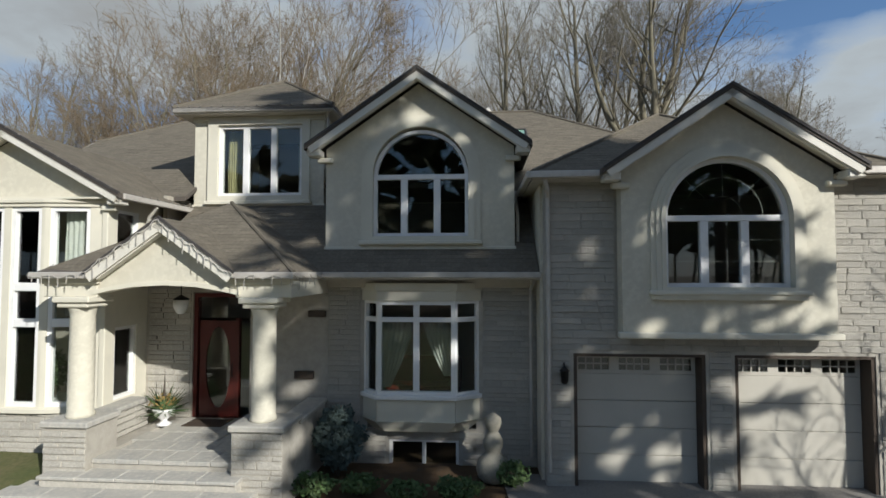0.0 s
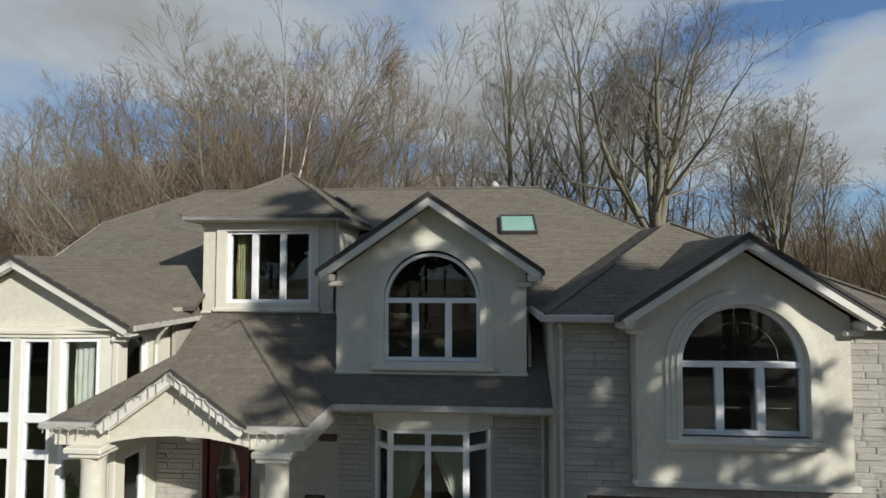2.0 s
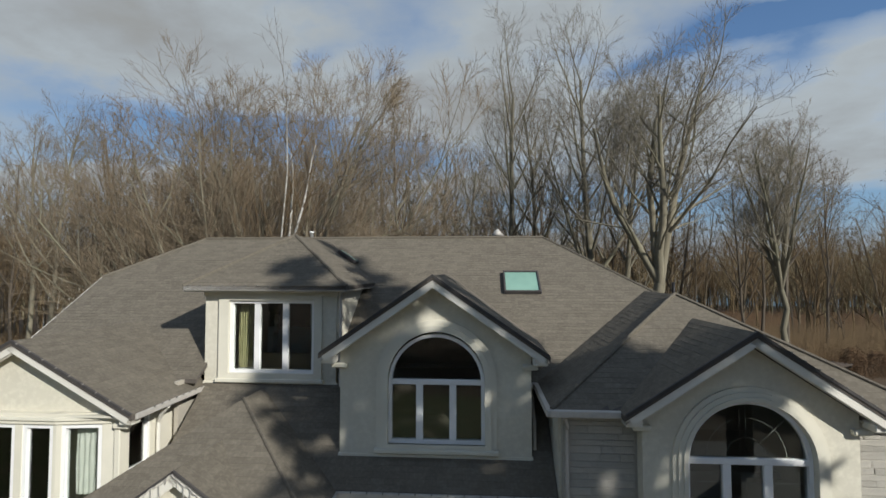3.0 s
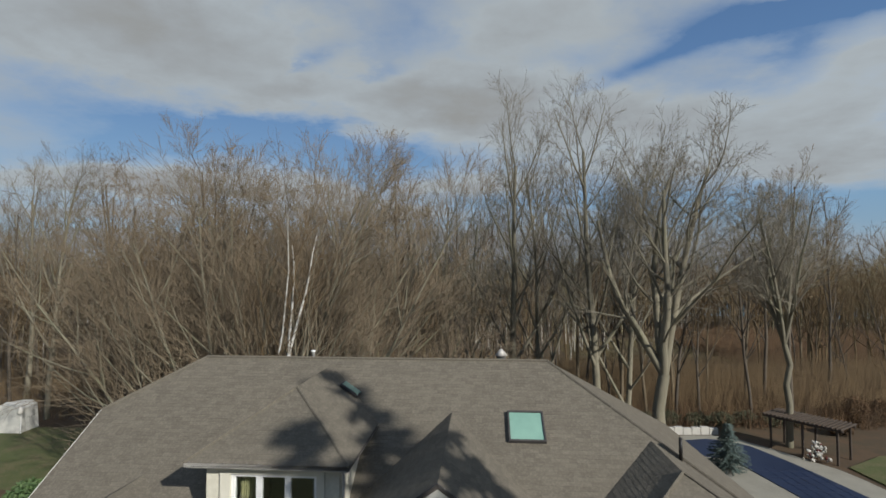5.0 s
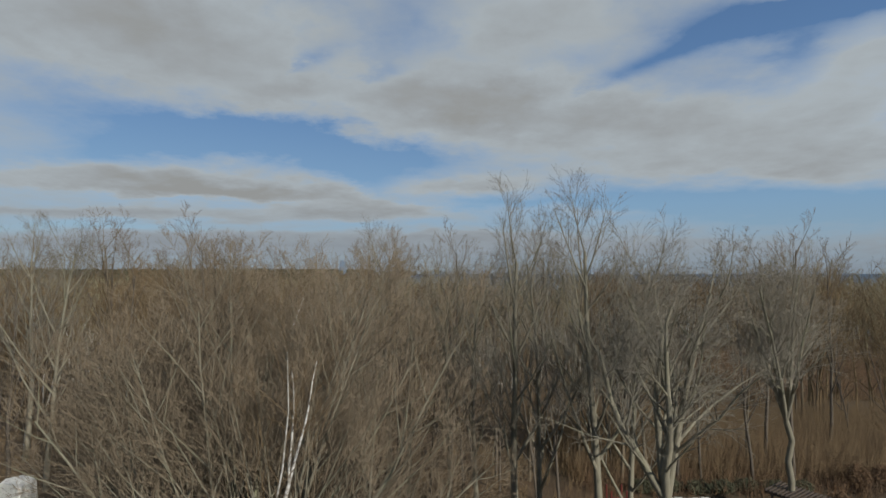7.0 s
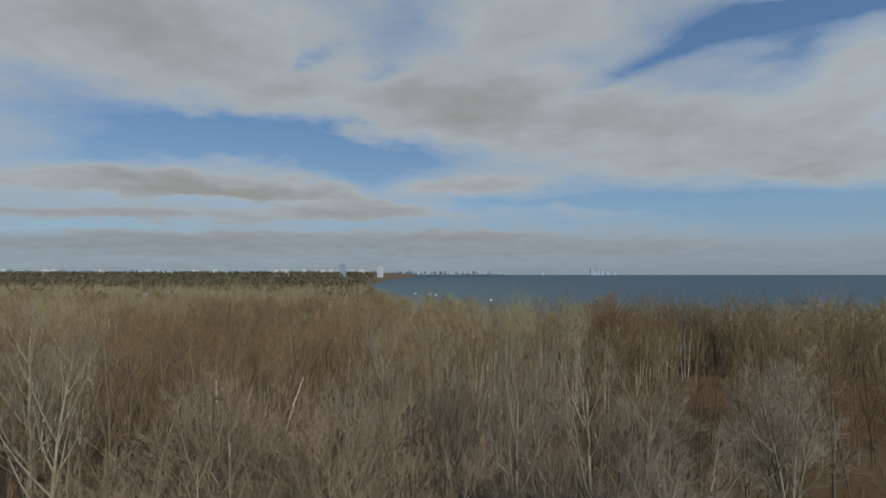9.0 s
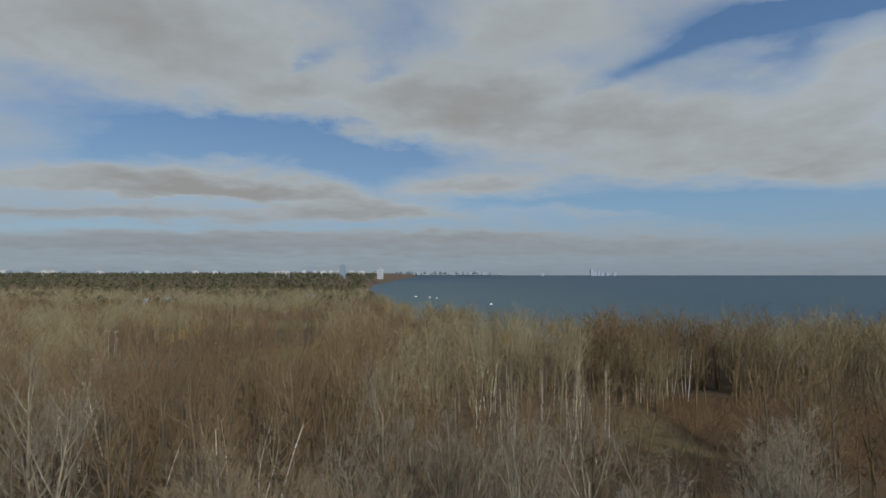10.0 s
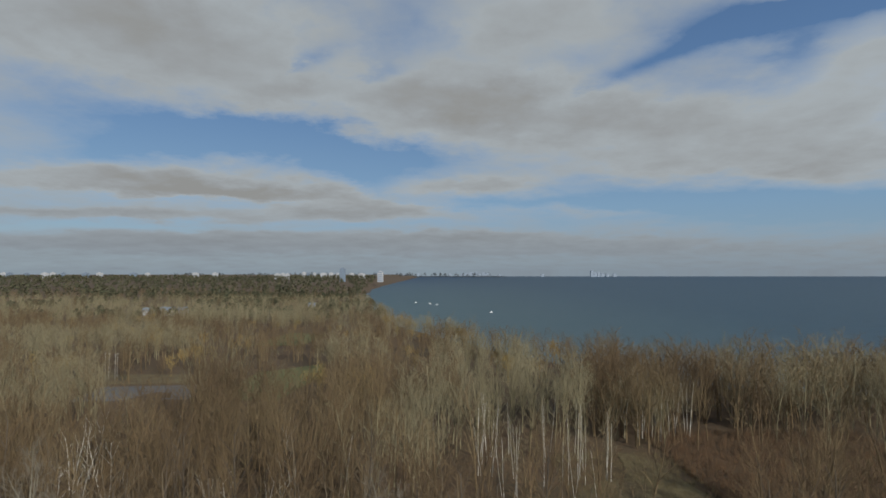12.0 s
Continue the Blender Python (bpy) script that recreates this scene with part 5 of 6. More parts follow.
def leafy_template(h, r, n, seed):
    """A thin trunk with limbs and a loose, rounded crown of leaf clusters."""
    r2 = random.Random(seed)
    v, f = spike_arrays([((0, 0, 0), (0, 0, h * 0.9), 0.16, 0, 0)] + [((0, 0, h * 0.3), (r * 0.8 * math.cos(k * 1.3), r * 0.8 * math.sin(k * 1.3), h * (0.6 + 0.05 * k)), 0.08, 0, 0) for k in range(5)])
    v, f = v.tolist(), f.tolist()
    for _ in range(n):
        a, b, k = r2.random() * 6.283, math.acos(r2.uniform(-0.8, 1)), r2.random() ** 0.4
        k *= 0.8 + 0.4 * noise.noise(Vector((math.cos(a) * 2, math.sin(a) * 2, b * 2 + seed)))
        c = Vector((r * k * math.sin(b) * math.cos(a), r * k * math.sin(b) * math.sin(a), h * 0.62 + h * 0.38 * k * math.cos(b)))
        u = Vector((r2.uniform(-1, 1), r2.uniform(-1, 1), r2.uniform(-1, 1))).normalized()
        w = u.orthogonal().normalized()
        size = r2.uniform(0.13, 0.30)
        i = len(v)
        v += [list(c - u * size), list(c + w * size * 0.7), list(c + u * size), list(c - w * size * 0.7)]
        f += [[i, i + 1, i + 2], [i, i + 2, i + 3]]
    return np.array(v), np.array(f)


LEAFY = [leafy_template(11, 4.2, 300, 21), leafy_template(10, 3.6, 270, 22), leafy_template(12, 3.2, 270, 23)]


def fill(n, y0, y1, templates, zone, power=1.0, scale=(0.75, 1.15), wide=0.98):
    got, tries = [], 0
    while len(got) < n and tries < n * 12:
        tries += 1
        y = y0 + (y1 - y0) * rng.random() ** power
        x = rng.uniform(-wide, wide) * y
        if y > shore_y(x) - 6 or is_clear(x, y) or not zone(x, y) or (open_view(x, y) and rng.random() < 0.94):
            continue
        # patchy stands: density follows slow noise
        if noise.noise(Vector((x * 0.018, y * 0.018, 3.3))) + 0.75 < rng.random() * 0.9:
            continue
        k = 1.38 - 0.33 * smooth(190, 420, y)
        got.append((x, y, ground_z(x, y), rng.random() * 6.283, rng.uniform(*scale) * k, rng.randrange(len(templates))))
    return got


def ochre(x, y):
    return noise.noise(Vector((x * 0.03 + 9, y * 0.03, 1.0))) > 0.24


def pale(x, y):
    return noise.noise(Vector((x * 0.012, y * 0.012 + 4, 7.0))) > 0.12


scatter("woods", MID, fill(430, 70, 165, MID, lambda x, y: not pale(x, y), 0.8), WOODS, "bare brown woods with leafless twigs")
scatter("woods", MID, fill(130, 72, 175, MID, pale, 0.8), PALEWOODS, "bare pale grey woods with leafless twigs")
scatter("woods", FAR, fill(950, 150, 480, FAR, lambda x, y: not pale(x, y) and not ochre(x, y), 0.75), WOODS, "distant bare brown woods")
scatter("woods", FAR, fill(720, 150, 520, FAR, lambda x, y: pale(x, y) and not ochre(x, y), 0.75), PALEWOODS, "distant bare pale woods")
stands = [(cx + rng.gauss(0, 5), cy + rng.gauss(0, 6)) for cx, cy, n in ((-183, 320, 6), (-53, 196, 4), (-32, 196, 4), (32, 226, 6), (-45, 428, 5), (14, 330, 5), (52, 262, 4), (-20, 400, 4), (-250, 440, 4)) for _ in range(n)]
scatter("woods", LEAFY, [(x, y, ground_z(x, y), x, rng.uniform(0.85, 1.25), k % 3) for k, (x, y) in enumerate(stands) if y < shore_y(x) - 6], OCHRE, "stands of trees with ochre autumn leaves")
scatter("woods", LEAFY, fill(90, 200, 480, LEAFY, ochre, 0.8, (0.6, 0.9)), OCHRE, "distant trees with ochre autumn leaves")
scatter("woods", FAR, fill(150, 130, 480, FAR, ochre, 0.8, (0.8, 1.0)), PALEWOODS, "distant bare pale woods")
scatter("woods", MID, [(x, y, ground_z(x, y), k * 1.7, sc, k % 4) for k, (x, y, sc) in enumerate(((-72, 166, 1.75), (-66, 172, 1.6), (-79, 160, 1.5), (-60, 176, 1.45), (-69, 158, 1.4), (-84, 176, 1.3), (-118, 250, 1.5), (-126, 256, 1.4), (-45, 232, 1.35), (-52, 238, 1.3)))], PALEWOODS, "large pale bare trees standing above the woods")
scatter("woods", FAR, fill(260, 138, 212, FAR, lambda x, y: x > 45, 0.8, (0.95, 1.25)), WOODS, "bare brown woods along the lake shore")
scatter("woods", TINY, fill(1500, 440, 760, TINY, lambda x, y: x < 0, 0.9, (0.8, 1.2)), PALEWOODS, "far pale bare woods")
scatter("woods", TINY, fill(800, 440, 1000, TINY, lambda x, y: x < 0, 0.9, (0.8, 1.2)), WOODS, "far brown bare woods")


def pine_template(h, r, n, seed):
    """A rounded, uneven pine crown of overlapping needle tufts on a bare trunk."""
    r2 = random.Random(seed)
    v = [(-0.25, 0, 0), (0.25, 0, 0), (0, 0.3, 0), (0, 0, h * 0.8)]
    f = [(0, 1, 3), (1, 2, 3), (2, 0, 3)]
    for _ in range(n):
        t = r2.random() ** 0.8
        reach = r * math.sqrt(max(0.05, 1 - (2 * t - 0.75) ** 2)) * r2.uniform(0.45, 1.1)
        a = r2.random() * 6.283
        c = Vector((reach * math.cos(a), reach * math.sin(a), h * (0.42 + 0.56 * t)))
        u = Vector((r2.uniform(-1, 1), r2.uniform(-1, 1), r2.uniform(-0.35, 0.55))).normalized()
        w = u.orthogonal().normalized()
        w.rotate(Matrix.Rotation(r2.random() * 3.1, 3, u))
        size = h * 0.095 * (40 / n) ** 0.5 * r2.uniform(0.7, 1.4)
        i = len(v)
        v += [tuple(c - u * size), tuple(c + w * size * 0.7), tuple(c + u * size), tuple(c - w * size * 0.7)]
        f += [(i, i + 1, i + 2), (i, i + 2, i + 3)]
    return np.array(v, dtype=float), np.array(f)


PINES = [pine_template(15, 4.6, 26, 3), pine_template(13, 5.0, 24, 4), pine_template(16, 3.8, 26, 6)]
NEAR_PINES = [pine_template(15, 4.6, 70, 3), pine_template(13, 5.2, 64, 4), pine_template(14, 4.2, 66, 6)]
scatter("pine_woods", PINES, fill(2100, 760, 2300, PINES, lambda x, y: x < -40, 0.9, (0.7, 1.15)), PINE, "dark green pine woods in the distance")
scatter("pine_woods", NEAR_PINES, fill(900, 470, 900, NEAR_PINES, lambda x, y: x < -40 and noise.noise(Vector((x * 0.008, y * 0.008, 5.5))) > -0.12, 0.65, (0.5, 0.85)), PINE, "scattered dark pines among bare woods")

# pale crooked birches rising above the brown woods
crooked = tree_meshes(rng, GROVE, PALEWOODS, 0.012, trunk_levels=1, height=15.0, r=0.13, levels=(7, 5, 4), first=0.35, upward=0.5, angle=40, stems=2, fan=0.22, wobble=0.15, lengths=(0.36, 0.5, 0.5))
for q, y, sc in ((-0.71, 96, 1.0), (-0.66, 104, 1.1), (-0.73, 110, 1.0), (-0.69, 118, 1.05), (-0.62, 92, 0.9), (-0.43, 84, 1.05), (-0.36, 78, 1.1), (-0.53, 120, 1.0), (-0.30, 112, 0.95), (-0.78, 88, 1.0)):
    plant_tree("birch_tree", crooked, pose(q * y, y, ground_z(q * y, y), 0, 4 * math.sin(y), y * 37) @ Matrix.Scale(sc, 4), "crooked pale birch rising above brown woods", group="pale birches in the woods")

# birch grove by the clearing
grove = tree_meshes(rng, GROVE, PALEWOODS, 0.014, trunk_levels=0, height=15.5, r=0.10, levels=(12, 5, 3), first=0.32, upward=0.4, angle=32, wobble=0.07, lengths=(0.20, 0.5, 0.5))
for i in range(64):
    if i < 36:
        y = rng.uniform(100, 136)
        x = y * rng.uniform(0.06, 0.34)
    elif i < 60:
        x, y = rng.uniform(50, 72), rng.uniform(142, 168)
    else:
        x, y = rng.uniform(-50, 0), rng.uniform(85, 150)
    plant_tree("birch_tree", grove, pose(x, y, ground_z(x, y), 0, rng.uniform(-5, 5), rng.uniform(0, 360)) @ Matrix.Scale(rng.uniform(0.8, 1.1), 4), "white-trunked birch in a grove by the clearing", group="birch grove")


def brush(name, n, zone, h, r, material, label, lean=0.5, per=5):
    """Upright dry stems in tufts."""
    segs = []
    while len(segs) < n * per:
        x, y = zone()
        z = ground_z(x, y)
        for _ in range(per):
            hh = h * rng.uniform(0.5, 1.2)
            px, py = x + rng.uniform(-0.5, 0.5), y + rng.uniform(-0.5, 0.5)
            segs.append(((px, py, z - 0.05), (px + rng.uniform(-lean, lean) * hh, py + rng.uniform(-lean, lean) * hh, z + hh), r, r, 0))
    ob = new(name, array_mesh(name, *spike_arrays(segs), material))
    return tagged(ob, label, "undergrowth", kind="stuff")


def woods_zone():
    y = 33 + 75 * rng.random()
    x = rng.uniform(-1, 1) * y
    while (x > 12 and y < 47) or (x < -18 and y < 43) or is_clear(x, y):
        y = 33 + 75 * rng.random()
        x = rng.uniform(-1, 1) * y
    return x, y


brush("undergrowth", 5200, woods_zone, 2.6, 0.018, TWIG, "tangled brown undergrowth below bare trees", 0.5, 5)
brush("undergrowth", 2600, lambda: (rng.uniform(12, 62), rng.uniform(45, 62)), 1.9, 0.020, RUST, "rust-coloured dry brush behind the garden", 0.25, 6)
brush("undergrowth", 2600, lambda: (rng.uniform(11, 66), rng.uniform(48, 76)), 4.2, 0.022, TWIG, "tall brown thicket at the edge of the woods", 0.3, 6)
brush("undergrowth", 3600, lambda: (rng.uniform(56, 118), rng.uniform(92, 150)), 2.8, 0.045, RUST, "reddish dry brush round the clearing", 0.3, 5)

brush("dry_grass", 1500, lambda: (rng.uniform(26, 58), rng.uniform(100, 134)), 0.9, 0.04, MEADOW, "dry yellow grass tufts in the clearing", 0.4, 5)

# city on the far shore
def far_building(x, y, w, d, h, material, label, floors=True, base=LAKE_Z):
    b = thing("building", pose(x, y, base), label, "building", "buildings on the horizon")
    part("block", boxes((-w / 2, w / 2, 0, d, 0, h), (-w / 5, w / 5, d * 0.2, d * 0.6, h, h + 3)), material, b)
    if floors:
        n = max(3, int(h / 6))
        for i in range(n):
            zz = h * (i + 0.45) / n
            part("window_band", boxes((-w * 0.44, w * 0.44, -0.3, 0.2, zz, zz + h / n * 0.4)), HAZEBLOCK, b)
    return b


far_building(-201.8, 1625, 17, 18, 33, PALEBLOCK, "pale apartment tower by the lake shore", base=7)
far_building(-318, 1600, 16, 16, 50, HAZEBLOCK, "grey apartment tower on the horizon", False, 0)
for px, hh, dist in ((538, 60, 2600), (545, 46, 2600), (556, 38, 2550), (572, 34, 2500), (586, 40, 2600), (597, 36, 2500), (622, 34, 2400), (640, 30, 2300), (490, 30, 2000), (500, 34, 2000), (508, 28, 2000), (5, 48, 2300), (14, 52, 2300), (45, 40, 2300), (78, 44, 2400), (92, 52, 2400), (110, 40, 2500), (150, 34, 2600), (175, 36, 2700), (235, 38, 2600), (260, 34, 2700), (345, 34, 2800), (380, 34, 2800)):
    far_building(-0.9 + (px - 784) / 900 * dist, dist, (9 + 22 * rng.random()) * dist / 2400, 20, 20 + hh * 0.16, PALEBLOCK if rng.random() < 0.6 else HAZEBLOCK, "apartment block on the horizon", False, 6.0)
shore_segs = []
for i in range(220):
    px = rng.uniform(300, 870)
    dist = 4300 + 300 * rng.random()
    x = (px - 784) / 900 * dist
    shore_segs.append((x, dist, LAKE_Z, rng.random() * 6, rng.uniform(1.2, 2.6), rng.randrange(3)))
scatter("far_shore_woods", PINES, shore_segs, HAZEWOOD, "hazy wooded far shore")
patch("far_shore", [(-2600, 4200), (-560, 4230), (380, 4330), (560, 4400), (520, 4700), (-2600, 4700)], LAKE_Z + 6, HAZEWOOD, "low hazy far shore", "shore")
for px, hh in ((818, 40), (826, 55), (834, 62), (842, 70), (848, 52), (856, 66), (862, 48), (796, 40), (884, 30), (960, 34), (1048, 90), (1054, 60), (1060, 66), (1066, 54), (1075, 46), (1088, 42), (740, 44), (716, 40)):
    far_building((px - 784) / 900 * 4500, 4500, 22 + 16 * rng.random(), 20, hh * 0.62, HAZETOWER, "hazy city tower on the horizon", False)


# ---- evergreens ----
def spruce_meshes(rng, h, r, material, step=0.42, arms=7, spray=0.62, skip=0.0, thin=0.05, power=1.15, base=0.06):
    trunk = [((0, 0, -0.3), (0, 0, h * 0.55), 0.018 * h + 0.02, 0.010 * h + 0.01, 0), ((0, 0, h * 0.55), (0, 0, h), 0.010 * h + 0.01, 0.01, 0)]
    tips = []
    z = h * base
    while z < h * 0.99:
        reach = r * (1 - (z / h) ** power) * rng.uniform(0.75, 1.15) + 0.10
        for k in range(arms):
            if rng.random() < (skip * 1.3 if z < h * 0.58 else skip):
                continue
            a = 6.283 * k / arms + rng.random()
            L = reach * rng.uniform(0.7, 1.15)
            d = Vector((math.cos(a), math.sin(a), 0))
            p0 = Vector((0, 0, z))
            p1 = p0 + d * L + Vector((0, 0, -0.22 * L + rng.uniform(-0.1, 0.1) * L))
            trunk.append((tuple(p0), tuple(p1), 0.012 + 0.006 * L, 0.006, 1))
            n = max(2, int(L / (spray * 0.5)))
            for i in range(n):
                f = (i + 0.7) / n
                q = p0.lerp(p1, f)
                for _ in range(5):
                    e = (d * rng.uniform(0.1, 1) + Vector((rng.uniform(-0.9, 0.9), rng.uniform(-0.9, 0.9), rng.uniform(-0.45, 0.30)))).normalized() * spray * rng.uniform(0.6, 1.1)
                    tips.append((tuple(q), tuple(q + e), thin * rng.uniform(0.8, 1.3), 0, 2))
        z += step * rng.uniform(0.8, 1.25)
    return array_mesh("trunk", *tube_arrays(trunk, 4), DARKBARK), array_mesh("crown", *spike_arrays(tips), material)


rng = random.Random(5)
big_spruce = spruce_meshes(rng, 21.0, 3.1, LEAF, 0.76, 8, 0.66, 0.33, 0.14, 2.6, 0.38)
high_spruce = spruce_meshes(rng, 20.5, 3.0, LEAF, 0.62, 8, 0.64, 0.34, 0.135, 2.6, 0.72)
for x, y, sc, rot in ((12.3, -2.0, 1.10, 0), (10.9, -4.3, 1.02, 70), (9.4, -1.8, 0.86, 160), (14.0, -1.6, 0.80, 250)):
    plant_tree("spruce_tree", big_spruce, pose(x, y, 0, 0, 0, rot) @ Matrix.Scale(sc, 4), "tall green spruce in the front garden shading the facade", group="front garden spruces")
plant_tree("spruce_tree", high_spruce, pose(14.2, -3.0, 0, 0, 0, 30) @ Matrix.Scale(0.96, 4), "tall green spruce with a high crown in the front garden", group="front garden spruces")
# unseen tree belts, added to cut low sky fill and darken window reflections
scatter("pine_woods", PINES, [(-74 + i * 3.1 + rng.uniform(-1, 1), -36 - 14 * rng.random(), -0.2, rng.random() * 6, rng.uniform(1.0, 1.4), i % 3) for i in range(48)], PINE, "unseen belt of dark pines behind the camera, added to block low sky light")
scatter("roadside_woods", MID, [(-70 + i * 3.1 + rng.uniform(-1, 1), -30 - 14 * rng.random() - 12 * abs(math.sin(i)), -0.2, rng.random() * 6, rng.uniform(0.9, 1.2), i % 4) for i in range(46)], WOODS, "unseen belt of bare brown trees behind the camera, added for the window reflections")
bare_front = tree_meshes(rng, DARKBARK, TWIG, 0.007, height=6.2, r=0.07, levels=(9, 6, 5), first=0.1, upward=0.4, angle=40, stems=4, fan=0.35, wobble=0.13, lengths=(0.45, 0.5, 0.5))
plant_tree("shrub", bare_front, pose(11.3, 5.2, 0, 0, 0, 40), "bare twiggy shrub beside the driveway")
blue = spruce_meshes(rng, 3.2, 1.55, SPRUCE, 0.15, 11, 0.30, 0.0, 0.022)
plant_tree("spruce_tree", blue, pose(19.4, 36.0, -0.8), "small blue-grey spruce beside the pool")


def leaf_clump(rng, n, rx, ry, rz, size, shell=0.45):
    """Many small leaves spread through an uneven rounded body."""
    v, f = [], []
    for _ in range(n):
        a, b = rng.random() * 6.283, math.acos(rng.uniform(-1, 1))
        k = shell + (1 - shell) * rng.random() ** 0.5
        k *= 0.82 + 0.30 * noise.noise(Vector((math.cos(a) * 2.1, math.sin(a) * 2.1, b * 1.7)))
        c = Vector((rx * k * math.sin(b) * math.cos(a), ry * k * math.sin(b) * math.sin(a), rz * k * math.cos(b)))
        u = Vector((rng.uniform(-1, 1), rng.uniform(-1, 1), rng.uniform(-1, 1))).normalized()
        w = u.orthogonal().normalized()
        s = size * rng.uniform(0.6, 1.3)
        i = len(v)
        v += [tuple(c - u * s), tuple(c + w * s * 0.45), tuple(c + u * s), tuple(c - w * s * 0.45)]
        f += [(i, i + 1, i + 2), (i, i + 2, i + 3)]
    return np.array(v), np.array(f)


def shrub(m, n, rx, ry, rz, size, material, label, category="shrub", name="shrub", group=""):
    s = thing(name, m, label, category, group)
    v, f = leaf_clump(rng, n, rx, ry, rz, size)
    v[:, 2] += rz
    o = new("foliage", array_mesh("foliage", v, f, material))
    o.parent = s
    stems = [((0, 0, -0.1), (rng.uniform(-0.5, 0.5) * rx, rng.uniform(-0.5, 0.5) * ry, rz * 1.3), 0.02, 0.008, 0) for _ in range(7)]
    o = new("stem", array_mesh("stem", *tube_arrays(stems, 4), DARKBARK))
    o.parent = s
    return s


H = HOUSE_POSE
for u, v, rx, rz, n in ((-2.35, -0.95, 0.5, 0.22, 700), (-1.5, -0.75, 0.45, 0.18, 600), (0.35, -0.85, 0.5, 0.20, 700), (1.35, -0.3, 0.4, 0.28, 600), (-0.6, -0.9, 0.45, 0.16, 500)):
    shrub(H @ pose(u, v, 0.0), n, rx, rx * 0.8, rz, 0.05, LEAF, "low evergreen shrub in the bed below the bay window", group="front bed shrubs")
shrub(H @ pose(-2.15, 0.05, 0.0), 3400, 0.60, 0.40, 0.74, 0.06, SPRUCE, "weeping grey-green evergreen beside the porch")
statue = part("statue", lathe([(0.20, 0.0), (0.31, 0.10), (0.34, 0.26), (0.30, 0.42), (0.19, 0.52), (0.15, 0.58), (0.19, 0.68), (0.20, 0.80), (0.13, 0.92), (0.09, 0.97), (0.14, 1.04), (0.17, 1.14), (0.15, 1.24), (0.07, 1.31), (0.01, 1.33)], 18), DECKSTONE)
statue.matrix_basis = H @ pose(1.0, 0.0, 0.0)
tagged(statue, "weathered stone garden statue beside the bay window", "statue")
shrub(pose(-17.6, 21.5, 0.4), 7000, 1.5, 1.4, 2.0, 0.10, LEAF, "tall green shrub with pale berries beside the house")
shrub(pose(-20.5, 25.5, 0.5), 5000, 1.7, 1.4, 1.2, 0.10, LEAF, "green shrub on the side lawn")
for x, y, rz in ((36.5, 46.0, 1.5), (39.5, 47.0, 1.2), (33.0, 43.5, 0.6)):
    shrub(pose(x, y, -0.9), 2200, 1.3, 1.1, rz, 0.09, RUST, "rust-brown leafy shrub beyond the pergola", group="rust-brown shrubs")
for i in range(7):
    shrub(pose(17.5 + i * 2.3, 46.0 + 0.3 * math.sin(i * 2), -0.9), 1500, 1.35, 0.7, 0.75, 0.09, PINE, "dark green hedge plant behind the pool", "hedge", "hedge", "hedge behind the pool")


# ---- back garden ----
patch("lawn", [(-44, -13), (1.1, -13), (1.1, 7.2), (-4.6, 7.6), (-14.5, 8.2), (-44, 9.0)], 0.03, LAWN, "green front lawn with dry patches", "lawn")
patch("lawn", [(-48, 19), (-17.0, 19), (-18.5, 27), (-25.5, 37), (-29, 40.8), (-50, 41.5)], 0.62, LAWN, "green side lawn with dry patches", "lawn")
patch("lawn", [(28.0, 20), (45, 20), (47, 37), (32, 38.4), (28.0, 36.2)], -0.72, LAWN, "green lawn beside the pool", "lawn")
patch("pool_deck", [(12.5, 24), (27.9, 24), (27.3, 34), (27.0, 35.8), (25.9, 38), (24.95, 40.1), (23.8, 42), (22.1, 43.2), (19.5, 43.2), (17.0, 42.6), (12.5, 41)], -0.74, DECKSTONE, "pale concrete pool deck", "deck")
pool = thing("pool_cover", pose(0, 0, 0), "dark blue cover stretched over the garden pool", "pool cover")
part("sheet", poly_slab([(x, y, -0.69) for x, y in ((21.6, 28.0), (25.8, 28.0), (24.9, 34.5), (24.5, 37.0), (23.6, 40.4), (22.3, 41.8), (21.0, 42.2), (19.0, 41.8), (17.4, 41.0), (18.0, 38.8), (20.6, 37.6))], 0.12), POOL, pool)
for i in range(5):
    part("strap", boxes((21.9 + i * 0.66, 21.95 + i * 0.66, 28.2, 36.0, -0.69, -0.675)), POOL, pool)
for i in range(7):
    part("strap", boxes((21.4 - 0.02 * i, 24.8, 28.8 + i * 1.1, 28.85 + i * 1.1, -0.69, -0.672)), POOL, pool)
garden_wall = thing("garden_wall", pose(0, 0, 0), "low pale stone garden wall behind the pool", "wall")
for i in range(7):
    part("block", boxes((17.6 + i * 0.75, 18.33 + i * 0.75, 43.6, 43.95, -0.9, -0.28 + 0.05 * (i % 3)), bevel=0.03), FLAG, garden_wall)
pergola = thing("pergola", pose(25.0, 40.8, 0), "dark brown wooden pergola beside the pool", "pergola")
pergola.rotation_euler = (0, 0, math.atan2(-4.2, 2.7))
L = 5.0
for x in (0.45, 2.65, 4.85):
    for y in (0.0, 2.2):
        part("post", boxes((x - 0.07, x + 0.07, y - 0.07, y + 0.07, -0.85, 1.55), bevel=0.01), DARKWOOD, pergola)
for y in (0.0, 2.2):
    part("beam", boxes((-0.1, L + 0.2, y - 0.06, y + 0.06, 1.55, 1.71), bevel=0.01), DARKWOOD, pergola)
for i in range(19):
    x = i * (L + 0.1) / 18
    part("rafter", boxes((x - 0.05, x + 0.05, -0.15, 2.55, 1.71, 1.82)), DARKWOOD, pergola)
pile = thing("stone_pile", pose(26.8, 37.6, -0.75), "heap of pale and reddish garden stones under the pergola", "stones")
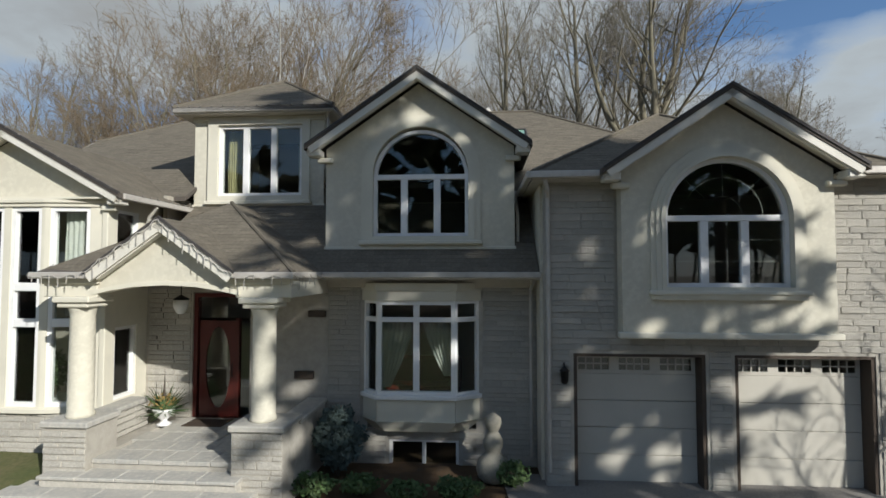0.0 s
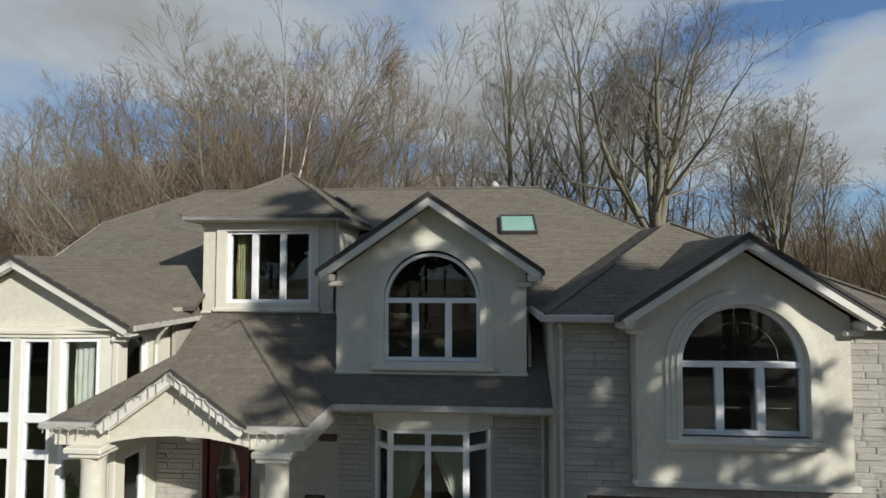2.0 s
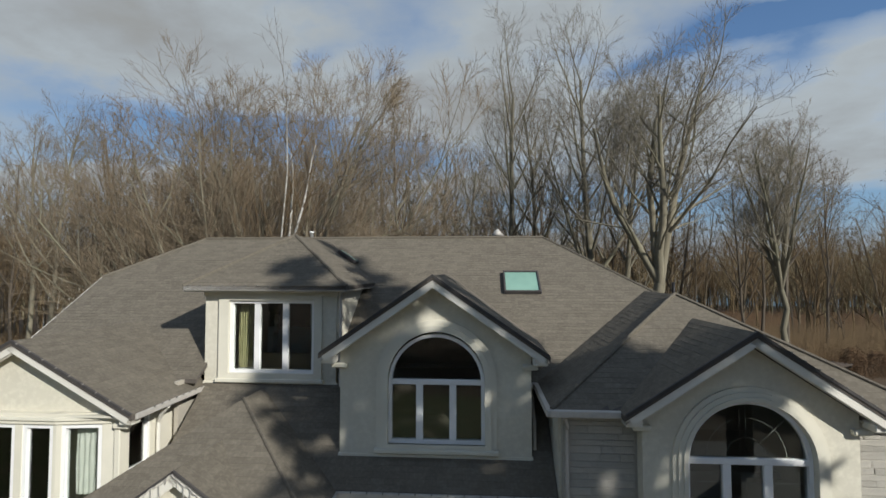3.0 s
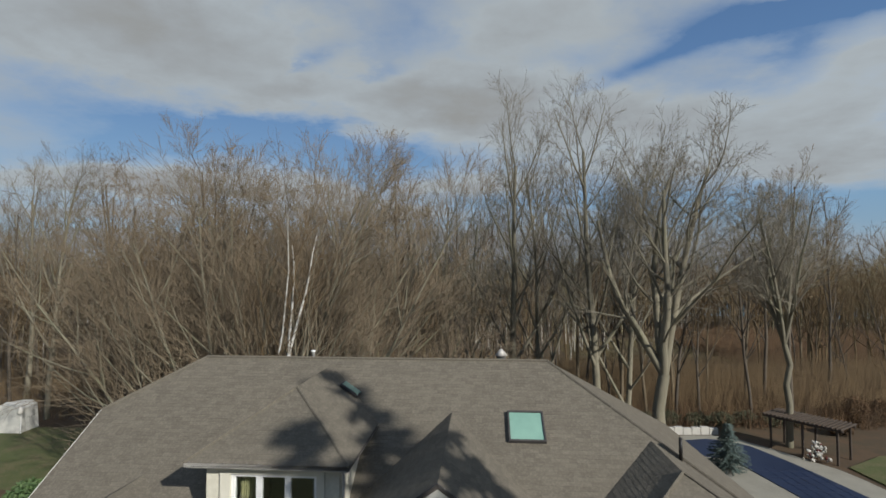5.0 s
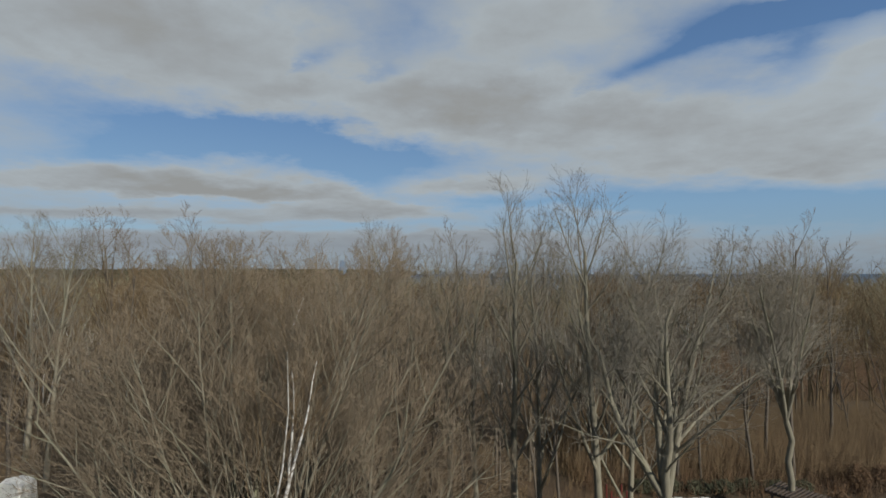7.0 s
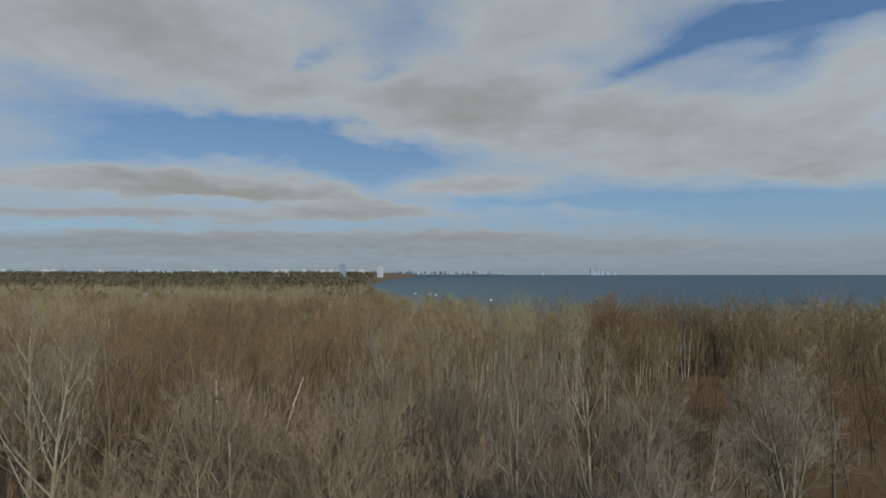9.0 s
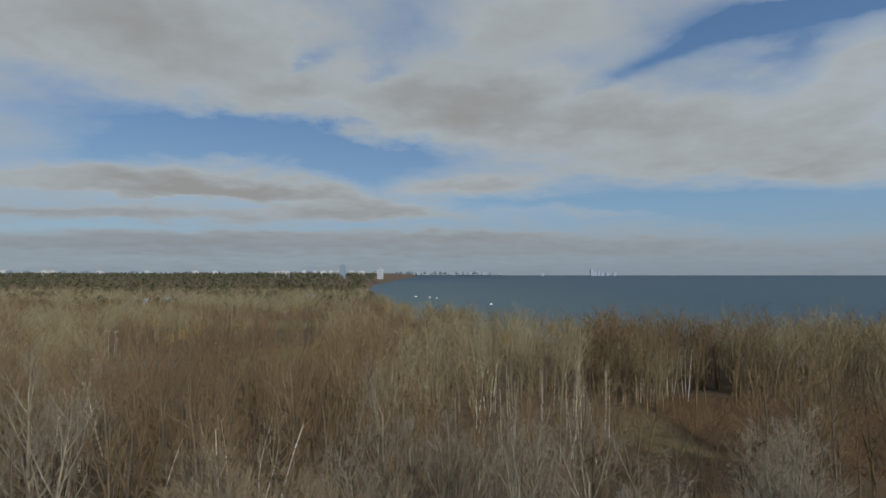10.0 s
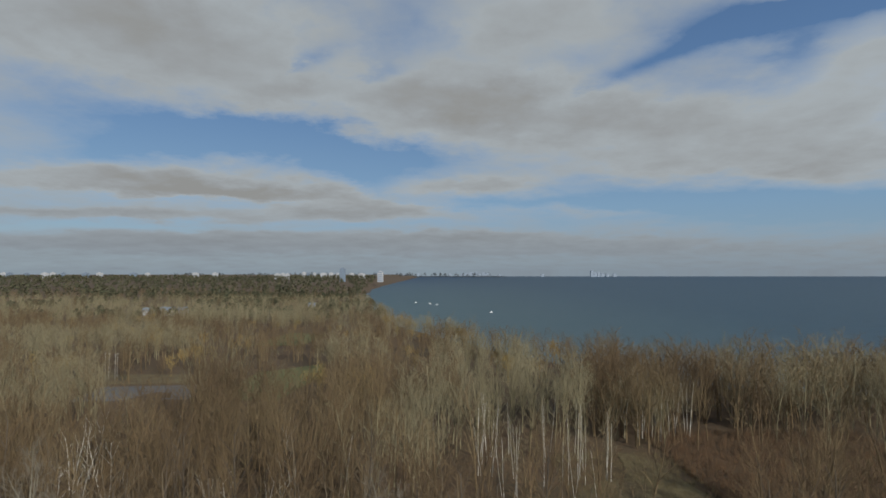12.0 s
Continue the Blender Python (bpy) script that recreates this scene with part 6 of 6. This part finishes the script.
for i in range(60):
    bm = bmesh.new()
    bmesh.ops.create_icosphere(bm, subdivisions=1, radius=rng.uniform(0.10, 0.2), matrix=pose(rng.gauss(0, 0.36) * (1.1 - i * 0.011), rng.gauss(0, 0.32) * (1.1 - i * 0.011), 0.06 + i * 0.021, rng.uniform(0, 90), rng.uniform(0, 90)) @ Matrix.Diagonal((1, 0.7, 0.6, 1)))
    part("rock", bm, (FLAG, CONCRETE, RED, FLAG, DECKSTONE)[(i * 7) % 5], pile)
play = thing("playset", pose(12.6, 40.2, -0.8), "red and yellow wooden play set at the wood's edge", "playset")
for x, y in ((0, 0), (1.2, 0), (0, 1.2), (1.2, 1.2)):
    part("post", boxes((x - 0.06, x + 0.06, y - 0.06, y + 0.06, 0, 2.7), bevel=0.01), RED, play)
for z in (0.9, 1.5, 2.1):
    part("rail", boxes((0, 1.2, -0.05, 0.02, z, z + 0.1)), RED, play)
part("platform", boxes((0, 1.2, 0, 1.2, 1.2, 1.28)), DARKWOOD, play)
YELLOW = surface("yellow_plastic", (0.60, 0.38, 0.03), ((3.0, (0.5, 0.32, 0.03), 0.4, 0.7),), 0.4)
part("panel", boxes((-0.1, 0.55, -0.25, -0.18, 0.0, 0.6), bevel=0.02), YELLOW, play, "yellow plastic panel")
bar(play, "slide", (1.3, 0.6, 1.3), (3.4, 0.4, 0.05), 0.5, 0.08, DARKWOOD)
tarp = surface("pale_tarp", (0.55, 0.53, 0.47), ((1.5, (0.42, 0.40, 0.36), 0.45, 0.65),), 0.7, 0.5, 6)
gaz = thing("garden_shelter", pose(-34.0, 39.4, 0.62) @ Matrix.Scale(0.74, 4), "garden shelter covered with a pale tarpaulin", "shelter")
bm = bmesh.new()
prof = [(-1.6, 0.0), (-1.55, 1.6), (-1.45, 2.35), (-1.1, 2.72), (0.0, 2.85), (1.1, 2.75), (1.5, 2.4), (1.55, 1.6), (1.65, 0.0)]
rows = []
for j in range(7):
    rows.append([bm.verts.new((x + 0.05 * math.sin(j * 2 + i), j * 0.4, z * (1 - 0.03 * math.cos(j * 1.7 + i)))) for i, (x, z) in enumerate(prof)])
for a, b in zip(rows, rows[1:]):
    for i in range(len(prof) - 1):
        bm.faces.new((a[i], a[i + 1], b[i + 1], b[i]))
bm.faces.new(rows[0])
bm.faces.new(rows[-1][::-1])
part("tarpaulin", bm, tarp, gaz)
for x in (-1.7, 1.75):
    part("pole", sweep([(x, -0.05, 0.0), (x, -0.05, 2.3)], 0.03), WHITE, gaz)
part("ridge_sack", lathe([(0.02, 1.9), (0.3, 2.1), (0.28, 2.6), (0.05, 2.75)], 10, (1.7, -0.1)), tarp, gaz)

# boats and small roofs far off
for px, py in ((868, 553), (772, 540), (760, 538), (735, 536)):
    d = (42.4 - LAKE_Z) * 900 / (py - 480)
    b = thing("boat", pose((px - 784) / 900 * d, d, LAKE_Z) @ Matrix.Scale(0.6, 4), "small white boat on the lake", "boat", "boats on the lake")
    part("hull", boxes((-3.2, 3.2, -1, 1, 0, 1.1), bevel=0.3), WHITE, b)
    part("cabin", boxes((-1.2, 1.0, -0.7, 0.7, 1.1, 2.2), bevel=0.2), WHITE, b)
for x, y, w in ((-297, 549, 14), (-312, 540, 10), (-282, 552, 9), (-160, 620, 8)):
    hs = thing("cottage", pose(x, y, ground_z(x, y)), "small pale house among distant trees", "house", "houses among the trees")
    part("wall", boxes((-w / 2, w / 2, -3, 3, 0, 6.5), bevel=0.05), PALEBLOCK, hs)
    part("roof", poly_slab([(-w / 2 - 0.5, -3.5, 6.5), (w / 2 + 0.5, -3.5, 6.5), (w / 2 + 0.5, 0, 9.5), (-w / 2 - 0.5, 0, 9.5)], 0.3), HAZEBLOCK, hs)
    part("roof", poly_slab([(-w / 2 - 0.5, 0, 9.5), (w / 2 + 0.5, 0, 9.5), (w / 2 + 0.5, 3.5, 6.5), (-w / 2 - 0.5, 3.5, 6.5)], 0.3), DECK, hs)
for x, y in ((-150, 226), (-147, 224), (-144, 225), (-143, 222)):
    mast = thing("light_mast", pose(x, y, -5.0), "tall pale lighting mast by the parking area", "mast", "lighting masts")
    part("pole", lathe([(0.09, 0), (0.045, 11)], 8), CONCRETE, mast)
    part("lamp_head", boxes((-0.35, 0.35, -0.15, 0.15, 10.9, 11.2), bevel=0.05), CONCRETE, mast)


# ---- porch and front bed ----
FLOOR_Z = 0.78
porch = thing("porch_floor", H, "flagstone porch floor with three broad steps", "steps")
porch["kind"] = "structure"
for x0, x1, v0, v1, z0, z1, nx_, nv in ((-6.25, -3.58, -1.5, 1.14, 0.70, FLOOR_Z, 6, 5),):
    for i in range(nx_):
        for j in range(nv):
            w, d = (x1 - x0) / nx_, (v1 - v0) / nv
            off = 0.15 if j % 2 else 0.0
            a, b = x0 + i * w + off, min(x0 + (i + 1) * w + off, x1)
            part("flagstone", boxes((a + 0.006, b - 0.006, v0 + j * d + 0.006, v0 + (j + 1) * d - 0.006, z0, z1 + rng.uniform(-0.004, 0.004)), bevel=0.006), FLAG, porch)
part("base", boxes((-6.6, -3.05, -1.46, 1.14, -0.2, 0.70), (-6.62, -6.25, -0.85, 1.14, 0.70, 0.765), (-3.58, -3.0, -0.85, 1.14, 0.70, 0.765)), MORTAR, porch)
for x0, x1, v0, v1, z in ((-6.95, -3.35, -1.86, -1.46, 0.60), (-7.45, -3.05, -2.22, -1.86, 0.42), (-8.4, -2.85, -2.60, -2.22, 0.24)):
    n = 5
    for i in range(n):
        a, b = x0 + (x1 - x0) * i / n, x0 + (x1 - x0) * (i + 1) / n
        part("tread", boxes((a + 0.004, b - 0.004, v0 - 0.03, v1 + 0.02, z - 0.06, z), bevel=0.012), FLAG, porch)
    part("riser", boxes((x0 + 0.03, x1 - 0.03, v0 + 0.02, -1.46, -0.2, z - 0.06)), STONE_J, porch)
part("landing", boxes((-9.5, -2.8, -6.0, -2.58, -0.2, 0.08)), FLAG, porch)
tagged(part("door_mat", boxes((-5.75, -4.85, 0.45, 1.0, FLOOR_Z + 0.004, FLOOR_Z + 0.02), bevel=0.004), DARKWOOD), "brown coir doormat before the red door", "doormat").matrix_basis = H
lawn = tagged(part("lawn", poly_slab([(-13, -0.28, 0.46), (-7.12, -0.28, 0.46), (-7.12, -1.25, 0.34), (-7.5, -1.75, 0.24), (-13, -2.4, 0.24)], 0.35), LAWN), "front lawn strip below the turret", "lawn", kind="structure")
lawn.matrix_basis = H
pot = thing("planter", H @ pose(-6.2, 0.55, FLOOR_Z), "white urn with winter greens, golden flowers and a tall spike", "planter")
part("urn", lathe([(0.15, 0), (0.16, 0.03), (0.07, 0.07), (0.07, 0.12), (0.19, 0.22), (0.22, 0.32), (0.24, 0.34), (0.22, 0.36)], 20), WHITE, pot)
greens = [((0, 0, 0.3), tuple(Vector((math.cos(a) * math.cos(e), math.sin(a) * math.cos(e), math.sin(e))) * rng.uniform(0.35, 0.62) + Vector((0, 0, 0.34))), 0.03, 0, 0) for a, e in ((rng.random() * 6.283, rng.uniform(-0.25, 1.2)) for _ in range(130))]
o = new("foliage", array_mesh("foliage", *spike_arrays(greens), LEAF))
o.parent = pot
o = new("spike", array_mesh("spike", *spike_arrays([((0, 0, 0.3), (0, 0, 1.25), 0.05, 0, 0)]), DARKBARK))
o.parent = pot
v, f = leaf_clump(rng, 160, 0.3, 0.3, 0.22, 0.045)
o = new("flowers", array_mesh("flowers", v + np.array([0, 0, 0.48]), f, OCHRE))
o.parent = pot
o["kind"] = "stuff"
lantern = thing("porch_lantern", H @ pose(-5.75, 0.35, 0), "glass porch lantern hanging from the porch ceiling", "lantern")
part("chain", sweep([(0, 0, 4.0), (0, 0, 3.62)], 0.01, 5), IRON, lantern)
part("cap", lathe([(0.02, 3.64), (0.15, 3.56), (0.16, 3.53)], 12), IRON, lantern)
part("bowl", lathe([(0.16, 3.53), (0.15, 3.38), (0.09, 3.25), (0.02, 3.22)][::-1], 14), WHITE, lantern, "frosted glass bowl")
for u, z, v in ((2.36, 2.18, GV),):
    wl = thing("wall_lantern", H @ pose(u, v, z), "black carriage lantern on the stone wall", "lantern")
    part("bracket", sweep([(0, 0, 0.15), (0, -0.14, 0.22), (0, -0.16, 0.14)], 0.012, 5), IRON, wl)
    part("cage", lathe([(0.04, -0.18), (0.07, -0.14), (0.08, 0.06), (0.10, 0.07), (0.02, 0.16)], 8, (0, -0.16)), IRON, wl)

# strings of icicle lights along the porch eaves
lights = thing("icicle_lights", H, "white icicle light string hung along the porch eaves", "string lights")
runs = [[(-7.50, -1.62, 4.10), (-6.42, -1.64, 4.10)], [(-6.42, -1.67, 4.14), (-5.0, -1.67, 5.10)], [(-5.0, -1.67, 5.10), (-3.60, -1.67, 4.12)], [(-3.66, -1.64, 4.10), (-2.50, -1.63, 4.10)], [(-2.50, -1.6, 4.10), (-2.50, 0.0, 4.10)]]
for a, b in runs:
    a, b = Vector(a), Vector(b)
    n = max(6, int((b - a).length / 0.055))
    pts = [a.lerp(b, i / n) + Vector((0, rng.uniform(-0.012, 0.012), -0.055 * abs(math.sin(i * 0.42)) + rng.uniform(-0.012, 0.012))) for i in range(n + 1)]
    part("cable", sweep(pts, 0.009, 4), GUTTER, lights)
    for i in range(2, n, 3):
        drop = rng.choice((0.05, 0.1, 0.16, 0.22))
        part("icicle", sweep([pts[i], pts[i] + Vector((rng.uniform(-0.015, 0.015), 0, -drop))], 0.008, 4), GUTTER, lights)

# gutter clips: small dark marks along the rakes and gutters
for (a, b, n) in (((5.32, -0.93, 7.60), (7.6, -0.93, 6.10), 10), ((-0.60, 0.33, 8.60), (1.85, 0.33, 6.93), 8), ((-9.25, -0.53, 7.25), (-6.62, -0.53, 5.80), 9), ((-7.0, 1.84, 8.31), (-2.9, 1.84, 8.31), 14), ((-6.53, 0.0, 5.78), (-6.53, 2.1, 5.78), 8), ((-2.4, 0.0, 4.155), (1.9, 0.0, 4.155), 13)):
    a, b = Vector(a), Vector(b)
    for i in range(n):
        p = a.lerp(b, (i + 0.5) / n)
        part("clip", boxes((p.x - 0.012, p.x + 0.012, p.y - 0.012, p.y + 0.03, p.z - 0.015, p.z + 0.016)), CLIP, house)

# ---- behind the glass ----
inside = thing("curtains", H, "pale curtains hanging inside the windows", "curtains")
curtain(inside, -1.40, -0.66, 1.65, 3.15, 0.72, tied=True)
curtain(inside, -0.52, 0.16, 1.9, 3.15, 0.72, tied=True, flip=True)
PLAID = surface("plaid_curtain", (0.74, 0.73, 0.66), ((6.0, (0.62, 0.62, 0.56), 0.4, 0.6),), 0.9)
curtain(inside, -8.15, -7.42, 3.95, 5.42, 0.0, material=PLAID)
for x0, x1 in ((-9.95, -9.23), (-9.03, -8.39), (-8.16, -7.42), (-10.95, -10.3)):
    curtain(inside, x0, x1, 3.20, 3.74, 0.02, material=PLAID)
low_curtain = curtain(inside, 0.28, 0.95, 2.2, 2.92, 0.26, material=PLAID, tied=True)
low_curtain.matrix_basis = sm
side_curtain = curtain(inside, 0.28, 0.95, 4.4, 5.42, 0.26, material=PLAID)
side_curtain.matrix_basis = sm
GOLD = surface("gold_curtain", (0.42, 0.38, 0.20), ((6.0, (0.34, 0.31, 0.17), 0.4, 0.6),), 0.9)
curtain(inside, -5.90, -5.50, 6.15, 7.85, 2.62, material=GOLD)
curtain(inside, -4.0, -3.80, 6.15, 7.85, 2.62, material=CLOTH)
for u, v, n, rx, rz in ((-8.62, 0.35, 900, 0.3, 0.55), (-7.75, 0.3, 500, 0.22, 0.35), (-7.5, 0.6, 400, 0.22, 0.35)):
    shrub(H @ pose(u, v, 1.40), n, rx, rx, rz, 0.05, LEAF, "green potted plant behind the turret window", "houseplant", "houseplant", "houseplants in the turret")
# white ledge added indoors to catch sun and brighten the turret windows
ledge = thing("sun_ledge", H, "white ledge added behind the turret windows to catch the sun", "window seat")
part("seat", boxes((-10.9, -7.25, 0.12, 0.85, 1.30, 1.38), bevel=0.01), WHITE, ledge)
part("front_panel", boxes((-10.9, -7.25, 0.80, 0.85, 0.70, 1.30)), WHITE, ledge)
sofa = thing("sofa", H @ pose(-0.6, 1.7, 0.7), "dark red sofa seen through the bay window", "sofa")
part("seat", boxes((-0.9, 0.9, 0, 0.8, 0.15, 0.75), bevel=0.06), RED, sofa)
part("backrest", boxes((-0.9, 0.9, 0.65, 0.9, 0.6, 1.35), bevel=0.08), RED, sofa)

# ---- split stones on the walls ----
bm = box(bmesh.new(), -0.5, 0.5, -0.5, 0.5, -0.5, 0.5)
bmesh.ops.bevel(bm, geom=[e for e in bm.edges if all(v.co.y < 0 for v in e.verts)], offset=0.10, segments=1, affect="EDGES")
STONE_MESH = bpy.data.meshes.new("stone")
bm.to_mesh(STONE_MESH)
bm.free()
STONE_MESH.materials.append(STONE)
srng = random.Random(21)


def course_stones(x0, x1, z0, z1, holes):
    z = z0
    while z < z1 - 0.04:
        h = min(srng.choice((0.09, 0.12, 0.15, 0.12, 0.11)), z1 - z)
        spans = [(x0, x1)]
        for a, b, c, d in holes:
            if c < z + h - 0.01 and d > z + 0.01:
                spans = [s for p, q in spans for s in ((p, min(q, a)), (max(p, b), q)) if s[1] - s[0] > 0.05]
        for p, q in spans:
            x = p
            while x < q - 0.02:
                w = min(srng.uniform(0.22, 0.75), q - x)
                if q - x - w < 0.14:
                    w = q - x
                yield x, x + w, z, z + h
                x += w
        z += h


def stone_wall(parent, regions, limit=10 ** 6):
    """Stones as single pieces up to a limit; the rest joined."""
    n, rest = 0, []
    for x0, x1, z0, z1, v, holes in regions:
        for a, b, c, d in course_stones(x0, x1, z0, z1, holes):
            proud = srng.uniform(0.010, 0.034)
            if n < limit:
                o = new("stone", STONE_MESH)
                o.parent = parent
                o.matrix_basis = Matrix.LocRotScale(((a + b) / 2, v - proud + 0.04, (c + d) / 2), None, (b - a - 0.009, 0.08, d - c - 0.009))
                n += 1
            else:
                rest.append((a + 0.006, b - 0.006, v - proud, v + 0.04, c + 0.006, d - 0.006))
    if rest:
        verts, faces = [], []
        for a, b, p, q, c, d in rest:
            i, e = len(verts), 0.012
            verts += [(a, q, c), (b, q, c), (b, q, d), (a, q, d), (a + e, p, c + e), (b - e, p, c + e), (b - e, p, d - e), (a + e, p, d - e)]
            faces += [(i + 4, i + 5, i + 6, i + 7)] + [(i + k, i + (k + 1) % 4, i + 4 + (k + 1) % 4, i + 4 + k) for k in range(4)]
        o = raw_mesh("stonework", verts, faces, STONE_J, parent, "small coursed limestone blocks")
        o["kind"] = "stuff"


walls = [o for o in house.children if o.name.startswith("wall") and o.get("label", "").startswith(("coursed limestone garage", "coursed limestone front", "limestone entrance"))]
by_label = {o["label"]: o for o in walls}
stone_wall(by_label["coursed limestone garage wall"], [(2.02, 8.7, 0.0, 5.92, GV, [(2.50, 5.11, -1, 2.62), (5.52, 8.18, -1, 2.62), (3.37, 7.30, 2.86, 6.5)])], 300)
stone_wall(by_label["coursed limestone front wall"], [(-2.62, 1.95, 0.0, 3.80, LV, [(-1.88, 0.80, 0.70, 4.0), (-1.30, 0.34, -1, 0.56), (-3.1, -2.6, 3.1, 3.32)])], 220)
stone_wall(by_label["limestone entrance wall"], [(-7.0, -5.96, FLOOR_Z, 3.95, DV, []), (-4.40, -2.65, FLOOR_Z, 3.95, DV, [])], 0)
stone_wall(house, [(-11.4, SU - 0.02, 0.1, 1.22, -0.36, []), (-7.06, -6.25, 0.1, 1.35, -1.62, []), (-3.58, -2.66, 0.1, 1.35, -1.62, [])], 0)
side = part("parapet_face", bmesh.new(), MORTAR, house)
side.matrix_basis = pose(-6.60, 0, 0, 0, 0, 90)
stone_wall(side, [(-0.85, 0.55, FLOOR_Z, 1.27, -0.02, [])], 0)
